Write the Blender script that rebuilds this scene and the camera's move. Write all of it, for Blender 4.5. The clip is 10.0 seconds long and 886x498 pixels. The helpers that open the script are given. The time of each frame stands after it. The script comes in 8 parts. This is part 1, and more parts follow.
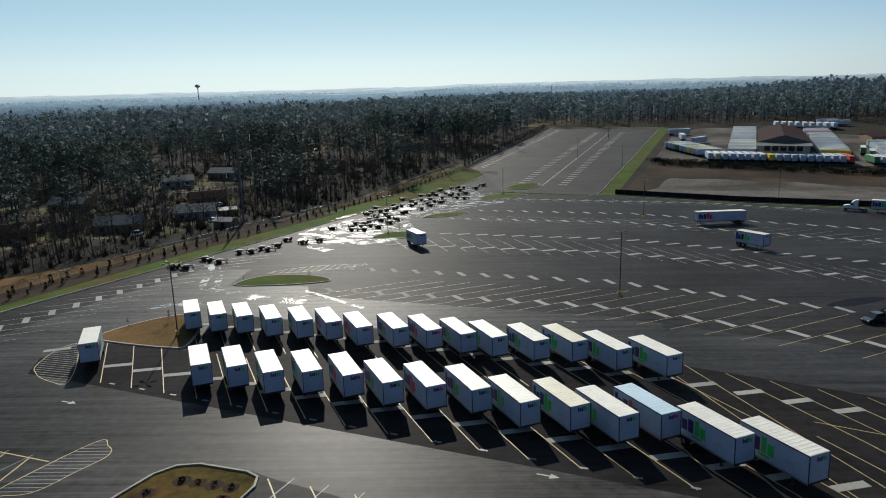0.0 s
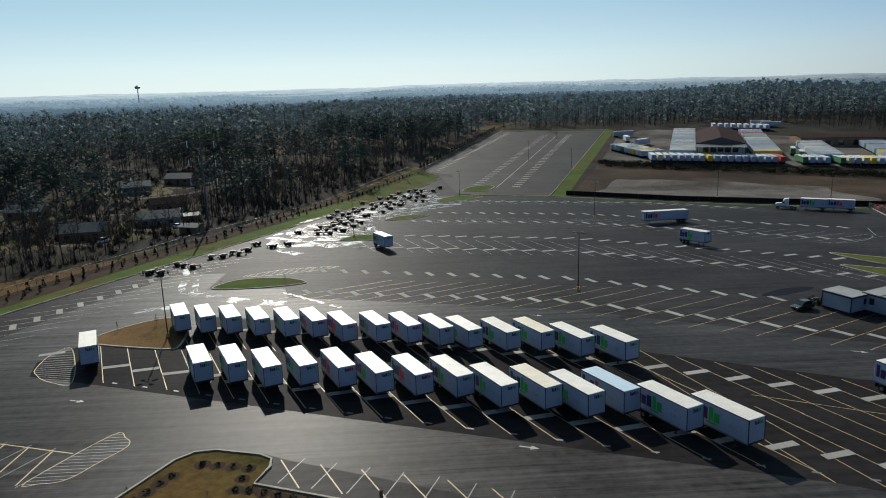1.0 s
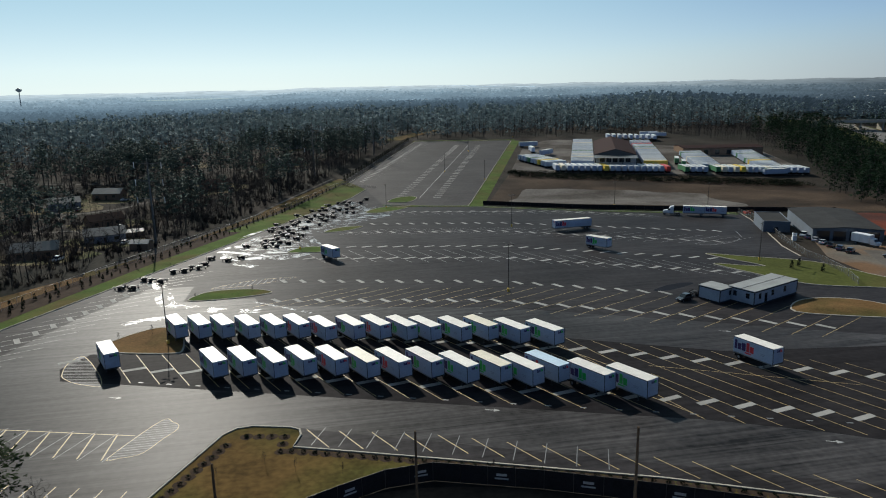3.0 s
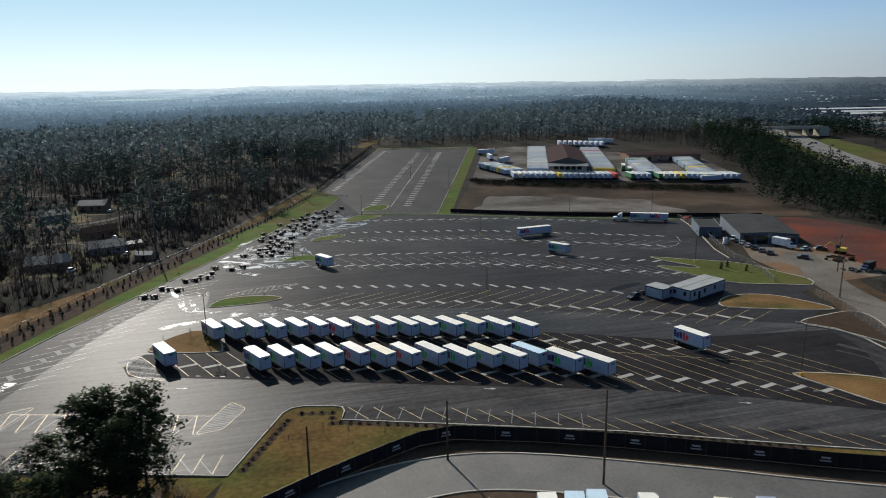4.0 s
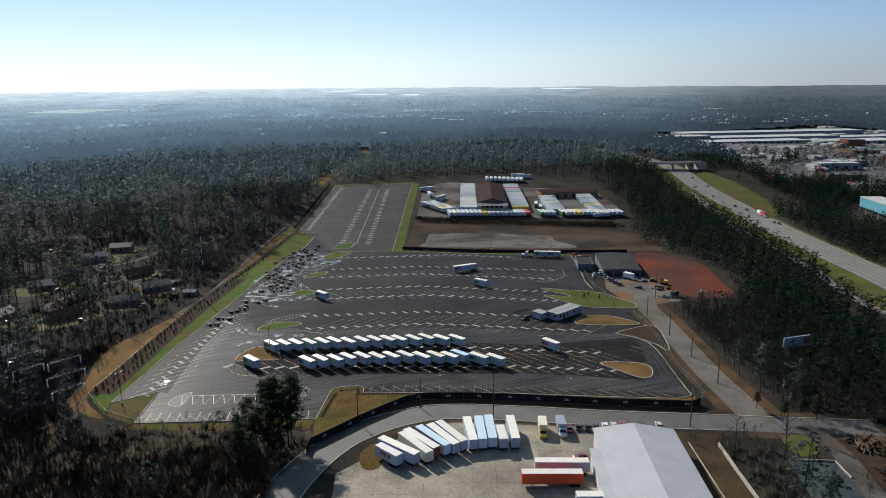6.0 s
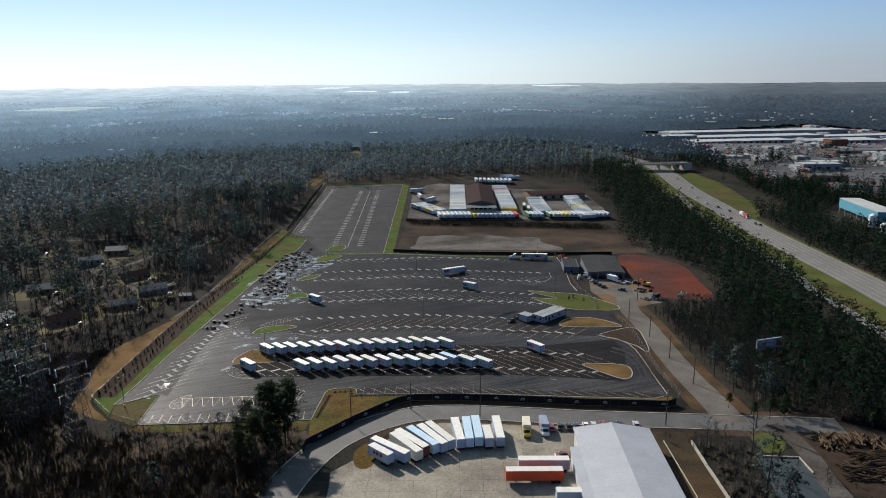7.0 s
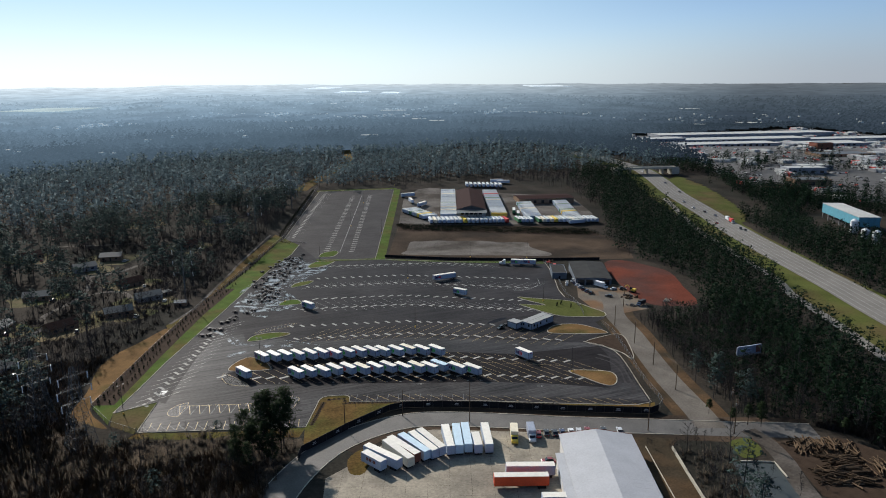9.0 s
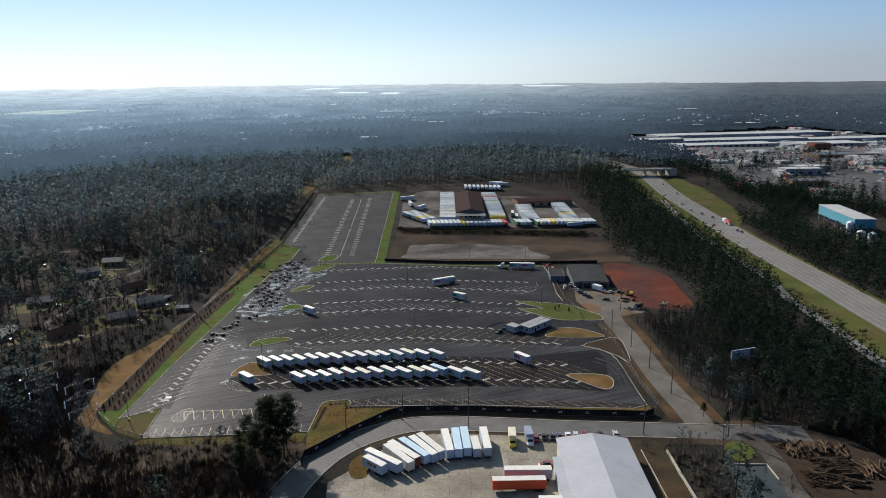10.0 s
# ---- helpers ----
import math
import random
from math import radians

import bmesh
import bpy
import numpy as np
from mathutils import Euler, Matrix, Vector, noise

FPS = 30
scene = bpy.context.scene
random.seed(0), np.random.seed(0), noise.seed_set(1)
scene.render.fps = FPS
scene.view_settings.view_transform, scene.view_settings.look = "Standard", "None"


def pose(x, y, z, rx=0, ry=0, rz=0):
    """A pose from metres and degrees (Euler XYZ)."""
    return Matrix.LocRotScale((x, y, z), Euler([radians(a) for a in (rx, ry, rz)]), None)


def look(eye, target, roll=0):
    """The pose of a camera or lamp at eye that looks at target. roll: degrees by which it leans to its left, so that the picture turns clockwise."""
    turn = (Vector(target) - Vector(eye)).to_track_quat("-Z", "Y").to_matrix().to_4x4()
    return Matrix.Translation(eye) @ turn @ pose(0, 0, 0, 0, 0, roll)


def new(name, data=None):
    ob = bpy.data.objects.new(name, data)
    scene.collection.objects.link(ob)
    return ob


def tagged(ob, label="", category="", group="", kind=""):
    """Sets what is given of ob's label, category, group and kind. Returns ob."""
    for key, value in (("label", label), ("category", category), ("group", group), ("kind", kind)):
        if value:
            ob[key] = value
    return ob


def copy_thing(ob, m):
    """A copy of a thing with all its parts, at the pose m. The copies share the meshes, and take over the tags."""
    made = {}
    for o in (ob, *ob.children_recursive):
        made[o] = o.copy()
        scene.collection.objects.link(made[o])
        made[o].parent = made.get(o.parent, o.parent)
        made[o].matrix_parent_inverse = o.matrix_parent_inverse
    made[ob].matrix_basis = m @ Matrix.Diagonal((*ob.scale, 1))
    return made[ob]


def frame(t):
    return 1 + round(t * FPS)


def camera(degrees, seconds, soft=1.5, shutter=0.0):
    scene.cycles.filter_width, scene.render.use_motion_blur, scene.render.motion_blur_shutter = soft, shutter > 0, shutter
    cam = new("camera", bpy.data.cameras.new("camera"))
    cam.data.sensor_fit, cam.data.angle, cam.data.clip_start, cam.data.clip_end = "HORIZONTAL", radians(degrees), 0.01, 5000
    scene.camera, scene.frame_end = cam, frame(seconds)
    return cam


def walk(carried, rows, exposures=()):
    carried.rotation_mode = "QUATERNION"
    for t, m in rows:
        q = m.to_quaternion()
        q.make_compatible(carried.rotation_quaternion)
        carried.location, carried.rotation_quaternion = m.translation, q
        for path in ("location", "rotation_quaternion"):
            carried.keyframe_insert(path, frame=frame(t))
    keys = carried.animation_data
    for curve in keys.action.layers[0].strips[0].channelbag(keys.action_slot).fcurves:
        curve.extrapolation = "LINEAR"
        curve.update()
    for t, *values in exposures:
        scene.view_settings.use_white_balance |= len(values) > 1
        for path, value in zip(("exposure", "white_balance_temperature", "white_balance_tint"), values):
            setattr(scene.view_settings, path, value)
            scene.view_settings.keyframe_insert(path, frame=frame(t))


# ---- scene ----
cam = camera(64.7, 10.0, 1.0, 0.3)
S = 0.508          # the whole place and the flight are laid out in metres and set down at this scale
ROWS = [
    (0.0, 1.03, 2.53, 36.86, 76.774, 1.441, 0.502),
    (0.5, -1.40, -1.95, 38.03, 76.768, 1.462, -1.780),
    (1.0, -3.71, -6.66, 39.35, 76.718, 1.464, -3.840),
    (1.5, -6.25, -11.47, 40.76, 76.712, 1.458, -5.707),
    (2.0, -8.88, -16.84, 42.60, 76.647, 1.379, -7.628),
    (2.5, -12.42, -22.34, 44.62, 76.626, 1.162, -9.783),
    (2.7, -13.92, -25.24, 45.67, 76.735, 1.126, -10.599),
    (3.8, -29.60, -50.00, 55.50, 76.500, 0.950, -15.000),
    (4.0, -33.50, -56.07, 58.03, 76.520, 0.938, -15.922),
    (4.5, -46.36, -84.70, 68.98, 76.451, 0.886, -18.336),
    (5.0, -59.32, -117.86, 82.93, 76.195, 0.628, -19.244),
    (5.5, -69.17, -144.45, 96.56, 76.214, 0.484, -20.017),
    (6.0, -75.48, -161.14, 104.49, 76.564, 0.409, -21.156),
    (6.2, -76.60, -164.90, 106.60, 76.500, 0.400, -21.310),
    (7.3, -78.85, -171.50, 112.20, 76.240, 0.330, -22.090),
    (7.5, -79.04, -172.02, 112.84, 76.237, 0.325, -22.142),
    (8.0, -79.66, -174.02, 114.49, 76.219, 0.343, -22.337),
    (8.5, -80.26, -175.84, 116.29, 76.174, 0.258, -22.466),
    (9.0, -80.88, -177.25, 117.53, 76.221, 0.227, -22.650),
    (9.5, -81.35, -178.96, 119.24, 76.194, 0.300, -22.694),
    (10.0, -82.07, -181.05, 121.35, 76.208, 0.450, -22.726),
]
walk(cam, [(t, pose(x * S, y * S, z * S, rx, ry, rz)) for t, x, y, z, rx, ry, rz in ROWS], [(0.0, 0.0, 6450, 6), (2.7, 0.03, 6450, 6), (5.0, 0.32, 6450, 11), (10.0, 0.32, 6450, 11)])

# ---- world and sun ----
SUN_AZ, SUN_EL = -9.6, 29.0          # degrees: azimuth east of north (+y), elevation
world = bpy.data.worlds.new("sky")
scene.world = world
world.use_nodes = True
wn = world.node_tree
sky = wn.nodes.new("ShaderNodeTexSky")
sky.sky_type = "NISHITA"
sky.sun_disc = False
sky.sun_elevation = radians(SUN_EL)
sky.sun_rotation = radians(SUN_AZ)
sky.air_density, sky.dust_density, sky.ozone_density = 0.6, 0.12, 2.2
wn.nodes["Background"].inputs["Strength"].default_value = 0.082


def sky_node(kind, **values):
    n = wn.nodes.new("ShaderNode" + kind)
    for key, v in values.items():
        n.inputs[key.replace("_", " ")].default_value = v
    return n


def sky_mix(factor, a, b):
    """Mixes two colours, each a tuple or a socket."""
    n = wn.nodes.new("ShaderNodeMix")
    n.data_type = "RGBA"
    wn.links.new(factor, n.inputs["Factor"])
    for socket, v in ((n.inputs[6], a), (n.inputs[7], b)):
        if isinstance(v, tuple):
            socket.default_value = (*v, 1)
        else:
            wn.links.new(v, socket)
    return n.outputs[2]


to_sun = Vector((math.sin(radians(SUN_AZ)) * math.cos(radians(SUN_EL)), math.cos(radians(SUN_AZ)) * math.cos(radians(SUN_EL)), math.sin(radians(SUN_EL))))
way = sky_node("TexCoord")
near_sun = sky_node("VectorMath")
near_sun.operation = "DOT_PRODUCT"
near_sun.inputs[1].default_value = to_sun
wn.links.new(way.outputs["Generated"], near_sun.inputs[0])
sunward = sky_node("MapRange", From_Min=0.38, From_Max=0.92)      # haze scatters forward, so it is bright towards the sun
sunward.interpolation_type = "SMOOTHSTEP"
wn.links.new(near_sun.outputs["Value"], sunward.inputs["Value"])
height = sky_node("SeparateXYZ")
wn.links.new(way.outputs["Generated"], height.inputs[0])
low = sky_node("MapRange", From_Min=0.0, From_Max=0.12, To_Min=1.0, To_Max=0.0)   # and its path is long near the horizon
low.interpolation_type = "SMOOTHSTEP"
wn.links.new(height.outputs["Z"], low.inputs["Value"])
high_haze = sky_mix(sunward.outputs[0], (2.4, 3.8, 5.6), (5.4, 8.0, 9.2))
low_haze = sky_mix(sunward.outputs[0], (3.5, 4.0, 4.8), (9.0, 10.6, 11.0))
haze_colour = sky_mix(low.outputs[0], high_haze, low_haze)
parts_of = []
for source, k in ((sunward, 0.75), (low, 0.85)):
    n = sky_node("Math")
    n.operation, n.inputs[1].default_value = "MULTIPLY", k
    wn.links.new(source.outputs[0], n.inputs[0])
    parts_of.append(n)
thick = sky_node("Math")
thick.operation = "MAXIMUM"
wn.links.new(parts_of[0].outputs[0], thick.inputs[0]), wn.links.new(parts_of[1].outputs[0], thick.inputs[1])
wn.links.new(sky_mix(thick.outputs[0], sky.outputs[0], haze_colour), wn.nodes["Background"].inputs["Color"])
sun = new("sun", bpy.data.lights.new("sun", "SUN"))
sun.data.energy, sun.data.angle, sun.data.color = 5.0, radians(0.53), (1.0, 0.93, 0.84)
sun.matrix_world = look(to_sun * 800, (0, 0, 0))

# ---- materials ----
def material(name, colour, rough=0.7, metal=0.0, vary=0.25, scale=1.0, fine=12.0, bump=0.0, island=0.0, per_object=0.0, second=None, spec=0.5, patch=(0.45, 0.6), streak=0.0, through_light=0.0):
    """A surface with stains at one scale and grain at another; second: a colour that shows in patches."""
    m = bpy.data.materials.new(name)
    m.use_nodes = True
    t = m.node_tree
    b = t.nodes["Principled BSDF"]
    b.inputs["Roughness"].default_value, b.inputs["Metallic"].default_value = rough, metal
    b.inputs["Specular IOR Level"].default_value = spec if rough < 0.8 else min(spec, 0.03)
    geo = t.nodes.new("ShaderNodeNewGeometry")

    def noise_at(s, detail):
        n = t.nodes.new("ShaderNodeTexNoise")
        n.inputs["Scale"].default_value, n.inputs["Detail"].default_value = s / S, detail
        t.links.new(geo.outputs["Position"], n.inputs["Vector"])
        return n.outputs["Fac"]

    big, small = noise_at(scale, 5.0), noise_at(fine, 3.0)
    mix = t.nodes.new("ShaderNodeMath")
    mix.operation = "ADD"
    t.links.new(big, mix.inputs[0]), t.links.new(small, mix.inputs[1])
    value = mix.outputs[0]
    for weight, source in ((island, geo.outputs["Random Per Island"]), (per_object, None)):
        if weight:
            if source is None:
                source = t.nodes.new("ShaderNodeObjectInfo").outputs["Random"]
            f = t.nodes.new("ShaderNodeMath")
            f.operation, f.inputs[1].default_value = "MULTIPLY_ADD", weight * 2
            f.inputs[2].default_value = -weight
            t.links.new(source, f.inputs[0])
            a = t.nodes.new("ShaderNodeMath")
            a.operation = "ADD"
            t.links.new(value, a.inputs[0]), t.links.new(f.outputs[0], a.inputs[1])
            value = a.outputs[0]
    if streak:                                          # tyre-worn streaks along the aisles, broad and fine
        for turn, along, across, weight, detail in ((24, 0.016, 0.55, 1.0, 6.0), (27, 0.05, 2.6, 0.8, 4.0), (12, 0.11, 1.1, 0.5, 5.0)):
            mp = t.nodes.new("ShaderNodeMapping")
            mp.inputs["Rotation"].default_value = (0, 0, radians(turn))
            mp.inputs["Scale"].default_value = (along / S, across / S, 1)
            t.links.new(geo.outputs["Position"], mp.inputs["Vector"])
            n = t.nodes.new("ShaderNodeTexNoise")
            n.inputs["Scale"].default_value, n.inputs["Detail"].default_value, n.inputs["Distortion"].default_value = 1.0, detail, 0.4
            t.links.new(mp.outputs[0], n.inputs["Vector"])
            f = t.nodes.new("ShaderNodeMath")
            f.operation, f.inputs[1].default_value, f.inputs[2].default_value = "MULTIPLY_ADD", streak * weight * 4, -streak * weight * 2
            t.links.new(n.outputs["Fac"], f.inputs[0])
            a = t.nodes.new("ShaderNodeMath")
            a.operation = "ADD"
            t.links.new(value, a.inputs[0]), t.links.new(f.outputs[0], a.inputs[1])
            value = a.outputs[0]
    ramp = t.nodes.new("ShaderNodeMapRange")
    ramp.inputs["From Min"].default_value, ramp.inputs["From Max"].default_value = 0.6, 1.4
    ramp.inputs["To Min"].default_value, ramp.inputs["To Max"].default_value = 1 - vary, 1 + vary
    ramp.clamp = False
    floor_at = t.nodes.new("ShaderNodeMath")
    floor_at.operation, floor_at.inputs[1].default_value = "MAXIMUM", 0.25
    t.links.new(value, ramp.inputs["Value"])
    base = t.nodes.new("ShaderNodeRGB")
    base.outputs[0].default_value = (*colour, 1)
    out = base.outputs[0]
    if second:
        s = t.nodes.new("ShaderNodeMapRange")
        s.inputs["From Min"].default_value, s.inputs["From Max"].default_value = patch
        t.links.new(noise_at(scale * 0.37, 4.0), s.inputs["Value"])
        mm = t.nodes.new("ShaderNodeMix")
        mm.data_type = "RGBA"
        t.links.new(s.outputs[0], mm.inputs["Factor"])
        t.links.new(out, mm.inputs[6])
        mm.inputs[7].default_value = (*second, 1)
        out = mm.outputs[2]
    mul = t.nodes.new("ShaderNodeVectorMath")
    mul.operation = "SCALE"
    t.links.new(ramp.outputs[0], floor_at.inputs[0])
    t.links.new(out, mul.inputs[0]), t.links.new(floor_at.outputs[0], mul.inputs["Scale"])
    t.links.new(mul.outputs[0], b.inputs["Base Color"])
    if bump:
        bp = t.nodes.new("ShaderNodeBump")
        bp.inputs["Strength"].default_value, bp.inputs["Distance"].default_value = 0.6, bump
        t.links.new(small, bp.inputs["Height"]), t.links.new(bp.outputs[0], b.inputs["Normal"])
    if through_light:                                   # thin leaves let light through
        tr = t.nodes.new("ShaderNodeBsdfTranslucent")
        t.links.new(mul.outputs[0], tr.inputs["Color"])
        ms = t.nodes.new("ShaderNodeMixShader")
        ms.inputs[0].default_value = through_light
        t.links.new(b.outputs[0], ms.inputs[1]), t.links.new(tr.outputs[0], ms.inputs[2])
        t.links.new(ms.outputs[0], t.nodes["Material Output"].inputs["Surface"])
    return m


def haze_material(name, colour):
    """Far woods; blue air light is put in as emission, growing with the distance from the yard and towards the sun."""
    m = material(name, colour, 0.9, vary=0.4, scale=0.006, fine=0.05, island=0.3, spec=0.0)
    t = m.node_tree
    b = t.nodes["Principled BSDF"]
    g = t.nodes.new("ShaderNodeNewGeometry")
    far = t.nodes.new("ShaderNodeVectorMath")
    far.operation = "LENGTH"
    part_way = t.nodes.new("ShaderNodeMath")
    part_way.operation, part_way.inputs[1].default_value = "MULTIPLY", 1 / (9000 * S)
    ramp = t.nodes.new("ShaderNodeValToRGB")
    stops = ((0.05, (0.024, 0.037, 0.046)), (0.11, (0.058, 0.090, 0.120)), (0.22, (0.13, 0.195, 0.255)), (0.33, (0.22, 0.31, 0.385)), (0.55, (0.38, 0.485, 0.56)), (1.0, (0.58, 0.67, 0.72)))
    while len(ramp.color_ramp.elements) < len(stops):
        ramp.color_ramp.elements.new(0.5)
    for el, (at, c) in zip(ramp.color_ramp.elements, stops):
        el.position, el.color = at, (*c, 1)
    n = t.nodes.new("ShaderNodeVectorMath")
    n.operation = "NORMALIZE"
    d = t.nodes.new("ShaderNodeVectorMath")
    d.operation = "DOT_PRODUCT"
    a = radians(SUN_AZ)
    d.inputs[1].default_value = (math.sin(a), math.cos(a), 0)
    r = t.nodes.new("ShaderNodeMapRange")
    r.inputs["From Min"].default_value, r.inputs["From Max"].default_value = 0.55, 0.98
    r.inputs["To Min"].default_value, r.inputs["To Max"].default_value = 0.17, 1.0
    w = t.nodes.new("ShaderNodeTexNoise")                 # the painted glow varies, as over clearings and ridges
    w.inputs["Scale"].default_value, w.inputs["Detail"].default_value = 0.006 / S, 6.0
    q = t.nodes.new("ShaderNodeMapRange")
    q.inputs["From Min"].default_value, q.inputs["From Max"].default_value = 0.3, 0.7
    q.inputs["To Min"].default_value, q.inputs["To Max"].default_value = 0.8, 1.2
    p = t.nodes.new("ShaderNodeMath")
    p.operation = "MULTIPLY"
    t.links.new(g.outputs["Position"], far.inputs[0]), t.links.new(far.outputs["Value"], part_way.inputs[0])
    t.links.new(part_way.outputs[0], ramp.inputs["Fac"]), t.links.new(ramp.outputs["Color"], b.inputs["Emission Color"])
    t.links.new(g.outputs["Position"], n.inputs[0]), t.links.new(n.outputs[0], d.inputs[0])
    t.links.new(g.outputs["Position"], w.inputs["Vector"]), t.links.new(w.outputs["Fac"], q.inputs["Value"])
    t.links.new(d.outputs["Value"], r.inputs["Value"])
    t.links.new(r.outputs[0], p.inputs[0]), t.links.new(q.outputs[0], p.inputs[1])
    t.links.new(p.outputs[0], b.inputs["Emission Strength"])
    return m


M_GROUND = material("leaf_litter", (0.033, 0.028, 0.023), 0.95, vary=0.6, scale=0.05, fine=0.9, second=(0.024, 0.023, 0.019))
M_ASPHALT = material("asphalt", (0.0295, 0.0272, 0.0282), 0.50, vary=0.42, scale=0.07, fine=0.8, second=(0.040, 0.037, 0.0378), patch=(0.5, 0.75), spec=0.014, streak=0.30)
M_FRESH = material("dark_stall_asphalt", (0.0212, 0.0197, 0.0206), 0.5, vary=0.35, scale=0.08, fine=0.8, second=(0.027, 0.0251, 0.026), patch=(0.5, 0.75), spec=0.004, streak=0.2)
M_BACKLOT = material("sun_bleached_asphalt", (0.044, 0.0408, 0.0415), 0.64, vary=0.4, scale=0.07, fine=0.8, second=(0.058, 0.0545, 0.054), patch=(0.5, 0.75), spec=0.025, streak=0.2)
M_AISLE = material("worn_lot_asphalt", (0.032, 0.0301, 0.0303), 0.46, vary=0.5, scale=0.05, fine=0.9, second=(0.058, 0.0546, 0.0540), patch=(0.42, 0.66), spec=0.029, streak=0.42)
M_STREET = material("worn_asphalt", (0.072, 0.068, 0.064), 0.75, vary=0.4, scale=0.15, fine=1.8, second=(0.054, 0.051, 0.049))
M_ROADCON = material("pale_road_concrete", (0.132, 0.119, 0.104), 0.8, vary=0.35, scale=0.12, fine=1.6, second=(0.105, 0.094, 0.082))
M_CONCRETE = material("concrete", (0.36, 0.335, 0.28), 0.8, vary=0.2, scale=0.4, fine=6.0)
M_YARD = material("yard_concrete", (0.28, 0.25, 0.20), 0.8, vary=0.35, scale=0.12, fine=1.2, second=(0.19, 0.17, 0.14))
M_PAD = material("pad_concrete", (0.30, 0.295, 0.275), 0.8, vary=0.25, scale=0.3, fine=5.0, per_object=0.2)
M_YELLOW = material("yellow_line_paint", (0.34, 0.245, 0.09), 0.6, vary=0.35, scale=0.5, fine=5.0)
M_WHITEL = material("white_line_paint", (0.27, 0.27, 0.26), 0.6, vary=0.35, scale=0.5, fine=5.0)
M_FADED = material("faded_line_paint", (0.115, 0.12, 0.125), 0.6, vary=0.35, scale=0.5, fine=5.0)
M_GRASS = material("green_grass", (0.058, 0.092, 0.018), 0.95, vary=0.4, scale=0.15, fine=2.5, second=(0.085, 0.07, 0.024), patch=(0.45, 0.7))
M_LAWN = material("half_dormant_lawn", (0.064, 0.066, 0.017), 0.95, vary=0.55, scale=0.12, fine=1.1, second=(0.094, 0.058, 0.020), patch=(0.38, 0.58))
M_DRYGRASS = material("dormant_grass", (0.135, 0.080, 0.034), 0.95, vary=0.5, scale=0.15, fine=2.5, second=(0.07, 0.065, 0.022), patch=(0.5, 0.7))
M_VERGE = material("olive_verge_grass", (0.068, 0.078, 0.022), 0.95, vary=0.4, scale=0.06, fine=1.0, second=(0.085, 0.060, 0.030), patch=(0.5, 0.7))
M_PANELWALL = material("grey_panel_wall", (0.20, 0.22, 0.25), 0.7, scale=0.1)
M_FARROOF = material("weathered_far_roof", (0.40, 0.41, 0.40), 0.8, vary=0.2, scale=0.05, fine=0.5)
M_STAIN = material("oil_stain", (0.012, 0.0145, 0.021), 0.7, vary=0.3, scale=0.2, fine=3.0, spec=0.02)
M_DEPOTROOF = material("weathered_trailer_roof", (0.46, 0.48, 0.46), 0.6, vary=0.2, scale=0.5, fine=4.0, per_object=0.35)
M_MULCH = material("mulch", (0.043, 0.030, 0.022), 0.95, vary=0.4, scale=0.4, fine=4.0)
M_DIRT = material("brown_dirt", (0.062, 0.044, 0.031), 0.95, vary=0.45, scale=0.06, fine=1.2, second=(0.030, 0.023, 0.018))
M_GREYDIRT = material("grey_gravel", (0.12, 0.110, 0.10), 0.95, vary=0.45, scale=0.08, fine=1.0, second=(0.06, 0.052, 0.045))
M_RED = material("red_clay", (0.115, 0.034, 0.022), 0.95, vary=0.35, scale=0.07, fine=1.0, second=(0.075, 0.034, 0.028))
M_ORANGE = material("orange_clay", (0.14, 0.085, 0.05), 0.95, vary=0.3, scale=0.1, fine=1.5, second=(0.14, 0.125, 0.105))
# shade put into the white skin as dark blue; roofs stay lighter and warm
M_SHADEWHITE = material("shaded_white_trailer_skin", (0.35, 0.41, 0.51), 0.5, vary=0.14, scale=0.5, fine=4.0, per_object=0.12)
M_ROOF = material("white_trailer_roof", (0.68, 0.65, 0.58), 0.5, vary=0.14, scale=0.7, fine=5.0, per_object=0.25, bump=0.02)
M_CREAM = material("cream_trailer_skin", (0.66, 0.60, 0.46), 0.5, vary=0.15, scale=0.5, fine=4.0)
M_BLUEROOF = material("pale_blue_trailer_skin", (0.48, 0.61, 0.70), 0.45, vary=0.12, scale=0.5, fine=4.0)
M_PURPLE = material("purple_vinyl", (0.035, 0.015, 0.10), 0.4)
M_LGREEN = material("green_vinyl", (0.03, 0.42, 0.07), 0.4)
M_LRED = material("red_vinyl", (0.65, 0.03, 0.04), 0.4)
M_GREYV = material("grey_vinyl", (0.26, 0.29, 0.36), 0.4)
M_RUBBER = material("tyre_rubber", (0.018, 0.018, 0.019), 0.85, scale=2.0)
M_STEEL = material("galvanised_steel", (0.22, 0.225, 0.23), 0.55, 0.4, scale=2.0)
M_LATTICE = material("weathered_lattice_steel", (0.10, 0.11, 0.11), 0.7, 0.0, scale=2.0)
M_DARKSTEEL = material("dark_chassis_steel", (0.025, 0.025, 0.028), 0.6, 0.2, scale=2.0)
M_POLE = material("bronze_pole_paint", (0.035, 0.03, 0.027), 0.55, 0.2, scale=2.0)
M_WOODPOLE = material("weathered_wood_pole", (0.09, 0.065, 0.045), 0.9, scale=1.5)
M_YBASE = material("yellow_base_paint", (0.6, 0.38, 0.05), 0.6, scale=2.0)
M_SCREEN = material("black_fence_screen", (0.018, 0.018, 0.02), 0.85, vary=0.4, scale=0.6, fine=4.0)
M_LOGOPLATE = material("faded_white_print", (0.3, 0.32, 0.33), 0.7)
M_GLASS = material("dark_window_glass", (0.015, 0.018, 0.022), 0.08, spec=0.6, vary=0.05)
M_BARK = material("bark", (0.042, 0.040, 0.038), 0.95, vary=0.4, scale=0.4, fine=3.0, per_object=0.2)
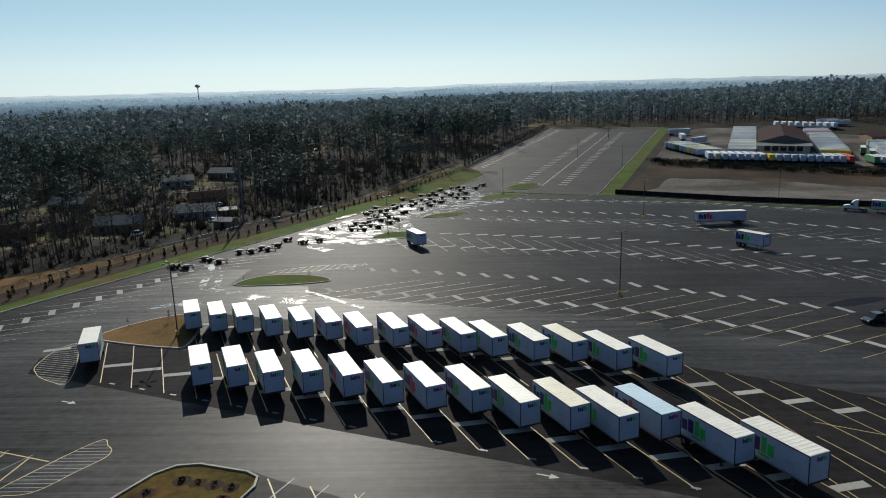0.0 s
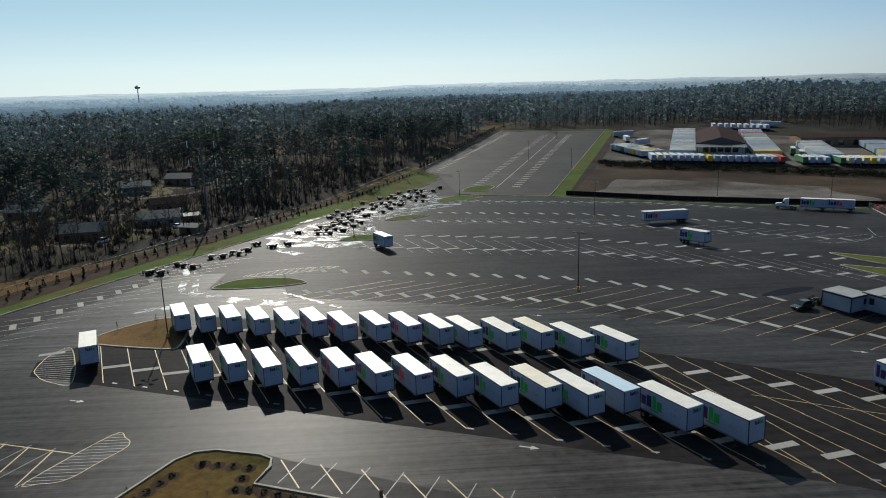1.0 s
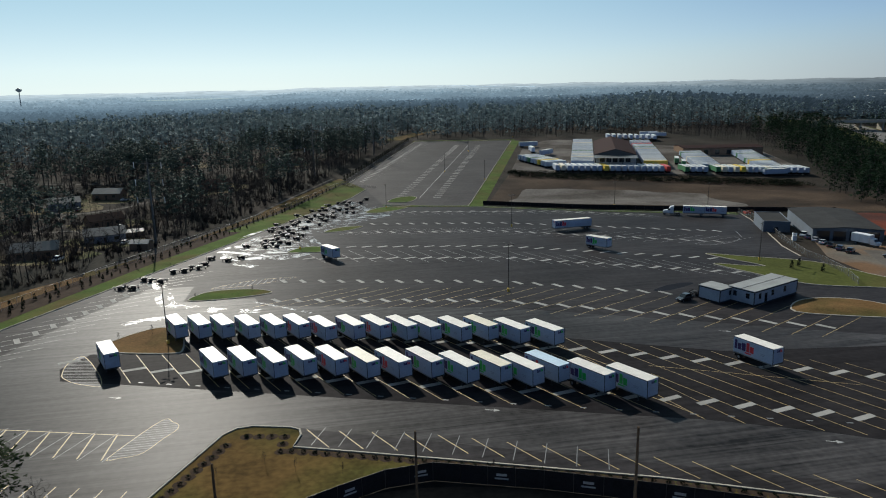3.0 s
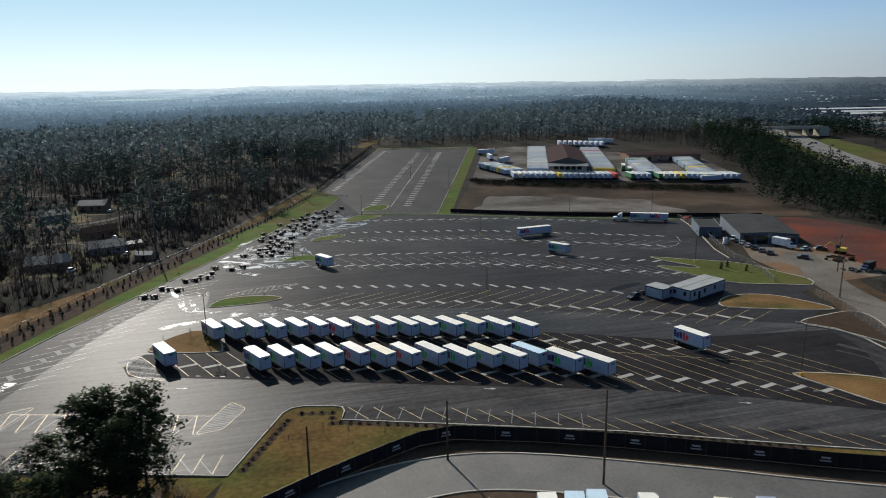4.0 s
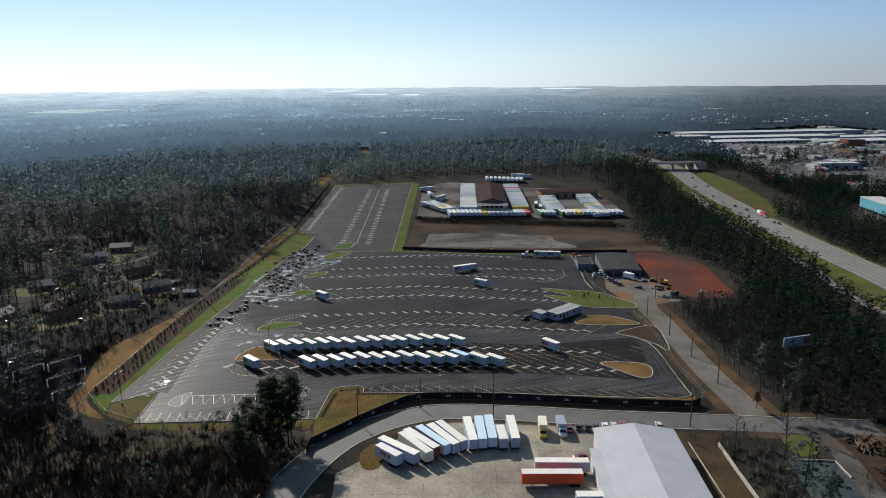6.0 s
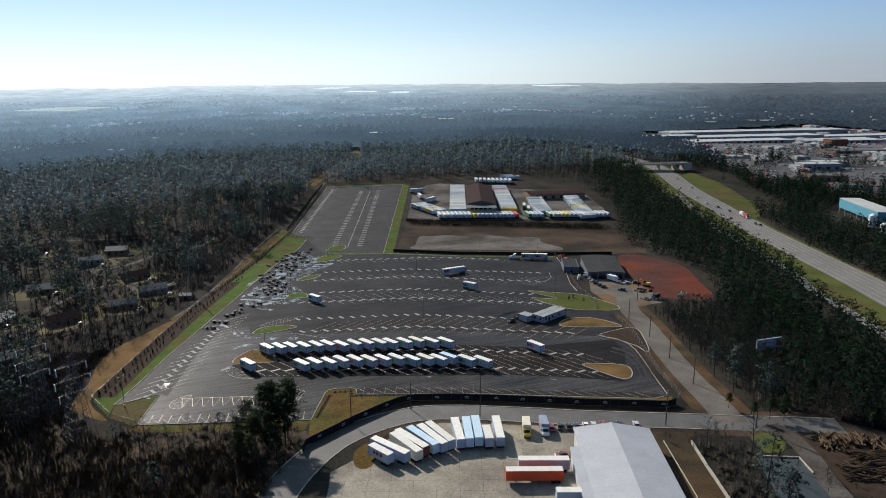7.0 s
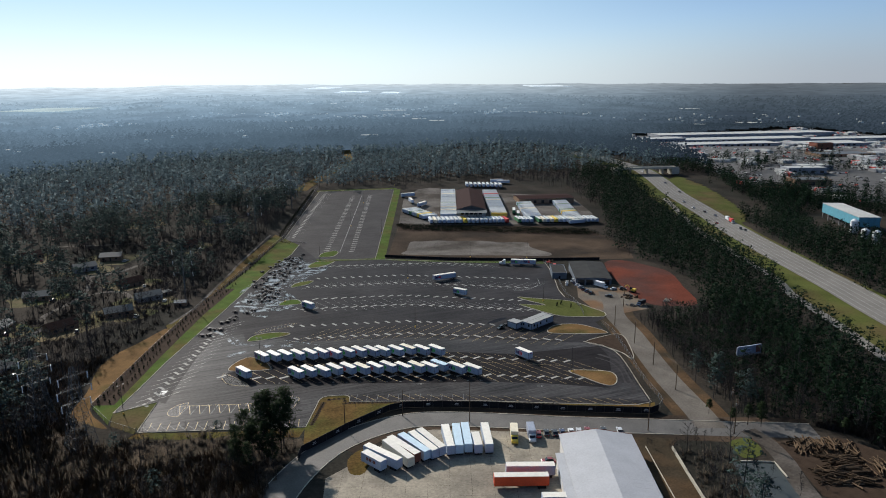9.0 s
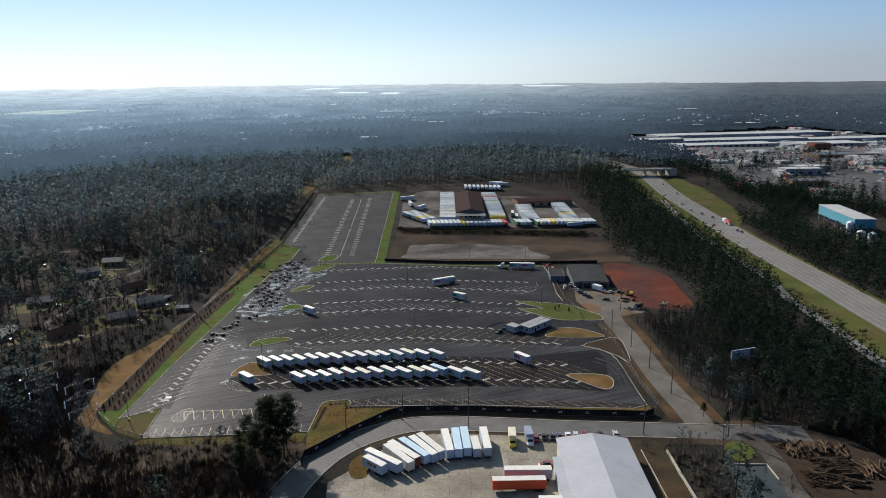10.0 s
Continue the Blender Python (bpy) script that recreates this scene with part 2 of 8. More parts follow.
M_TWIG = material("bare_twigs", (0.043, 0.039, 0.039), 0.8, vary=0.35, scale=0.05, fine=0.6, island=0.3, through_light=0.15)
M_BRUSH = material("brown_brush", (0.17, 0.125, 0.085), 0.95, vary=0.45, scale=0.08, fine=0.6, island=0.4)
M_TRODDEN = material("dead_grass_and_litter", (0.090, 0.068, 0.048), 0.95, vary=0.55, scale=0.07, fine=0.8, second=(0.045, 0.038, 0.030), patch=(0.42, 0.66))
M_BRAMBLE = material("dull_bramble", (0.115, 0.097, 0.079), 0.95, vary=0.35, scale=0.08, fine=0.6, island=0.12, through_light=0.5)
M_HOUSELAWN = material("winter_house_lawn", (0.12, 0.098, 0.058), 0.95, vary=0.5, scale=0.08, fine=1.2, second=(0.06, 0.068, 0.026))
M_SHOULDER = material("rusty_shoulder_grass", (0.080, 0.050, 0.028), 0.95, vary=0.45, scale=0.12, fine=1.5, second=(0.042, 0.033, 0.022))
# haze put into the colours of these woods: paler and bluer further off
M_MIDNEEDLE = material("hazed_pine_canopy", (0.106, 0.150, 0.166), 0.8, vary=0.2, scale=0.02, fine=0.3, island=0.03, through_light=0.3)
M_MIDTWIG = material("hazed_bare_canopy", (0.128, 0.138, 0.150), 0.8, vary=0.35, scale=0.05, fine=0.6, island=0.2, through_light=0.4)
M_NEEDLE = material("pine_needles", (0.037, 0.057, 0.053), 0.8, vary=0.25, scale=0.03, fine=0.3, island=0.03, through_light=0.2)
# shade and haze-free air of the eastern woods put into darker needles
M_SHADEPINE = material("shaded_pine_needles", (0.0085, 0.0205, 0.0110), 0.8, vary=0.35, scale=0.03, fine=0.5, island=0.06, through_light=0.3)
M_PINE = material("near_pine_needles", (0.023, 0.036, 0.017), 0.8, vary=0.35, scale=0.3, fine=2.0, island=0.2, through_light=0.3)
M_SHRUB = material("evergreen_shrub", (0.02, 0.026, 0.014), 0.85, vary=0.4, scale=0.3, fine=2.0, island=0.4, spec=0.25)
M_BROWNROOF = material("brown_metal_roof", (0.030, 0.014, 0.013), 0.8, 0.0, vary=0.2, scale=0.2, fine=2.0)
M_GREYROOF = material("grey_shingle_roof", (0.085, 0.086, 0.083), 0.5, vary=0.25, scale=0.3, fine=3.0, spec=0.4)
M_SHOPROOF = material("dark_bitumen_roof", (0.044, 0.045, 0.045), 0.9, vary=0.3, scale=0.2, fine=2.0)
M_SILVERROOF = material("bare_metal_roof", (0.36, 0.365, 0.385), 0.5, 0.0, vary=0.14, scale=0.2, fine=2.0)
M_SIDING = material("pale_siding", (0.48, 0.47, 0.45), 0.7, scale=0.5)
M_TANSIDING = material("tan_brick_wall", (0.22, 0.15, 0.105), 0.85, scale=0.5, per_object=0.3)
M_BLUEWALL = material("blue_grey_panel", (0.075, 0.10, 0.13), 0.7, scale=0.4)
M_TEAL = material("teal_panel", (0.075, 0.26, 0.34), 0.5, scale=0.3)
M_BRICK = material("dark_brick", (0.18, 0.075, 0.055), 0.85, scale=0.5)
M_HWY = material("highway_concrete", (0.17, 0.162, 0.15), 0.8, vary=0.2, scale=0.06, fine=1.0)
M_WATER = material("pond_water", (0.035, 0.04, 0.037), 0.45, vary=0.1)
M_LOG = material("cut_log", (0.075, 0.052, 0.034), 0.9, vary=0.5, scale=0.8, fine=5.0, island=0.35, per_object=0.5)
M_BOOTH = material("painted_steel_white", (0.62, 0.64, 0.66), 0.5, scale=0.5)
# shade put into the white cabin walls as blue-grey
M_CABIN = material("shaded_white_siding", (0.29, 0.34, 0.40), 0.6, scale=0.5)
M_CABINROOF = material("grey_membrane_roof", (0.26, 0.27, 0.265), 0.7, scale=0.3, spec=0.2)


def wet_material():
    """Wet asphalt: a film of water lies in streaks, drying at its edges."""
    m = material("wet_asphalt", (0.11, 0.128, 0.142), 0.3, vary=0.3, scale=0.1, fine=3.0, spec=0.8)
    t = m.node_tree
    b = t.nodes["Principled BSDF"]
    geo = t.nodes.new("ShaderNodeNewGeometry")
    n = t.nodes.new("ShaderNodeTexNoise")
    n.inputs["Scale"].default_value, n.inputs["Detail"].default_value = 0.10 / S, 8.0
    n.inputs["Distortion"].default_value = 2.4
    t.links.new(geo.outputs["Position"], n.inputs["Vector"])
    off = t.nodes.new("ShaderNodeMath")                   # thin branching trickles along one level of the noise
    off.operation, off.inputs[1].default_value = "SUBTRACT", 0.5
    side = t.nodes.new("ShaderNodeMath")
    side.operation = "ABSOLUTE"
    line = t.nodes.new("ShaderNodeMapRange")
    line.inputs["From Min"].default_value, line.inputs["From Max"].default_value = 0.016, 0.005
    pool = t.nodes.new("ShaderNodeMapRange")
    pool.inputs["From Min"].default_value, pool.inputs["From Max"].default_value = 0.535, 0.585
    r = t.nodes.new("ShaderNodeMath")
    r.operation = "MAXIMUM"
    t.links.new(n.outputs["Fac"], off.inputs[0]), t.links.new(off.outputs[0], side.inputs[0])
    t.links.new(side.outputs[0], line.inputs["Value"]), t.links.new(n.outputs["Fac"], pool.inputs["Value"])
    t.links.new(line.outputs[0], r.inputs[0]), t.links.new(pool.outputs[0], r.inputs[1])
    dry = t.nodes.new("ShaderNodeBsdfTransparent")
    ms = t.nodes.new("ShaderNodeMixShader")
    t.links.new(r.outputs[0], ms.inputs[0])
    t.links.new(dry.outputs[0], ms.inputs[1]), t.links.new(b.outputs[0], ms.inputs[2])
    t.links.new(ms.outputs[0], t.nodes["Material Output"].inputs["Surface"])
    return m


M_WET = wet_material()

# ---- the lie of the land ----
def G(x, y):
    """Height of the ground: the yard falls to the north, the back lot climbs again, then it levels out."""
    z = 0.4 - 0.0335 * y - 0.006 * x
    if y > 300:
        z += 0.0865 * (min(y, 545) - 300)
    if y > 545:
        z += 0.0335 * (y - 545)
    return z


def smooth(a, b, v):
    u = min(1.0, max(0.0, (v - a) / (b - a)))
    return u * u * (3 - 2 * u)


def land(x, y):
    """The ground with the hills of the distance."""
    z = G(x, y)
    z += 15 * math.exp(-((x - 458) ** 2 + (y - 800) ** 2) / 2 / 110 ** 2)
    r = math.hypot(x - 60, y - 250)
    z -= 13 * smooth(330, 800, r) * smooth(120, -330, x)          # the woods in the west lie lower
    if r > 750:
        n = noise.noise((x / 620, y / 620, 3.1)) + 0.5 * noise.noise((x / 260, y / 260, 7.7))
        z += smooth(750, 1600, r) * (11 * n - 8) + smooth(4500, 9300, r) * 22
        z += smooth(900, 4000, r) * 0.006 * x
    return z


class Build:
    """Gathers faces for one mesh."""

    def __init__(self):
        self.v, self.f = [], []

    def add(self, verts, faces):
        n = len(self.v)
        self.v += [tuple(p) for p in verts]
        self.f += [tuple(i + n for i in f) for f in faces]
        return self

    def box(self, c, s, yaw=0.0, taper=1.0):
        """A box with its middle at c, of the size s, turned by yaw degrees; taper: how much smaller its top is."""
        ca, sa = math.cos(radians(yaw)), math.sin(radians(yaw))
        p = []
        for z, k in ((-0.5, 1.0), (0.5, taper)):
            for x, y in ((-0.5, -0.5), (0.5, -0.5), (0.5, 0.5), (-0.5, 0.5)):
                a, b = x * s[0] * k, y * s[1] * k
                p.append((c[0] + a * ca - b * sa, c[1] + a * sa + b * ca, c[2] + z * s[2]))
        return self.add(p, [(3, 2, 1, 0), (4, 5, 6, 7), (0, 1, 5, 4), (1, 2, 6, 5), (2, 3, 7, 6), (3, 0, 4, 7)])

    def tube(self, a, b, ra, rb=None, n=6, caps=True):
        a, b = Vector(a), Vector(b)
        rb = ra if rb is None else rb
        d = (b - a).normalized()
        u = d.orthogonal().normalized()
        w = d.cross(u)
        ring = [[p + (u * math.cos(k * math.tau / n) + w * math.sin(k * math.tau / n)) * r for k in range(n)] for p, r in ((a, ra), (b, rb))]
        f = [(k, (k + 1) % n, n + (k + 1) % n, n + k) for k in range(n)]
        if caps:
            f += [tuple(range(n - 1, -1, -1)), tuple(range(n, 2 * n))]
        return self.add(ring[0] + ring[1], f)

    def prism(self, outline, z0, z1):
        """An upright prism over an outline (counter-clockwise)."""
        n = len(outline)
        p = [(x, y, z0) for x, y in outline] + [(x, y, z1) for x, y in outline]
        return self.add(p, [tuple(range(n - 1, -1, -1)), tuple(range(n, 2 * n))] + [(k, (k + 1) % n, n + (k + 1) % n, n + k) for k in range(n)])

    def side(self, profile, y0, y1):
        """A profile in x and z (counter-clockwise seen from -y), drawn out from y0 to y1."""
        n = len(profile)
        p = [(x, y0, z) for x, z in profile] + [(x, y1, z) for x, z in profile]
        return self.add(p, [tuple(range(n)), tuple(range(2 * n - 1, n - 1, -1))] + [((k + 1) % n, k, n + k, n + (k + 1) % n) for k in range(n)])

    def mesh(self, name, *mats):
        me = bpy.data.meshes.new(name)
        me.from_pydata(self.v, [], self.f)
        for m in mats:
            me.materials.append(m)
        return me


def part(name, b, mat, parent=None, label="", at=None, bevel=0.0, smooth_faces=False):
    """One mesh object under a thing or a part."""
    me = b.mesh(name, mat)
    if bevel:
        bm = bmesh.new()
        bm.from_mesh(me)
        bmesh.ops.bevel(bm, geom=bm.edges[:], offset=bevel, segments=1, affect="EDGES", clamp_overlap=True)
        bm.to_mesh(me), bm.free()
    if smooth_faces:
        me.polygons.foreach_set("use_smooth", [True] * len(me.polygons))
    ob = new(name, me)
    if at is not None:
        ob.matrix_basis = at
    if parent is not None:
        ob.parent = parent
    return tagged(ob, label)


def thing(name, label, category, at=None, group="", kind=""):
    ob = new(name)
    ob.empty_display_size = 0.3
    if at is not None:
        ob.matrix_basis = at
    return tagged(ob, label, category, group, kind)


def stand(x, y, yaw=0.0, up=0.06):
    """The pose of a thing that stands on the ground at x, y."""
    return pose(x, y, G(x, y) + up, 0, 0, yaw)


def curve(points, closed=False, steps=5):
    """A smooth line through points."""
    n, out = len(points), []
    last = n if closed else n - 1
    for i in range(last):
        p = [points[(i + k) % n] if closed else points[min(n - 1, max(0, i + k))] for k in (-1, 0, 1, 2)]
        for s in range(steps):
            t = s / steps
            out.append(tuple(0.5 * (2 * b + (c - a) * t + (2 * a - 5 * b + 4 * c - d) * t * t + (3 * b - a - 3 * c + d) * t ** 3) for a, b, c, d in zip(*p)))
    return out if closed else out + [tuple(points[-1])]


def cut_at(poly, y, above):
    """The part of an outline on one side of a line of constant y."""
    out = []
    for i, (ax, ay) in enumerate(poly):
        bx, by = poly[(i + 1) % len(poly)]
        ina, inb = (ay >= y) == above, (by >= y) == above
        if ina:
            out.append((ax, ay))
        if ina != inb:
            t = (y - ay) / (by - ay)
            out.append((ax + (bx - ax) * t, y))
    return out


def drape(b, poly, up):
    """A sheet that lies on the ground inside an outline."""
    from mathutils.geometry import tessellate_polygon
    bands = []
    rest = poly
    for y in (300, 545):
        low = cut_at(rest, y, False)
        if len(low) > 2:
            bands.append(low)
        rest = cut_at(rest, y, True)
        if len(rest) < 3:
            break
    if len(rest) > 2:
        bands.append(rest)
    for q in bands:
        v = [Vector((x, y, G(x, y) + up)) for x, y in q]
        tris = tessellate_polygon([[Vector((x, y, 0)) for x, y in q]])
        flat = [t if (v[t[1]] - v[t[0]]).cross(v[t[2]] - v[t[0]]).z > 0 else (t[0], t[2], t[1]) for t in tris]
        b.add(v, flat)
    return b


def offset_line(line, d):
    """A line shifted to its left by d."""
    out = []
    for i, p in enumerate(line):
        a, c = line[max(0, i - 1)], line[min(len(line) - 1, i + 1)]
        dx, dy = c[0] - a[0], c[1] - a[1]
        k = math.hypot(dx, dy) or 1
        out.append((p[0] - dy / k * d, p[1] + dx / k * d))
    return out


def dense(line, step=8.0):
    out = []
    for a, b in zip(line, line[1:]):
        n = max(1, int(math.hypot(b[0] - a[0], b[1] - a[1]) / step))
        out += [(a[0] + (b[0] - a[0]) * k / n, a[1] + (b[1] - a[1]) * k / n) for k in range(n)]
    return out + [tuple(line[-1])]


def ribbon(b, line, width, up, ground=G, shift=0.0):
    """A flat strip along a line."""
    line = dense(line)
    l, r = offset_line(line, shift + width / 2), offset_line(line, shift - width / 2)
    v = [(x, y, ground(x, y) + up) for x, y in l] + [(x, y, ground(x, y) + up) for x, y in r]
    n = len(line)
    return b.add(v, [(k, n + k, n + k + 1, k + 1) for k in range(n - 1)])


def kerb(b, line, width=0.3, high=0.16, base=0.0, closed=False):
    """A raised strip with sides along a line."""
    line = dense(list(line) + ([line[0]] if closed else []), 12)
    l, r = offset_line(line, width / 2), offset_line(line, -width / 2)
    n = len(line)
    v = []
    for side in (l, r):
        for z in (base, high):
            v += [(x, y, G(x, y) + z) for x, y in side]
    f = []
    for k in range(n - 1):
        f += [(n + k, 3 * n + k, 3 * n + k + 1, n + k + 1), (k, n + k, n + k + 1, k + 1), (3 * n + k, 2 * n + k, 2 * n + k + 1, 3 * n + k + 1)]
    f += [(0, 2 * n, 3 * n, n), (n - 1, 2 * n - 1, 4 * n - 1, 3 * n - 1)]
    return b.add(v, f)


def structure(name, b, mat, label, category):
    return tagged(part(name, b, mat), label, category, kind="structure")


def line_quad(b, a, c, width, up):
    dx, dy = c[0] - a[0], c[1] - a[1]
    k = math.hypot(dx, dy)
    nx, ny = -dy / k * width / 2, dx / k * width / 2
    p = [(a[0] + nx, a[1] + ny), (a[0] - nx, a[1] - ny), (c[0] - nx, c[1] - ny), (c[0] + nx, c[1] + ny)]
    b.add([(x, y, G(x, y) + up) for x, y in p], [(0, 1, 2, 3)])


# ---- ground to the horizon ----
def ground_axis(lo, hi, fine_lo, fine_hi, extra=()):
    v = list(np.arange(fine_lo, fine_hi + 1, 12.0)) + list(extra)
    s, p = 14.0, fine_hi
    while p < hi:
        p += s
        s *= 1.09
        v.append(min(p, hi))
    s, p = 14.0, fine_lo
    while p > lo:
        p -= s
        s *= 1.12
        v.append(max(p, lo))
    return sorted(set(round(a, 3) for a in v))


XS = ground_axis(-9400, 9400, -204, 600)
YS = ground_axis(-1500, 9400, -204, 696, (300, 545))
gv = [(x, y, land(x, y)) for y in YS for x in XS]
nx_ = len(XS)
gf = [(j * nx_ + i, j * nx_ + i + 1, (j + 1) * nx_ + i + 1, (j + 1) * nx_ + i) for j in range(len(YS) - 1) for i in range(nx_ - 1)]
structure("ground", Build().add(gv, gf), M_GROUND, "brown winter ground of leaf litter and dead grass", "ground")

# ---- outlines of the plan ----
LOT = [(-94.5, 66.0), (-102.6, 86.6), (-94.8, 105), (-83.3, 133.9), (-69.3, 165.3), (-52, 204.3), (-34.5, 244.7), (-12.9, 293.4), (8, 326), (18, 348),
       (22.6, 306), (38, 300.5), (61.3, 293), (85, 277), (109, 261), (140, 244.5), (166, 231), (160.6, 216.9), (148, 189), (136.1, 165), (131, 150), (133, 143),
       (128, 130), (125, 118), (129, 108), (120, 104), (117, 92), (106, 84), (97.8, 81.5), (102.8, 74), (103.6, 66), (102, 59), (97.5, 47.8), (89.3, 29.5),
       (83.1, 14.7), (76.3, 14.6), (50, 28), (25.5, 41.1), (0, 52.3), (-20.3, 61.0), (-19.2, 64.6), (-19.4, 66.4), (-20.8, 67.5), (-26.2, 69.2), (-28.6, 68.9), (-30.4, 67.2), (-39.9, 46.6)]
BACKLOT = [(10.9, 369.6), (77.6, 538), (156, 527.6), (61.6, 293), (38, 300.5), (22.6, 306), (18, 348)]
STREET = curve([(-75, -40), (-66, -14), (-55.8, 7), (-42, 23.6), (-28.2, 32.7), (-11, 36.8), (4, 34.2), (27.4, 21.9), (44.8, 11.7), (78, -5.8), (96, -15.5), (108, -21.5), (118, -27.0)])
ROAD_E = curve([(160, 150), (148, 128), (136, 109), (126.2, 83.5), (105.5, 35.4), (94, 4), (88, -11)])
HIGHWAY = curve([(486, 700), (508, 645), (500, 560), (474, 491), (439, 418), (399, 315), (356, 232), (317, 154), (291, 101), (264, 50), (204, -68), (98, -258)])
RAMP = curve([(412, 402), (389, 358), (369, 321), (326, 240), (292, 172), (270, 128), (249, 97), (224, 47), (200, 3), (160, -80)])
YARD = [(-44, 2), (-41.5, 10.2), (-36, 13), (-29, 17), (-20, 23), (-10, 27), (0, 27), (14, 20), (34, 9.5), (57.5, -4.5), (45.5, -36), (36, -60), (-20, -60), (-52, -20)]

# ---- paved surfaces ----
lot = structure("parking_lot", drape(Build(), LOT, 0.06), M_ASPHALT, "dark worn asphalt of a large trailer parking yard", "parking lot")
structure("parking_lot_north", drape(Build(), BACKLOT, 0.064), M_BACKLOT, "sloping dark asphalt of the empty rear parking lot", "parking lot")
structure("worn_aisle_south", drape(Build(), [(-94, 67), (-86.8, 90.2), (-84.6, 87.5), (-79.4, 106.3), (-69.8, 137), (-58.5, 163), (-47, 163), (-47.5, 147), (-30, 145.5), (-28, 137.5), (27, 121), (62, 101), (97, 80.5), (101, 74), (60, 80.8), (30, 98), (-18, 118), (-41.5, 125.5), (-41.5, 106),
                                                      (-59.5, 110.5), (-63, 103), (-61, 96.5), (-53, 93.4), (40, 55), (54.2, 47.2), (77, 32), (86, 34), (88.5, 29), (82.5, 15.5), (76, 21), (-17.5, 66), (-19.2, 67), (-20.8, 68), (-26.2, 69.7), (-28.8, 69.4), (-30.8, 67.4), (-40.2, 47)], 0.0615), M_AISLE, "paler worn asphalt of the driving aisles", "asphalt")
structure("stall_block", drape(Build(), [(-61, 96.5), (-53, 93.4), (40, 55), (54.2, 47.2), (77, 32), (74.5, 40), (72.5, 53), (81, 50.5), (88, 46.5), (97, 60), (101, 74), (60, 80.8), (30, 98), (-18, 118), (-41.5, 125.5), (-41.5, 106), (-59.5, 110.5), (-63, 103)], 0.0608), M_FRESH, "darker asphalt of the two main stall rows", "asphalt")
structure("road", ribbon(Build(), STREET, 11.0, 0.06), M_STREET, "grey curving two-lane street outside the fence", "road")
structure("road_east", ribbon(Build(), ROAD_E, 10.5, 0.07), M_ROADCON, "pale dusty road along the side fence", "road")
structure("yard_pavement", drape(Build(), YARD, 0.05), M_YARD, "pale stained concrete yard of the warehouse", "pavement")
WET = [
       [(-44, 200), (-24, 192), (-12, 204), (-12, 225), (-18, 240), (-34, 238)],
       [(-26, 240), (-10, 240), (8, 262), (24, 280), (20, 302), (6, 318), (-8, 298), (-18, 272)]]
TRICKLES = [([(-60, 172), (-55.5, 160), (-54.1, 150.6), (-51.5, 144.4), (-46, 141)], 1.6), ([(-56.5, 170), (-53, 160), (-51.3, 151.9), (-49, 145), (-40, 138.5)], 1.4), ([(-52, 146), (-46, 141.5), (-38, 136.5), (-28, 133)], 3.6), ([(-58, 130), (-52, 133), (-46, 131)], 3.0),
            ([(-40, 236), (-37, 243), (-32.5, 252.8), (-26, 262)], 2.4), ([(-45, 208), (-38, 226), (-30, 214)], 3.5), ([(-39, 191), (-32, 184)], 3.5), ([(-8, 257), (0, 262), (8, 268)], 4.0), ([(-30, 142), (-22, 134), (-16, 128)], 1.0), ([(-86, 96), (-84.5, 101)], 2.4)]
dust = Build()
for line, w in (([(94.5, 65), (96.8, 57), (94.6, 46), (88.2, 32.6), (82.2, 24)], 1.6), ([(91, 62), (93.5, 55), (91.5, 45), (85.5, 33.5)], 0.7), ([(100.6, 70), (100.4, 60), (96.2, 48.6), (88.4, 31)], 0.8)):
    ribbon(dust, curve(line, False, 5), w, 0.0635)
structure("dust_tracks", dust, M_BACKLOT, "pale dusty tyre tracks round the corner of the yard", "tyre track")
wb = Build()
for line, w in TRICKLES:
    ribbon(wb, curve(line, False, 4), w, 0.069)
for w in WET:
    drape(wb, curve(w, True, 4), 0.068)
structure("wet_pavement", wb, M_WET, "wet shining asphalt with streaks of standing water", "wet asphalt")

# verges, clay and dirt
left_fence = [(-94.1, 64.2), (-103.2, 75.4), (-110.2, 93.8), (-90, 150), (-68, 208.5), (-26.7, 304.1), (11.5, 372.8), (80.3, 557.8)]
lot_left = [(-102.6, 86.6), (-94.8, 105), (-83.3, 133.9), (-69.3, 165.3), (-52, 204.3), (-34.5, 244.7), (-12.9, 293.4), (8, 326), (18, 348)]
vb = Build()
drape(vb, lot_left + [(10.9, 369.6), (5, 362), (-26, 301), (-70, 200), (-92, 146), (-110, 95), (-104, 77)], 0.03)
structure("grass_verge", vb, M_GRASS, "bright green grass verge beside the kerb", "grass")
structure("grass_corner", drape(Build(), [(-103.2, 75.4), (-102.6, 86.6), (-87.3, 90.5), (-94.5, 67.5), (-95.5, 65.5)], 0.07), M_VERGE, "half green grass corner inside the kerb", "grass")
mulch_mid = [(-106.8, 96), (-88.5, 147), (-67.0, 203.5), (-45, 253)]
structure("south_bank", drape(Build(), [(-97.6, 62.5), (-94.3, 65.7), (-80.3, 59.8), (-63.4, 53.4), (-40, 46.4), (-43.6, 40), (-63.9, 48), (-80.5, 54.5)], 0.03), M_LAWN, "yellowed grass bank south of the yard", "grass")
structure("mulch_strip", ribbon(Build(), mulch_mid, 9.0, 0.05), M_MULCH, "brown mulch bed planted with young evergreens", "mulch")
structure("dry_bank", drape(Build(), curve([(-111, 94), (-104.5, 113), (-88, 159.5), (-79, 183), (-83, 184), (-90, 174), (-97, 164), (-104, 155), (-109.4, 142), (-111.5, 130), (-113, 112), (-117, 92), (-112, 82), (-104, 74)], True, 3), 0.02), M_DRYGRASS, "rusty dormant grass bank outside the fence", "grass")
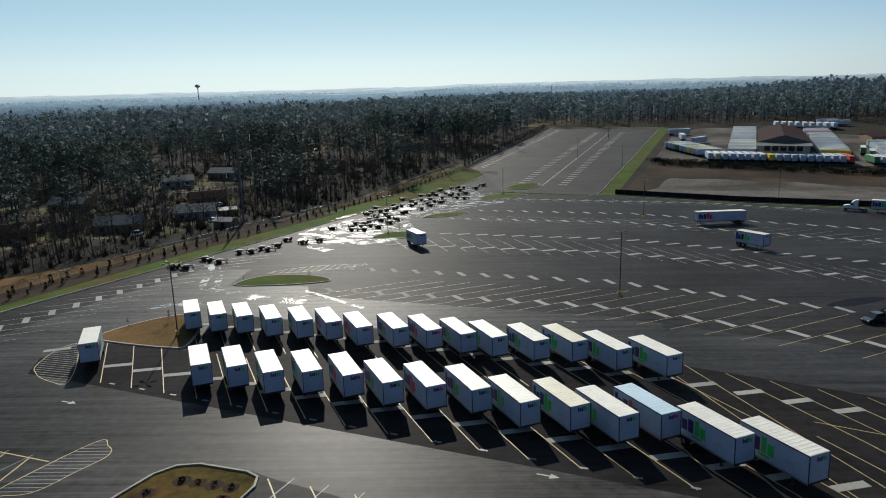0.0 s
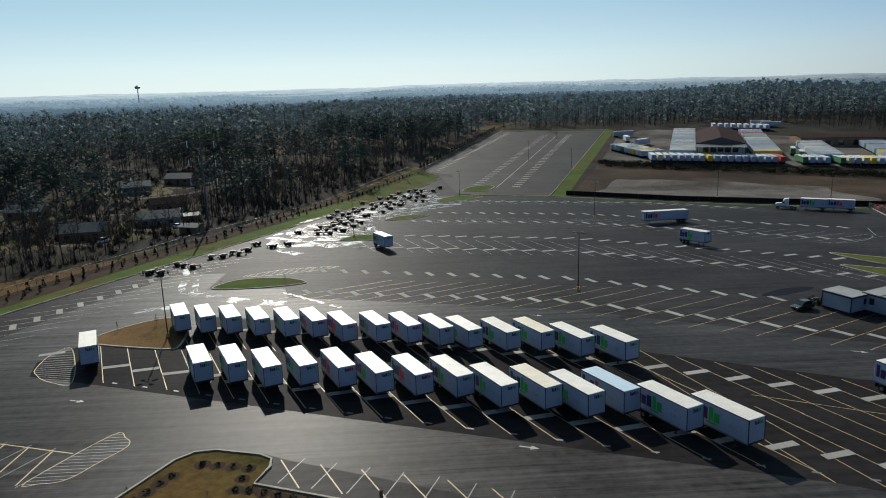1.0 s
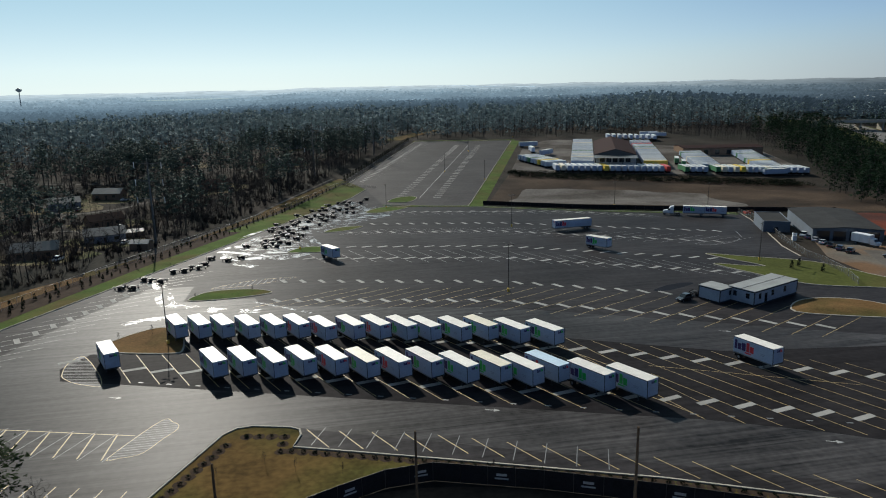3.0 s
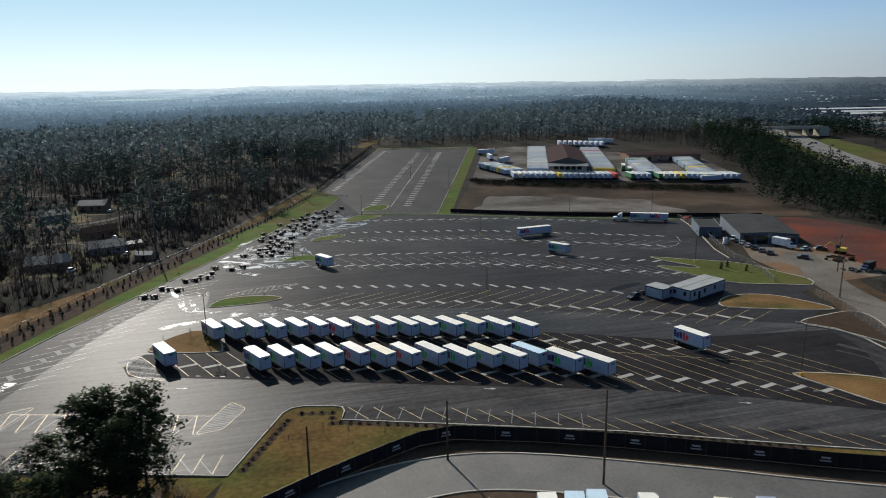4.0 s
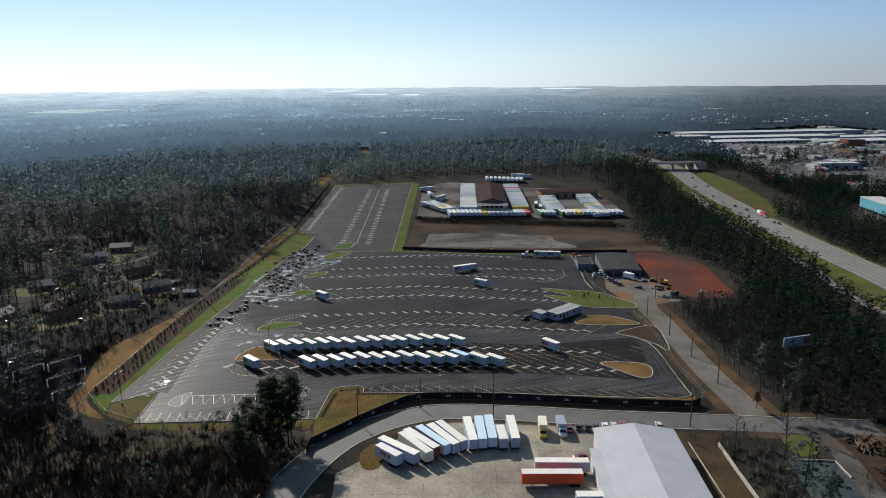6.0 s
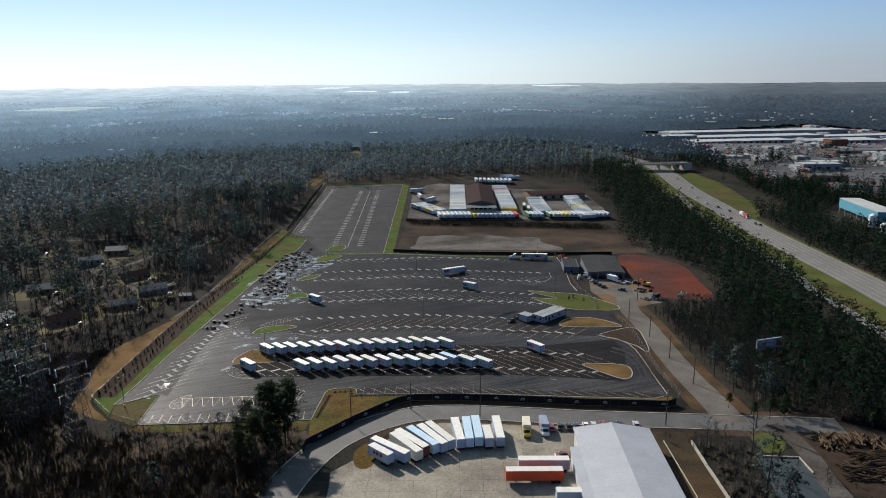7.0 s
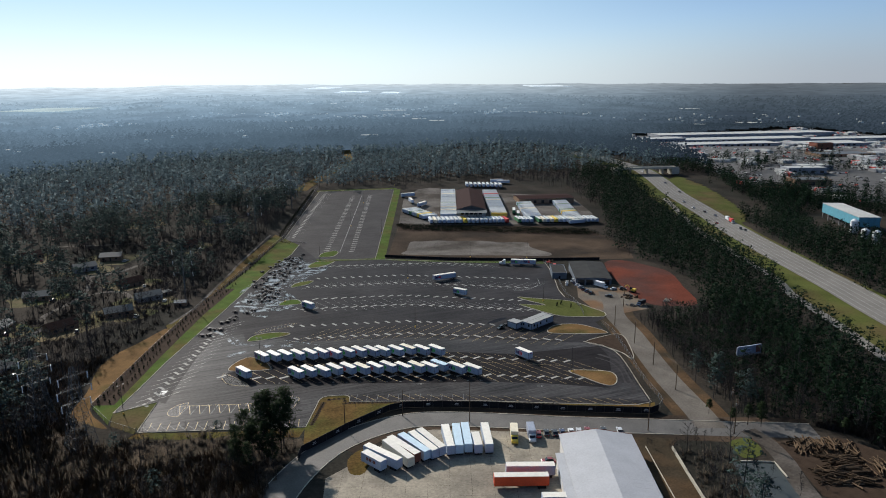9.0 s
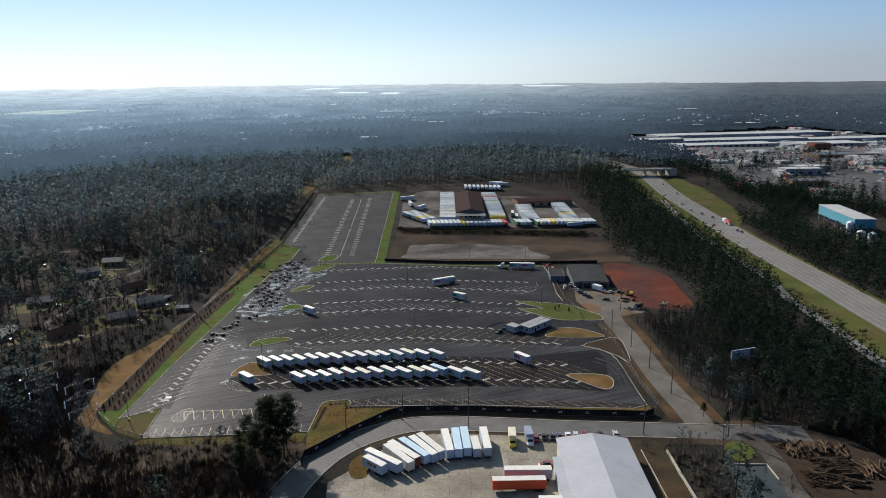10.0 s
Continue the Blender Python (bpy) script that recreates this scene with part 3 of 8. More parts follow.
structure("brush_trail", ribbon(Build(), curve([(-142, 104), (-135.8, 87.8), (-129.3, 71.3), (-122.5, 48.4), (-116, 30)]), 3.0, 0.05), M_LAWN, "olive grassy trail through the brush", "path")
structure("lawn_bank", drape(Build(), [(-80.5, 181), (-69, 208), (-28, 304), (10, 373), (6, 384), (-34, 308), (-66, 217), (-82, 190)], 0.02), M_LAWN, "half green grass bank outside the fence", "grass")
structure("bank_path", ribbon(Build(), [(-80, 192), (-66, 217.5), (-34, 308), (2, 384)], 1.6, 0.06), M_GREYDIRT, "pale worn path along the bank", "path")
structure("grass_strip_east", ribbon(Build(), [(64.5, 292), (158.8, 527)], 8.0, 0.03), M_GRASS, "green grass strip beside the rear lot", "grass")
structure("grass_strip_north", drape(Build(), [(22, 308), (61.3, 296), (109, 263.5), (166, 234.5), (164, 229), (109, 259), (61.3, 291), (22.6, 304)], 0.066), M_GRASS, "thin grass strip along the north kerb", "grass")
structure("grass_strip_far", ribbon(Build(), [(76, 541), (160, 531)], 6.0, 0.03), M_GRASS, "grass strip at the end of the rear lot", "grass")
structure("dirt_field", drape(Build(), [(72, 296), (114, 390), (150, 372), (232, 338), (262, 320), (262, 268), (230, 216), (200, 226), (172, 238), (110, 268)], 0.03), M_DIRT, "bare brown dirt slope", "dirt")
structure("gravel_field", drape(Build(), curve([(85, 300), (91, 308), (95.6, 317), (103, 330), (112, 328), (124, 327), (137, 321), (156, 316), (170.5, 306), (180, 304), (190, 297), (184, 284), (184, 270), (186, 256), (179, 249), (160, 259), (143.6, 268), (125, 277), (106, 287)], True, 3), 0.05), M_GREYDIRT, "grey gravelly graded strip", "gravel")
structure("bank_ground", drape(Build(), [(110, 384), (141, 373), (186, 353.5), (232, 334), (262, 318), (258, 300), (228, 312), (211, 318), (172.5, 337), (131, 355), (104, 364)], 0.06), M_MULCH, "dark brushy bank below the depot", "bank")
structure("red_clay_field", drape(Build(), curve([(202, 212), (219, 214), (225, 192), (225, 172), (208, 140), (190, 108), (172, 112), (166, 124), (176, 158)], True, 3), 0.04), M_RED, "bare red clay building plot", "clay")
structure("clay_yard", drape(Build(), [(160, 184), (175, 160), (166, 124), (160, 112), (142, 111), (132, 122), (138, 147), (146, 160)], 0.05), M_ORANGE, "dusty orange and pale gravel forecourt", "gravel")
structure("depot_yard", drape(Build(), [(112, 386), (150, 480), (180, 520), (270, 545), (330, 470), (300, 370), (280, 336), (200, 356), (140, 372)], 0.04), M_GREYDIRT, "grey gravel yard of the depot", "gravel")
structure("dry_lawn", drape(Build(), [(-40.2, 46.5), (-30.6, 67.1), (-28.7, 68.7), (-26.2, 69.0), (-20.9, 67.3), (-19.6, 66.3), (-19.4, 64.6), (-20.5, 60.8), (0, 52), (25.5, 40.8), (50, 27.6), (76.3, 14.4), (84, 13.8), (80, 9), (52.7, 23), (25, 39), (-1.2, 52), (-14, 48.6), (-25, 42.5), (-43.6, 33)], 0.1), M_LAWN, "brown dormant lawn with green patches", "grass")
structure("street_verge", ribbon(Build(), STREET[18:], 19.0, 0.03), M_DIRT, "brown dead grass verge of the street", "grass")
structure("road_verge", ribbon(Build(), ROAD_E, 19.5, 0.025), M_SHOULDER, "rusty clay and grass shoulder of the side road", "clay")
vg = Build()
for k in range(4):
    ribbon(vg, HIGHWAY[:52], 12.0, 0.25, land, 12.0 * k - 26.0)
structure("highway_verge", vg, M_VERGE, "olive grassy banks of the highway", "grass")
structure("highway", ribbon(Build(), HIGHWAY, 25.0, 0.55, land), M_HWY, "pale concrete multi-lane highway", "road")
structure("ramp_road", ribbon(Build(), RAMP, 6.0, 0.6, land), M_HWY, "narrow pale service road beside the highway", "road")
CUT = curve([(60, 548), (75, 582), (110, 650), (143, 710), (180, 800), (206, 910), (262, 1020), (316, 1135)])
structure("power_line_cut", ribbon(Build(), CUT, 14.0, 0.4, land), M_LAWN, "tan mown strip through the woods under the power line", "grass")
mk = Build()
for off in (-10.4, 10.4):
    ribbon(mk, offset_line(HIGHWAY, off), 0.3, 0.58, land)
for off in (-6.2, -2.1, 2.1, 6.2):
    ribbon(mk, offset_line(HIGHWAY, off), 0.25, 0.58, land)
structure("highway_lines", mk, M_WHITEL, "white lane lines of the highway", "road marking")

# ---- islands and kerbs ----
def island(name, outline, mat, label, steps=4, up=0.2):
    o = curve(outline, True, steps)
    area = sum(a[0] * b[1] - b[0] * a[1] for a, b in zip(o, o[1:] + o[:1]))
    o = o if area > 0 else o[::-1]
    ob = structure(name, drape(Build(), o, up), mat, label, "traffic island")
    tagged(part("kerb", kerb(Build(), o, 0.35, 0.24, 0.0, True), M_CONCRETE, ob), "pale concrete kerb")
    return ob


island("island_orange", [(-58.5, 112), (-58, 116.5), (-53, 123), (-48, 125), (-43.5, 118), (-42, 108), (-44, 106.8), (-52, 109)], M_DRYGRASS, "kerbed island of rusty dormant grass")
island("island_green_a", [(-46.5, 147.5), (-43.5, 154), (-38, 156), (-30, 154.5), (-26, 150), (-32, 147.5), (-40, 146.5)], M_GRASS, "long kerbed island of green grass")
island("island_green_b", [(-22.3, 203), (-19, 209), (-15, 211), (-10.4, 208.7), (-10.5, 201), (-16, 201)], M_GRASS, "small kerbed island of green grass")
island("island_green_c", [(-9, 239), (-5, 246.5), (0, 249.5), (7, 249.5), (3, 243), (-2, 240)], M_GRASS, "small kerbed island of green grass")
island("island_green_d", [(12, 288), (16, 297), (22, 302), (33, 299), (26, 290), (17, 285)], M_GRASS, "small kerbed island of green grass")
island("island_green_e", [(25.5, 314), (31, 322), (39, 324), (41.3, 320), (36, 311.5), (29, 311)], M_GRASS, "small kerbed island of green grass")
island("island_north_east", [(106.2, 160.4), (107.8, 160.8), (116, 153.5), (126, 146), (131, 138), (132.5, 126), (134, 116), (129.5, 110), (120.6, 113.8), (112, 118), (107.8, 123.5), (104.4, 133), (101.7, 141.6), (100.3, 147.8), (102.2, 147.4), (106, 144.4), (111.4, 141.0), (112.4, 141.8), (111, 146.5), (108.6, 152)], M_VERGE, "large kerbed island of green grass with two tongues", 2)
island("island_office", [(90, 99.5), (94, 105.5), (101, 108), (110, 104.5), (114.7, 95), (115.7, 87.5), (108, 89.5), (98, 94)], M_DRYGRASS, "kerbed island of rusty dormant grass beside the site office", 3)
island("island_mulch", [(98.6, 80.9), (110.2, 83.9), (118.0, 84.3), (119.4, 80), (115.6, 71.5), (107.2, 56.5), (104.4, 55.2), (105.2, 62), (102.6, 72.6)], M_MULCH, "kerbed bed of brown mulch", 3)
island("island_south_east", [(71.8, 53.4), (80.4, 50.3), (86.6, 45.6), (86.2, 40.5), (82.6, 35.4), (78.8, 33.4), (76.2, 36.4), (73.7, 44.4)], M_DRYGRASS, "kerbed island of rusty dormant grass", 3)

kb = Build()
kerb(kb, LOT[31:] + LOT[:1], 0.28, 0.26, 0.0)
kerb(kb, lot_left, 0.28, 0.26, 0.0)
kerb(kb, [(-94.5, 66), (-87.3, 90.5), (-102.4, 86.4)], 0.28, 0.26, 0.0)
kerb(kb, [(166, 231), (160.6, 216.9), (148, 189), (136.1, 165), (131, 150)], 0.28, 0.26, 0.0)
kerb(kb, [(97.8, 81.5), (102.8, 74), (103.6, 66), (102, 59), (97.5, 47.8), (89.3, 29.5), (83.1, 14.7)], 0.28, 0.26, 0.0)
kerb(kb, [(22.6, 306), (61.3, 293), (109, 261), (166, 231)], 0.28, 0.26, 0.0)
kerb(kb, [(10.9, 369.6), (77.6, 538), (156, 527.6), (61.6, 293)], 0.28, 0.26, 0.0)
structure("kerb", kb, M_CONCRETE, "pale concrete kerb round the yard", "kerb")
sk = Build()
kerb(sk, offset_line(STREET, 5.6)[4:], 0.28, 0.2, 0.0)
kerb(sk, offset_line(STREET, -5.6)[4:46], 0.28, 0.2, 0.0)
structure("kerb_street", sk, M_CONCRETE, "pale concrete kerbs of the street", "kerb")

# ---- stall lines and landing pads ----
PAD = Build().box((0, 0, 0.0), (3.9, 1.15, 0.04)).mesh("concrete_pad", M_PAD)


def on_slope(x, y, yaw, up):
    """A pose that lies flat on the sloping ground."""
    g = 0.0865 - 0.0335 if y > 300 else -0.0335
    n = Vector((0.006, -g, 1)).normalized()
    return Matrix.Translation((x, y, G(x, y) + up)) @ Vector((0, 0, 1)).rotation_difference(n).to_matrix().to_4x4() @ pose(0, 0, 0, 0, 0, yaw)


def pad_row(points, step, ahead, length, lines, pads=True, turn=90.0):
    """Landing pads every step along a bent row, with stall lines through the gaps; ahead: the stalls' direction in degrees."""
    d = [0.0]
    for a, b in zip(points, points[1:]):
        d.append(d[-1] + math.hypot(b[0] - a[0], b[1] - a[1]))
    s, out = 0.0, []
    while s <= d[-1]:
        i = max(k for k in range(len(d) - 1) if d[k] <= s)
        t = (s - d[i]) / (d[i + 1] - d[i])
        x, y = (points[i][k] + (points[i + 1][k] - points[i][k]) * t for k in (0, 1))
        i2 = (points[i + 1][0] - points[i][0], points[i + 1][1] - points[i][1])
        k = math.hypot(*i2)
        out.append((x, y, i2[0] / k * step / 2, i2[1] / k * step / 2))
        s += step
    ux, uy = math.cos(radians(ahead)), math.sin(radians(ahead))
    for x, y, hx, hy in out:
        if pads:
            ob = new("concrete_pad", PAD)
            ob.matrix_basis = on_slope(x, y, ahead + turn + random.uniform(-1, 1), 0.062)
            ob.parent = lot
        if lines is not None:
            cx, cy = x + hx, y + hy
            line_quad(lines, (cx - ux * length[0], cy - uy * length[0]), (cx + ux * length[1], cy + uy * length[1]), 0.13, 0.064)
    return out


yl, wl, hatch_lines = Build(), Build(), Build()
pad_row([(38.9, 63.4), (-38.8, 95.5), (-50.0, 99.8)], 5.6, -67, (12.6, 8.5), yl, True, 80)
pad_row([(43.8, 60.7), (58.0, 52.8), (73, 44.2)], 5.45, -70.5, (15.4, 9.5), yl, True, 82)
pad_row([(33.7, 89.1), (-18, 111.0), (-43.5, 119.5)], 5.5, -67, (5.5, 12.6), yl, True, 80)
pad_row([(38.7, 86.3), (57.4, 74.9), (71.4, 66.8), (80, 61.8)], 5.6, -70.5, (8.5, 14.8), yl, True, 82)
line_quad(yl, (33.7, 96.3), (44.7, 52.5), 0.13, 0.064)
line_quad(yl, (31.0, 93.2), (39.9, 55.1), 0.13, 0.064)
line_quad(yl, (42.5, 77.5), (72, 60.5), 0.13, 0.0645)
pad_row([(-24.7, 141.9), (27.7, 127.2), (43.1, 117.8), (66.5, 102.9), (88.8, 88.9)], 5.5, 28, (9, 18), yl)
pad_row([(-23.2, 162.2), (34, 145.4), (72, 121.5)], 5.42, 20, (0.5, 8), None)
pad_row([(-15.8, 191.3), (44, 174.8), (105, 134)], 5.42, -72, (16, 7.5), wl)
pad_row([(-0.9, 207.1), (48, 193.4), (107, 153.5)], 5.42, -72, (8, 1), None)
pad_row([(1, 236.2), (57, 221.6), (122, 178)], 5.42, 20, (8, 14), wl)
pad_row([(11.5, 254.1), (63, 240), (137, 194)], 5.42, 20, (1, 8), None)
pad_row([(22.7, 286.3), (68, 272), (93, 265), (130, 238.5)], 5.42, -72, (6, 10), wl)
pad_row([(-91.6, 89.3), (-85.9, 103.2), (-77.4, 123.6), (-67.5, 147.4), (-61.7, 162.4), (-57, 173)], 5.3, 27, (7.5, 13.5), wl, True, 88)
pad_row([(-62.5, 107.0), (-60, 106)], 9, -67.5, (1, 1), None)
pad_row([(17.9, 370.6), (80.3, 524.6)], 4.6, 25, (6, 9), wl)
for a, b in (((32.3, 321.6), (106.4, 510.5)), ((51.7, 319.4), (124.5, 510.4))):
    pad_row([a, b], 5.4, -100, (7, 7), None)
line_quad(wl, (42, 318), (114.6, 507.8), 0.3, 0.07)
south_stalls = dense([(-18.3, 66.2), (0.2, 59.8), (22.6, 48.7), (74, 22)], 4.7)      # stalls along the south kerb
for x, y in south_stalls:
    line_quad(yl, (x, y), (x + 2.9, y - 6.4), 0.15, 0.066)
for x, y in dense([(-15.6, 66.2), (-0.6, 60.6), (22, 50)], 3.9):
    line_quad(hatch_lines, (x, y), (x - 2.25, y - 5.2), 0.12, 0.067)
for i in range(11):                                 # stalls of the south-west block
    x = -79.7 + i * 3.4
    y = 83.1 - i * 1.2
    line_quad(yl, (x, y), (x - 0.3, y - 7.6), 0.2, 0.066)
    line_quad(hatch_lines, (x - 0.1, y - 8.1), (x + 3.4, y - 0.4), 0.13, 0.067)
line_quad(yl, (-79.7, 83.1), (-43.0, 70.3), 0.18, 0.068)
turn_line = curve([(111.9, 176.1), (116.5, 173.6), (125.8, 176.3), (131.4, 181.0), (131.2, 184.0)], False, 5)
for a, b in zip(turn_line, turn_line[1:]):
    line_quad(wl, a, b, 0.2, 0.069)
line_quad(wl, (138.9, 194.1), (133.2, 182.1), 0.2, 0.068)
for i in range(17):                                 # zigzag stalls at the south kerb of the west arm
    x, y = -91 + i * 3.05, 66.0 - i * 1.12
    line_quad(yl, (x, y), (x + 1.5, y + 6.0), 0.16, 0.066)
    line_quad(hatch_lines, (x, y), (x - 2.2, y + 5.6), 0.12, 0.067)


def hatch(outline, step, ahead):
    """A painted outline filled with slanting bars."""
    o = curve(outline, True, 5)
    for a, b in zip(o, o[1:] + o[:1]):
        line_quad(yl, a, b, 0.12, 0.07)
    ca, sa = math.cos(radians(ahead)), math.sin(radians(ahead))
    q = [(x * ca + y * sa, -x * sa + y * ca) for x, y in o]
    v = min(p[1] for p in q) + step / 2
    while v < max(p[1] for p in q):
        c = sorted(a[0] + (b[0] - a[0]) * (v - a[1]) / (b[1] - a[1]) for a, b in zip(q, q[1:] + q[:1]) if (a[1] > v) != (b[1] > v))
        if len(c) > 1 and c[-1] - c[0] > 0.4:
            line_quad(hatch_lines, *[(u * ca - v * sa, u * sa + v * ca) for u in (c[0], c[-1])], 0.13, 0.068)
        v += step


hatch([(-40.2, 74.8), (-38.3, 73.8), (-37.3, 72.5), (-37.4, 70.8), (-38.9, 68.1), (-40.4, 65.0), (-41.7, 63.8), (-43.5, 63.6), (-45.2, 64.1)], 0.75, 0)
hatch([(-76.4, 85.0), (-80, 84.4), (-83.2, 81.6), (-84.2, 78), (-83.2, 75.4), (-80.6, 74.4), (-78.6, 79.5)], 0.85, 20)
hatch([(-60.5, 109.5), (-62.1, 107.7), (-62.4, 104.5), (-61.5, 99.2), (-59.8, 96.6), (-58.2, 94.9), (-55.6, 93.2), (-53.2, 92.4), (-55.3, 99.1)], 0.75, -15)
hatch([(-42, 158.5), (-34, 164.5), (-24, 166.5), (-20, 165.8), (-30, 160.5)], 1.6, 75)
for i in range(24):                                 # stall numbers, worn to a blur, and arrows
    x, y = -47.0 + i * 5.05, 92.4 - i * 2.06
    hatch_lines.box((x + 0.36, y - 0.145, G(x + 0.36, y - 0.145) + 0.066), (0.95, 0.34, 0.006), -22)
for x, y, a in ((-50.5, 86.5, -20), (9, 66.5, -22), (66, 92, -28), (52, 45, -24), (20, 118, -20)):
    line_quad(wl, (x, y), (x + 1.4 * math.cos(radians(a)), y + 1.4 * math.sin(radians(a))), 0.22, 0.07)
    h = (x + 1.4 * math.cos(radians(a)), y + 1.4 * math.sin(radians(a)))
    tip = (x + 2.4 * math.cos(radians(a)), y + 2.4 * math.sin(radians(a)))
    sx, sy = -math.sin(radians(a)) * 0.5, math.cos(radians(a)) * 0.5
    wl.add([(p[0], p[1], G(*p) + 0.07) for p in ((h[0] + sx, h[1] + sy), (h[0] - sx, h[1] - sy), tip)], [(0, 1, 2)])
structure("hatch_lines", hatch_lines, M_FADED, "faded pale hatching inside painted islands", "road marking")
structure("yellow_stall_lines", yl, M_YELLOW, "worn yellow stall lines on the asphalt", "road marking")
structure("white_stall_lines", wl, M_WHITEL, "worn white stall lines, numbers and arrows", "road marking")

# ---- trailers ----
def wheel(parent, x, y, r=0.5, w=0.28, rim=True):
    t = part("wheel", Build().tube((x, y - w / 2, r), (x, y + w / 2, r), r, n=14), M_RUBBER, parent, "black rubber tyre")
    if rim:
        part("rim", Build().tube((x, y - w / 2 - 0.02, r), (x, y + w / 2 + 0.02, r), r * 0.55, n=10), M_STEEL, t, "grey steel rim")
    return t


def bar_logo(parent, L, face, big, second):
    """A trade mark as plain upright and square shapes in its two colours. face: +1 or -1 for the sides, 0 for the rear, 2 for the nose."""
    b1, b2 = Build(), Build()
    h = 1.7 if abs(face) == 1 else (0.5 if face else 0.42)
    w = h * 0.62
    x0 = -0.02
    cells = [(0, 0.5, 1.0, 0), (0.62, 0.72, 0.7, 0), (1.48, 0.78, 0.85, 0)]
    cells2 = [(2.45, 0.62, 1.0, 0), (3.2, 0.75, 0.7, 0)]
    k = h * 0.69
    for b, cc in ((b1, cells), (b2, cells2)):
        for u, cw, ch, cz in cc:
            cx, cz0 = u * k * 0.9 + cw * k * 0.45, (cz + ch / 2) * h
            if face == 2:
                b.box((L / 2 + 0.008, big[0] + cx, big[1] + cz0), (0.012, cw * k * 0.9, ch * h))
            elif face:
                xx = big[0] - face * cx if face > 0 else big[0] + cx
                b.box((xx, face * (1.30 + 0.004), big[1] + cz0), (cw * k * 0.9, 0.012, ch * h))
            else:
                b.box((-L / 2 - 0.055, big[0] - cx, big[1] + cz0), (0.012, cw * k * 0.9, ch * h))
    part("trade_mark", b1, M_PURPLE, parent, "dark purple trade mark shapes")
    part("trade_mark", b2, second, parent, "bright coloured trade mark shapes")


def pup_trailer(name, L, second, label, skin=M_SHADEWHITE, roof=M_ROOF, logo=True, axles=1):
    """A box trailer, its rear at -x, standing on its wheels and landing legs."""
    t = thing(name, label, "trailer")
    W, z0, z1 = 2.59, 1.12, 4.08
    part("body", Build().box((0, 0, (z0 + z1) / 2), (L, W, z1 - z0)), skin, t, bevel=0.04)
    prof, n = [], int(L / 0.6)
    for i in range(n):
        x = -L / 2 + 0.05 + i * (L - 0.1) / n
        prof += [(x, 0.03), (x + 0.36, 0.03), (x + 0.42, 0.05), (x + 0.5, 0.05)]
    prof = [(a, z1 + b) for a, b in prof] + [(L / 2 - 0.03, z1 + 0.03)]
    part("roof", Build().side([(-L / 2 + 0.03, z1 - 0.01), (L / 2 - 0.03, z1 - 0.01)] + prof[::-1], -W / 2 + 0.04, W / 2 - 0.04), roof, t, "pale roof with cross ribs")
    part("top_rail", Build().box((0, 1.285, z1 - 0.04), (L + 0.02, 0.05, 0.1)).box((0, -1.285, z1 - 0.04), (L + 0.02, 0.05, 0.1)).box((-L / 2, 0, z1 - 0.05), (0.06, W, 0.12)).box((-L / 2, 1.27, (z0 + z1) / 2), (0.07, 0.07, z1 - z0)), M_DARKSTEEL, t, "dark edge rail")
    part("corner_post", Build().box((L / 2, 1.28, (z0 + z1) / 2), (0.1, 0.06, z1 - z0)).box((L / 2, -1.28, (z0 + z1) / 2), (0.1, 0.06, z1 - z0)).box((L / 2, 0, z0 + 0.1), (0.04, 2.5, 0.2)), M_DARKSTEEL, t, "dark nose corner posts and sill")
    part("bottom_rail", Build().box((0, 1.285, z0 + 0.08), (L, 0.06, 0.2)).box((0, -1.285, z0 + 0.08), (L, 0.06, 0.2)), M_STEEL, t, "grey steel lower rail")
    for s in (-1, 1):
        d = part("rear_door", Build().box((-L / 2 - 0.02, s * 0.62, (z0 + z1) / 2), (0.05, 1.2, z1 - z0 - 0.3)), skin, t)
        lb = Build()
        for y in (0.2, 0.45):
            lb.tube((-L / 2 - 0.06, s * y, z0 + 0.15), (-L / 2 - 0.06, s * y, z1 - 0.2), 0.02, n=5)
        lb.box((-L / 2 - 0.08, s * 0.35, z0 + 1.0), (0.04, 0.4, 0.06))
        part("lock_rod", lb, M_STEEL, d, "steel lock rods")
        for z in (z0 + 0.25, z1 - 0.25):
            part("tail_lamp", Build().box((-L / 2 - 0.03, s * 1.18, z), (0.05, 0.14, 0.12)), M_LRED, t, "red tail lamp")
        part("mud_flap", Build().box((-L / 2 + 0.35, s * 0.95, 0.75), (0.03, 0.6, 0.65)), M_RUBBER, t, "black rubber mud flap")
        lg = Build().box((L / 2 - 2.1, s * 0.9, 0.62), (0.14, 0.14, 1.0)).box((L / 2 - 2.1, s * 0.9, 0.06), (0.3, 0.3, 0.08))
        part("landing_leg", lg, M_DARKSTEEL, t, "dark steel landing leg")
    part("chassis", Build().box((0, 0.5, z0 - 0.12), (L - 0.4, 0.12, 0.24)).box((0, -0.5, z0 - 0.12), (L - 0.4, 0.12, 0.24)).box((-L / 2 + 1.4, 0, 0.72), (2.0, 1.0, 0.2)), M_DARKSTEEL, t, "dark steel underframe")
    part("bumper", Build().box((-L / 2 + 0.06, 0, 0.6), (0.12, 2.3, 0.12)).box((-L / 2 + 0.06, 0.6, 0.85), (0.1, 0.1, 0.5)).box((-L / 2 + 0.06, -0.6, 0.85), (0.1, 0.1, 0.5)), M_DARKSTEEL, t, "dark steel rear guard")
    for a in range(axles):
        for s in (-1, 1):
            wheel(t, -L / 2 + 1.3 + a * 1.25, s * 1.0, w=0.55)
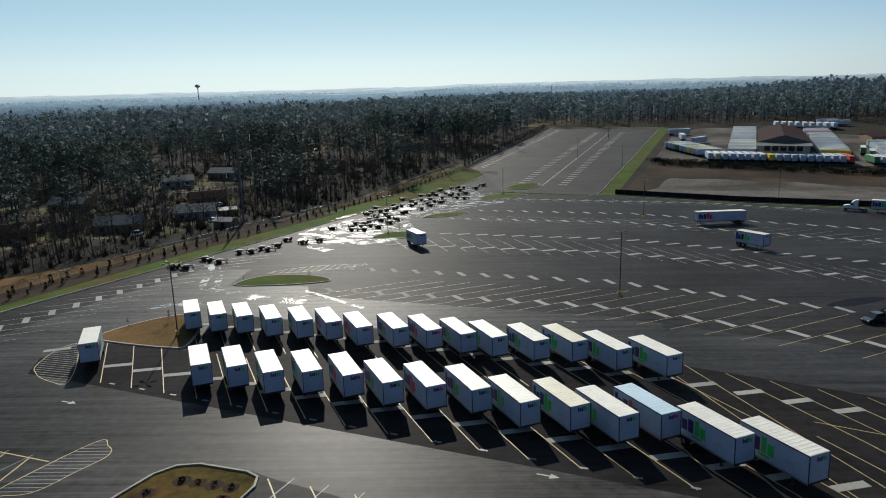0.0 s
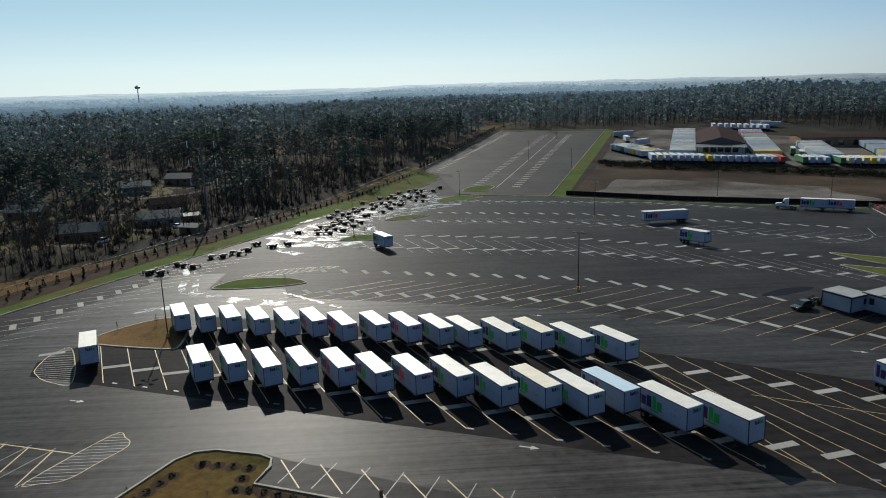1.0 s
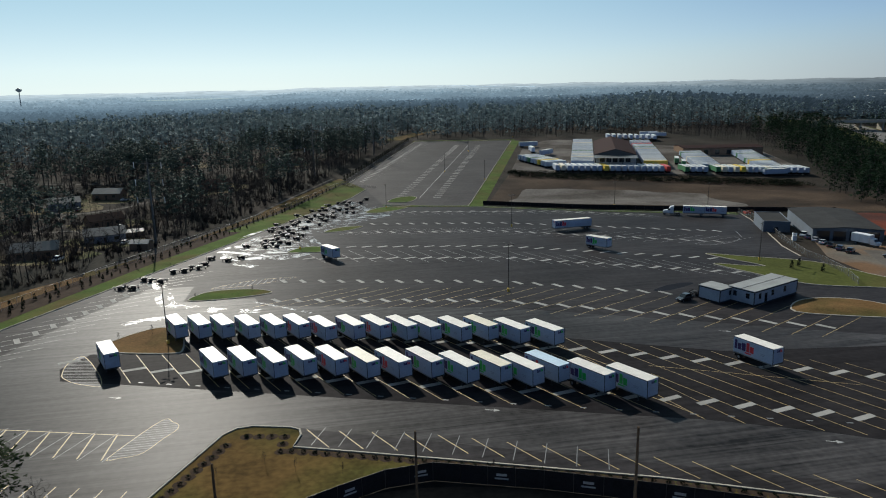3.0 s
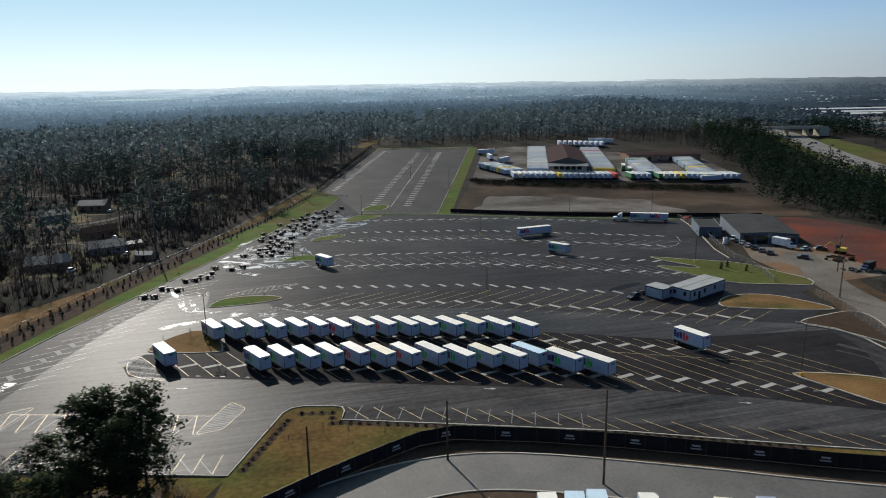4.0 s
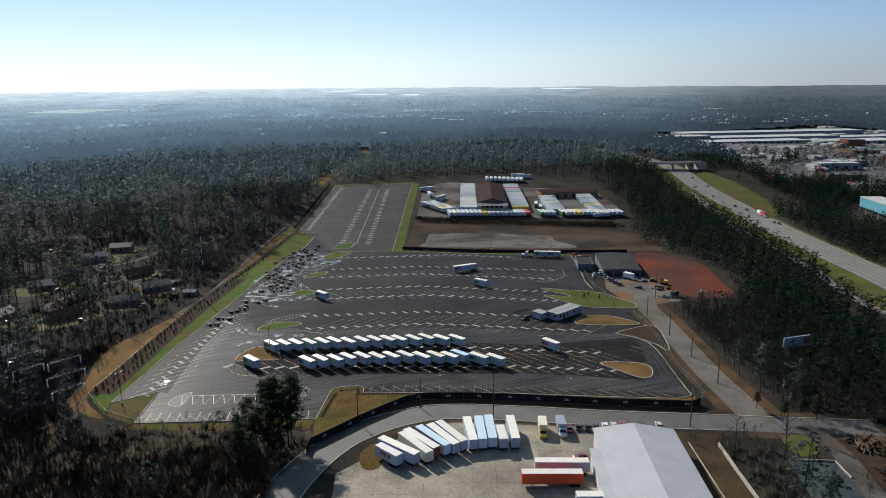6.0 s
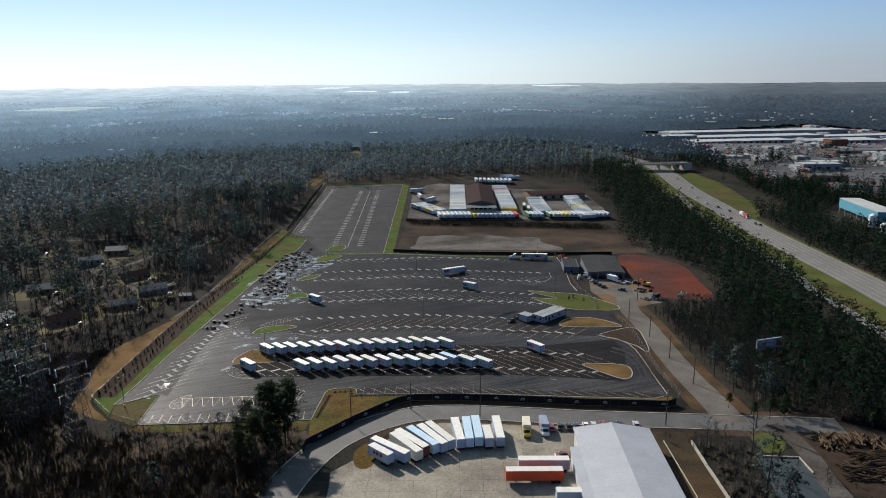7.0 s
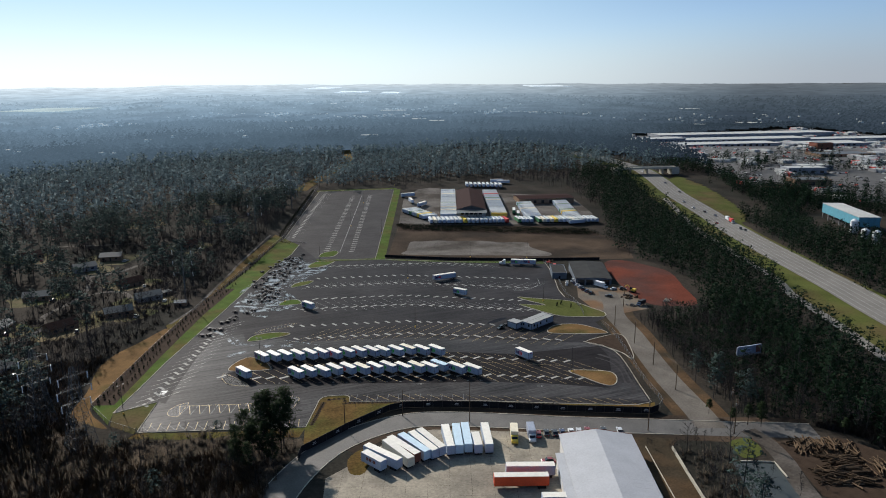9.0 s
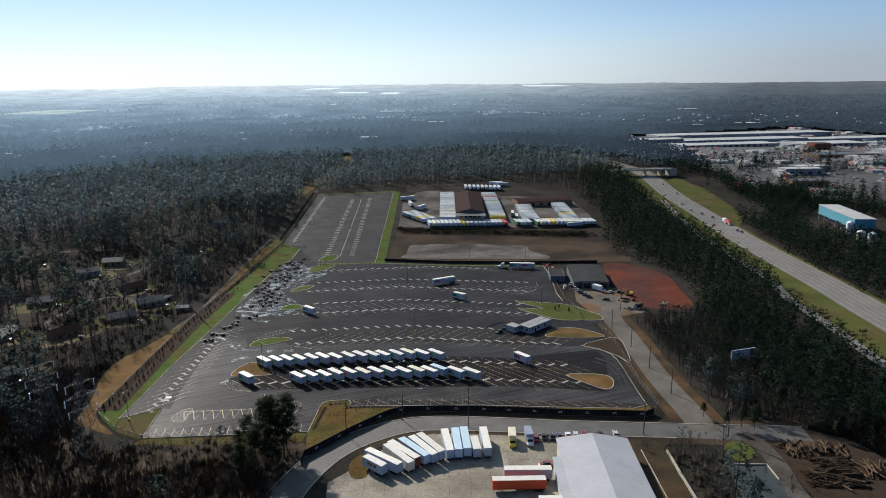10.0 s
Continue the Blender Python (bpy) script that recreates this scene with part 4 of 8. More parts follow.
    if logo:
        bar_logo(t, L, 1, (L / 2 - 0.4, 2.0), second)
        bar_logo(t, L, -1, (-L / 2 + 0.35, 1.95), second)
        part("small_print", Build().box((-L / 2 + 3.3, -1.302, 1.7), (1.4, 0.012, 0.24)), second, t, "coloured bar of small print")
        part("small_print", Build().box((L / 2 - 2.2, -1.302, 2.5), (1.1, 0.012, 0.12)).box((L / 2 - 2.2, -1.302, 2.25), (0.8, 0.012, 0.1)), M_GREYV, t, "grey bars of small print")
        bar_logo(t, L, 2, (-0.35, 3.35), second)
        bar_logo(t, L, 0, (0.75, 3.35), second)
        part("small_print", Build().box((L / 2 - 4.6, 1.302, 1.75), (1.6, 0.012, 0.2)), M_GREYV, t, "grey bar of small print")
        part("small_print", Build().box((-L / 2 + 1.5, 1.302, 2.3), (0.9, 0.012, 0.25)), M_GREYV, t, "grey bar of small print")
    return t


HEAD = 112.5                                            # the parked trailers' tails point this way
white_label = "white box trailer with purple and %s trade marks on asphalt"
pup_green = pup_trailer("pup_trailer", 8.6, M_LGREEN, white_label % "green")
pup_red = pup_trailer("pup_trailer", 8.6, M_LRED, white_label % "red")
pup_blue = pup_trailer("pup_trailer", 8.6, M_LRED, "white box trailer with a pale blue roof, parked on asphalt", roof=M_BLUEROOF)
pup_plain = pup_trailer("pup_trailer", 8.6, M_LGREEN, "white box trailer with a cream stained roof, parked on asphalt", roof=M_CREAM)
front = [(-31.3, 88.9), (-26.3, 88.2), (-21.0, 86.0), (-16.0, 86.0), (-10.6, 84.6), (-5.4, 82.0), (-0.1, 80.6), (5.3, 79.4), (10.6, 75.6), (16.0, 74.4), (20.7, 71.7), (25.3, 72.1), (30.9, 66.5), (36.3, 62.7)]
back = [(-41.4, 113.6), (-36.6, 112.2), (-31.9, 111.1), (-26.7, 109.3), (-21.5, 108.1), (-16.7, 107.1), (-11.5, 104.2), (-5.9, 103.4), (-0.8, 102.2), (4.3, 100.2), (8.8, 98.5), (14.6, 96.7), (19.9, 96.0), (25.3, 92.5), (31.3, 89.9)]
ca, sa = math.cos(radians(HEAD)), math.sin(radians(HEAD))
used = set()


def place(template, m, group=""):
    """The template itself at its first use, a copy after that."""
    if template not in used:
        used.add(template)
        template.matrix_basis = m
        ob = template
    else:
        ob = copy_thing(template, m)
    return tagged(ob, group=group)


def park(template, end_corner, yaw=HEAD, L=8.6, group="", right=True, nose_out=True):
    """Parks a trailer by the ground corner of its near end; nose_out: that end is the nose."""
    c, s = math.cos(radians(yaw)), math.sin(radians(yaw))
    k = 1.3 if right else 0.0
    x = end_corner[0] + c * L / 2 - s * k
    y = end_corner[1] + s * L / 2 + c * k
    turn = radians(yaw) + (math.pi if nose_out else 0)
    m = Matrix.Translation((x, y, G(x, y) + 0.06)) @ Euler((0, math.atan(0.0335 * math.sin(turn) + 0.006 * math.cos(turn)), turn)).to_matrix().to_4x4()
    return place(template, m, group)


for i, p in enumerate(front):
    park({4: pup_red, 5: pup_plain, 6: pup_red, 9: pup_plain, 11: pup_blue}.get(i, pup_green), p, group="trailers of the south row")
for i, p in enumerate(back):
    park({5: pup_red, 6: pup_red, 8: pup_red, 12: pup_plain}.get(i, pup_green), p, group="trailers of the north row")
park(pup_green, (-51.1, 98.2))
park(pup_red, (59.5, 77.61), 284, nose_out=False)
park(pup_green, (-6.0, 185.0), 113)
park(pup_green, (81.2, 175.6), 118)
long_red = pup_trailer("semi_trailer", 15.6, M_LRED, "long white box trailer with purple and red trade mark shapes", axles=2)
park(long_red, (91.5, 217.2), 187, 15.6, right=False, nose_out=False)


def tractor(name, colour, label):
    """A highway tractor, its nose at +x."""
    t = thing(name, label, "truck")
    part("chassis", Build().box((-0.3, 0, 0.85), (6.6, 0.9, 0.3)), M_DARKSTEEL, t)
    part("hood", Build().side([(1.3, 1.0), (3.3, 1.0), (3.35, 1.75), (3.0, 2.0), (1.3, 2.2)], -1.05, 1.05), colour, t, bevel=0.06)
    cab = part("cab", Build().side([(-1.0, 1.0), (1.35, 1.0), (1.35, 2.2), (0.9, 3.0), (0.3, 3.75), (-0.9, 3.95), (-1.0, 3.9)], -1.2, 1.2), colour, t, bevel=0.06)
    part("windscreen", Build().add([(1.38, -1.0, 2.25), (1.38, 1.0, 2.25), (0.95, 0.95, 3.0), (0.95, -0.95, 3.0)], [(0, 1, 2, 3)]), M_GLASS, cab)
    for s in (-1, 1):
        part("side_window", Build().box((0.75, s * 1.21, 2.45), (0.8, 0.02, 0.6)), M_GLASS, cab)
        part("fuel_tank", Build().tube((-1.2, s * 0.95, 0.75), (0.6, s * 0.95, 0.75), 0.32, n=10), M_STEEL, t)
        for x in (2.55, -2.0, -3.2):
            wheel(t, x, s * 1.0, w=0.4 if x > 0 else 0.55)
        part("headlamp", Build().box((3.35, s * 0.8, 1.35), (0.06, 0.3, 0.22)), M_BOOTH, t)
    return t


doubles = tractor("tractor_unit", M_BOOTH, "white highway tractor pulling two short trailers")
place(doubles, stand(137.2, 237.4, 148.5))
for c in ((145, 232.8), (152.4, 228.4)):
    yaw = 148.5
    place(pup_green if c[0] < 150 else pup_red, pose(c[0], c[1], G(*c) + 0.06, 0, 0, yaw))

# ---- converter dollies ----
def dolly():
    t = thing("converter_dolly", "small black converter dolly on wet asphalt", "dolly")
    part("frame", Build().box((0, 0, 0.9), (1.9, 0.9, 0.25)).box((1.3, 0.35, 0.72), (1.8, 0.12, 0.15), -11).box((1.3, -0.35, 0.72), (1.8, 0.12, 0.15), 11), M_DARKSTEEL, t)
    part("turntable", Build().tube((0, 0, 1.02), (0, 0, 1.16), 0.5, n=12), M_DARKSTEEL, t)
    part("drawbar_eye", Build().tube((2.2, 0, 0.66), (2.2, 0, 0.8), 0.14, n=8), M_STEEL, t)
    part("prop_wheel", Build().tube((1.8, -0.08, 0.2), (1.8, 0.08, 0.2), 0.2, n=10), M_RUBBER, t)
    for s in (-1, 1):
        wheel(t, -0.15, s * 0.95, w=0.6, rim=False)
        part("mudguard", Build().box((-0.75, s * 0.95, 0.85), (0.06, 0.6, 0.6)), M_RUBBER, t)
    return t


DOLLIES = [(-30.8, 219.1), (-27.9, 220.2), (-25.2, 221.3), (-30.5, 225.9), (-27.8, 225.2), (-26.9, 233.9), (-24.6, 237.5), (-29.3, 247.0), (-28.5, 252.4), (-27.8, 262.2), (-25.2, 253.8),
           (-22.4, 245.8), (-23.0, 255.6), (-21.4, 268.1), (-20.5, 259.9), (-18.3, 267.2), (-17.0, 248.9), (-15.5, 250.9), (-14.4, 267.1), (-19.3, 286.6), (-15.2, 280.4)]
DOLLIES2 = [(-12.1, 298.3), (-11.4, 284.0), (-8.7, 298.5), (-8.7, 272.6), (-6.2, 278.7), (-5.6, 299.6), (-7.2, 304.2), (-1.9, 302.3), (1.2, 301.7), (4.0, 299.9), (-3.9, 310.0), (0.9, 313.5),
            (3.7, 315.2), (6.5, 314.6), (11.9, 313.5), (15.4, 320.7), (-66.0, 164.5), (-63.0, 163.8), (-61.9, 173.6), (-59.7, 171.7), (-56.9, 170.0)]
DOLLIES3 = [(-55.3, 181.5), (-52.3, 182.3), (-50.8, 186.6), (-48.5, 184.9), (-47.3, 190.1), (-46.5, 198.6), (-40.9, 194.1), (-36.9, 197.1)]
dol = dolly()
taken = DOLLIES + DOLLIES2 + DOLLIES3
rd = random.Random(14)
MORE = []
for _ in range(900):
    t = rd.random()
    x, y = -42 + 44 * t + rd.uniform(-3, 11), 197 + 112 * t + rd.uniform(-8, 8)
    if len(MORE) < 24 and 212 < y < 312 and -14 < (x + 42) - (y - 197) * 0.393 < 14 and all(math.hypot(x - a, y - b) > 3.0 for a, b in taken + MORE):
        MORE.append((x, y))
rd = random.Random(4)
for x, y in taken + MORE:
    place(dol, stand(x, y, rd.choice((20, 35, 160, 200, 28, 15)) + rd.uniform(-12, 12)), "dollies in the wet corner")

# ---- lamp posts ----
def lamp_post(h=12.6, heads=4):
    t = thing("lamp_post", "tall bronze lamp post with %d floodlight heads" % heads, "lamp post")
    part("base", Build().tube((0, 0, 0), (0, 0, 0.9), 0.32, 0.3, n=10), M_YBASE, t, "yellow painted concrete base")
    part("pole", Build().tube((0, 0, 0.9), (0, 0, h), 0.11, 0.075, n=8), M_POLE, t)
    for k in range(heads):
        a = radians(45 + k * 360 / heads)
        c, s = math.cos(a), math.sin(a)
        arm = part("arm", Build().tube((0, 0, h - 0.1), (c * 0.9, s * 0.9, h), 0.04, n=5), M_POLE, t)
        part("lamp_head", Build().box((c * 1.25, s * 1.25, h), (0.75, 0.4, 0.14), math.degrees(a)), M_POLE, arm, "flat dark floodlight")
    return t


lp4, lp2 = lamp_post(), lamp_post(11.5, 2)
for p in ((33.5, 134.3), (-45.5, 113.2), (64, 229.8)):
    place(lp4, stand(*p), "lamp posts of the yard")
for p in ((23, 300), (-18.3, 207.6), (71.1, 391.9), (106.2, 473.7), (88.4, 361.2), (164.1, 549.1), (126.2, 269.1), (162.1, 249.6), (115.6, 148.2), (72.2, 51.8), (-99, 84)):
    place(lp2, stand(*p), "lamp posts of the yard")


def wood_pole(h, arm, label="weathered wooden utility pole with a cross arm"):
    t = thing("utility_pole", label, "utility pole")
    part("pole", Build().tube((0, 0, -0.3), (0, 0, h), 0.19, 0.13, n=8), M_WOODPOLE, t)
    if arm:
        for z in (h - 0.5, h - 1.3):
            a = part("cross_arm", Build().box((0, 0, z), (2.6, 0.12, 0.14)), M_WOODPOLE, t)
            ib = Build()
            for x in (-1.2, -0.5, 0.5, 1.2):
                ib.tube((x, 0, z + 0.06), (x, 0, z + 0.3), 0.05, n=6)
            part("insulator", ib, M_STEEL, a)
        part("transformer", Build().tube((0.35, 0, h - 2.6), (0.35, 0, h - 1.7), 0.26, n=10), M_STEEL, t)
    return t


wp_arm, wp = wood_pole(12.5, True), wood_pole(10.4, False, "plain weathered wooden utility pole")
tall_pole = wood_pole(15.2, False, "tall plain wooden utility pole")
place(tall_pole, pose(14, 27, G(14, 27)), "utility poles of the street")
POLES = [(14, 27), (-6.0, 41.1), (-27.9, 38.8), (126, 96), (118, 70), (108.5, 45), (99, 20)]
for p in POLES[1:3]:
    place(wp, stand(*p, 0, 0.0), "utility poles of the street")
for p in POLES[3:]:
    place(wp, stand(*p, 65, 0.0), "utility poles of the side road")
for p in ((67, -3.5), (150, 121), (98, -9), (92, -17)):
    place(wp_arm, stand(*p, 60, 0.0), "utility poles of the street")


def wires(name, pts, label, sag=0.8, r=0.02):
    b = Build()
    line = []
    for a, c in zip(pts, pts[1:]):
        line += [Vector(a).lerp(Vector(c), k / 8) - Vector((0, 0, sag * 4 * (k / 8) * (1 - k / 8))) for k in range(8)]
    line.append(Vector(pts[-1]))
    side = (line[-1] - line[0]).cross(Vector((0, 0, 1))).normalized() * r
    up = Vector((0, 0, r))
    for p in line:
        b.v += [tuple(p + side - up * 0.5), tuple(p - side - up * 0.5), tuple(p + up)]
    b.f = [(3 * i + k, 3 * i + (k + 1) % 3, 3 * i + 3 + (k + 1) % 3, 3 * i + 3 + k) for i in range(len(line) - 1) for k in range(3)]
    return tagged(part(name, b, M_DARKSTEEL), label, "cable")


wires("overhead_cable", [(x, y, G(x, y) + 10.8) for x, y in ((98, -9), (99, 20), (108.5, 45), (118, 70), (126, 96), (150, 121))], "thin black overhead cable along the side road")

# ---- fences ----
def screened_fence(name, line, h, mat, label, posts=3.0, print_every=0):
    """A chain-link fence hung with cloth, with posts and a top rail."""
    f = thing(name, label, "fence", kind="structure")
    pts = dense(line, posts)
    v, fc = [], []
    for x, y in pts:
        v += [(x, y, G(x, y) + 0.05), (x, y, G(x, y) + h)]
    for k in range(len(pts) - 1):
        fc.append((2 * k, 2 * k + 2, 2 * k + 3, 2 * k + 1))
    v2 = [(x + 0.02, y + 0.02, z) for x, y, z in v]
    sheet = Build().add(v, fc)
    sheet.add(v2, [q[::-1] for q in fc])
    part("screen", sheet, mat, f)
    pm = Build().tube((0, 0, -0.2), (0, 0, h + 0.1), 0.045, n=6).mesh("post", M_STEEL if mat is not M_SCREEN else M_POLE)
    rail = Build()
    for a, c in zip(pts, pts[1:]):
        rail.tube((*a, G(*a) + h), (*c, G(*c) + h), 0.03, n=4, caps=False)
    part("top_rail", rail, M_STEEL if mat is not M_SCREEN else M_POLE, f)
    for x, y in pts:
        o = new("post", pm)
        o.matrix_basis = Matrix.Translation((x, y, G(x, y)))
        o.parent = f
    if print_every:
        for k in range(2, len(pts) - 2, print_every):
            a, c = pts[k], pts[k + 1]
            yaw = math.degrees(math.atan2(c[1] - a[1], c[0] - a[0]))
            m = ((a[0] + c[0]) / 2, (a[1] + c[1]) / 2)
            n = (math.sin(radians(yaw)) * 0.05, -math.cos(radians(yaw)) * 0.05)
            b = Build().box((m[0] + n[0], m[1] + n[1], G(*m) + h * 0.6), (1.3, 0.012, 0.35), yaw).box((m[0] + n[0], m[1] + n[1], G(*m) + h * 0.4), (1.7, 0.012, 0.22), yaw)
            part("printed_panel", b, M_LOGOPLATE, f, "faded white print shapes")
    return f


south_line = [(-47, 24), (-45, 28.8), (-38.5, 32.4), (-26.6, 39.2), (-15, 44.7), (-9, 47.2), (-2.9, 47.6), (10, 42.4), (22.8, 36), (50, 20.4), (76.5, 6.8), (80.5, 7.5)]
screened_fence("fence_south", south_line, 2.6, M_SCREEN, "black screened chain-link fence with faded prints", 3.0, 3)


def mesh_material():
    """Chain-link wire: mostly holes."""
    m = material("chain_link", (0.14, 0.145, 0.145), 0.6, 0.3)
    t = m.node_tree
    b = t.nodes["Principled BSDF"]
    b.inputs["Alpha"].default_value = 0.14
    return m


M_LINK = mesh_material()
screened_fence("fence_east", [(80.5, 7.5), (86.3, 12.2), (93.8, 32.8), (110.5, 68.9), (118.5, 87.7), (121, 100)], 2.2, M_LINK, "galvanised chain-link fence beside the side road", 4.0)
screened_fence("fence_west", left_fence, 2.2, M_LINK, "galvanised chain-link fence along the wooded edge", 5.0)
screened_fence("fence_north", [(70, 296), (109, 267.5), (166, 238), (184, 231), (205, 222)], 2.0, M_SCREEN, "black silt fence along the dirt slope", 4.0)
screened_fence("fence_north_east", [(166, 233), (163, 217), (139, 165), (132.5, 149), (131.5, 142), (127, 128), (120.6, 115.6)], 2.0, M_LINK, "galvanised chain-link fence beside the kerb", 4.0)
screened_fence("fence_back_lot", [(12, 352), (6, 362), (24, 350)], 1.2, M_LINK, "low guard rail at the corner of the rear lot", 3.0)

# ---- young evergreens and planting ----
def young_evergreen(seed):
    r = random.Random(seed)
    t = thing("young_evergreen", "young dark conical evergreen planted in mulch", "young tree")
    part("trunk", Build().tube((0, 0, -0.05), (0, 0, 0.5), 0.05, 0.04, n=5), M_BARK, t)
    b = Build()
    for i in range(60):
        z = 0.25 + 2.1 * r.random() ** 1.2
        rad = 0.55 * (1 - z / 2.6) + 0.08
        a = r.uniform(0, math.tau)
        c = Vector((math.cos(a) * rad * r.uniform(0.5, 1), math.sin(a) * rad * r.uniform(0.5, 1), z))
        u = Vector((r.uniform(-1, 1), r.uniform(-1, 1), r.uniform(0.2, 1.2))).normalized() * 0.42
        w = Vector((r.uniform(-1, 1), r.uniform(-1, 1), r.uniform(-0.4, 0.4))).normalized() * 0.34
        b.add([c - w, c + w, c + u], [(0, 1, 2)])
    part("crown", b, M_SHRUB, t)
    return t


ye = [young_evergreen(s) for s in (1, 2)]
r5 = random.Random(8)
for off, step in ((2.0, 4.3), (-2.0, 4.3)):
    for x, y in dense(offset_line([(-106, 98), (-88.5, 147), (-67.0, 203.5), (-45, 253), (-24.5, 297), (4, 355)], off), step)[::1]:
        if off > 0 or y < 262:
            if r5.random() < 0.9:
                k = r5.uniform(0.6, 0.95)
                place(r5.choice(ye), stand(x + r5.uniform(-0.4, 0.4), y + r5.uniform(-0.4, 0.4), r5.uniform(0, 360), 0.03) @ Matrix.Diagonal((k, k, k, 1)), "young evergreens along the west fence")
for x, y in dense([(12.5, 376), (76, 541)], 6):
    place(ye[0], stand(x - 4, y, r5.uniform(0, 360), 0.03) @ Matrix.Diagonal((1.3, 1.3, 1.3, 1)), "young evergreens beside the rear lot")
for p in ((117.3, 136.3), (121.0, 138.0), (122.7, 130.6)):
    place(ye[1], stand(*p, 0, 0.2) @ Matrix.Diagonal((1.2, 1.2, 1.2, 1)), "young evergreens on the green island")
hedge, ribbon_at = Build(), []
for line in (offset_line([(-39.0, 48.5), (-31, 64.5), (-28, 67)], -1.6), [(-27, 66), (-21.5, 64.5), (-22, 60)], offset_line([(-20.5, 59.8), (0, 51.3), (25.5, 40.1), (50, 27)], 0.0)):
    for x, y in dense(line, 1.7):
        z = G(x, y) + 0.1
        ribbon_at.append((x, y))
        for i in range(34):
            c = Vector((r5.gauss(0, 1), r5.gauss(0, 1), abs(r5.gauss(0, 1)))).normalized() * r5.uniform(0.2, 0.4) + Vector((x, y, z))
            u = Vector((r5.uniform(-1, 1), r5.uniform(-1, 1), r5.uniform(0, 1))) * 0.2
            w = Vector((r5.uniform(-1, 1), r5.uniform(-1, 1), r5.uniform(-0.5, 0.5))) * 0.15
            hedge.add([c - w, c + w, c + u], [(0, 1, 2)])
bed = Build()
for x, y in ribbon_at:
    drape(bed, [(x + 0.95 * math.cos(a) * r5.uniform(0.85, 1.1), y + 0.95 * math.sin(a) * r5.uniform(0.85, 1.1)) for a in [k * math.tau / 9 for k in range(9)]], 0.11 + r5.uniform(0, 0.006))
structure("shrub_bed", bed, M_MULCH, "brown mulch bed under the shrubs", "mulch")
tagged(part("planted_shrubs", hedge, M_SHRUB), "rows of small brown-green shrubs at the lawn edge", "shrubs", kind="stuff")

# ---- buildings ----
def gable(name, x, y, yaw, L, W, h, rise, wall, roof, label, openings=(), category="building", ground=G):
    """A building with a pitched roof along x. openings: (side, along, up, width, height, material) on side -y, +y, -x or +x."""
    t = thing(name, label, category, pose(x, y, ground(x, y), 0, 0, yaw))
    wb = Build()
    wb.add([(-L / 2, -W / 2, -1), (L / 2, -W / 2, -1), (L / 2, W / 2, -1), (-L / 2, W / 2, -1), (-L / 2, -W / 2, h), (L / 2, -W / 2, h), (L / 2, W / 2, h), (-L / 2, W / 2, h), (-L / 2, 0, h + rise), (L / 2, 0, h + rise)],
           [(0, 1, 5, 4), (2, 3, 7, 6), (1, 2, 6, 9, 5), (3, 0, 4, 8, 7)])
    part("wall", wb, wall, t)
    o, th = 0.35, 0.16
    for s in (-1, 1):
        e = s * (W / 2 + o)
        z = h - rise * o / (W / 2)
        p = [(-L / 2 - o, e, z), (L / 2 + o, e, z), (L / 2 + o, 0, h + rise), (-L / 2 - o, 0, h + rise)]
        rb = Build().add(p + [(a, b, c + th) for a, b, c in p], [(0, 1, 2, 3), (7, 6, 5, 4), (0, 4, 5, 1), (1, 5, 6, 2), (2, 6, 7, 3), (3, 7, 4, 0)] if s > 0 else [(3, 2, 1, 0), (4, 5, 6, 7), (1, 5, 4, 0), (2, 6, 5, 1), (3, 7, 6, 2), (0, 4, 7, 3)])
        part("roof", rb, roof, t)
    for k, (side, along, up, w, hh, mat) in enumerate(openings):
        nm = "door" if up - hh / 2 < 0.15 else "window"
        b = Build()
        if side in ("-y", "+y"):
            b.box((along, (-1 if side == "-y" else 1) * (W / 2 + 0.01), up), (w, 0.08, hh))
        else:
            b.box(((-1 if side == "-x" else 1) * (L / 2 + 0.01), along, up), (0.08, w, hh))
        part(nm, b, mat, t)
    return t


def flat(name, x, y, yaw, L, W, h, wall, roof, label, openings=(), category="building", ground=G, parapet=0.4):
    t = thing(name, label, category, pose(x, y, ground(x, y), 0, 0, yaw))
    part("wall", Build().box((0, 0, h / 2 - 0.5), (L, W, h + 1.0)), wall, t)
    part("roof", Build().box((0, 0, h + 0.06), (L - 0.3, W - 0.3, 0.12)), roof, t)
    if parapet:
        pb = Build()
        for s in (-1, 1):
            pb.box((0, s * W / 2, h + parapet / 2), (L + 0.1, 0.25, parapet)).box((s * L / 2, 0, h + parapet / 2), (0.25, W - 0.25, parapet))
        part("parapet", pb, wall, t)
    for side, along, up, w, hh, mat in openings:
        nm = "door" if up - hh / 2 < 0.15 else "window"
        b = Build()
        if side in ("-y", "+y"):
            b.box((along, (-1 if side == "-y" else 1) * (W / 2 + 0.01), up), (w, 0.08, hh))
        else:
            b.box(((-1 if side == "-x" else 1) * (L / 2 + 0.01), along, up), (0.08, w, hh))
        part(nm, b, mat, t)
    return t


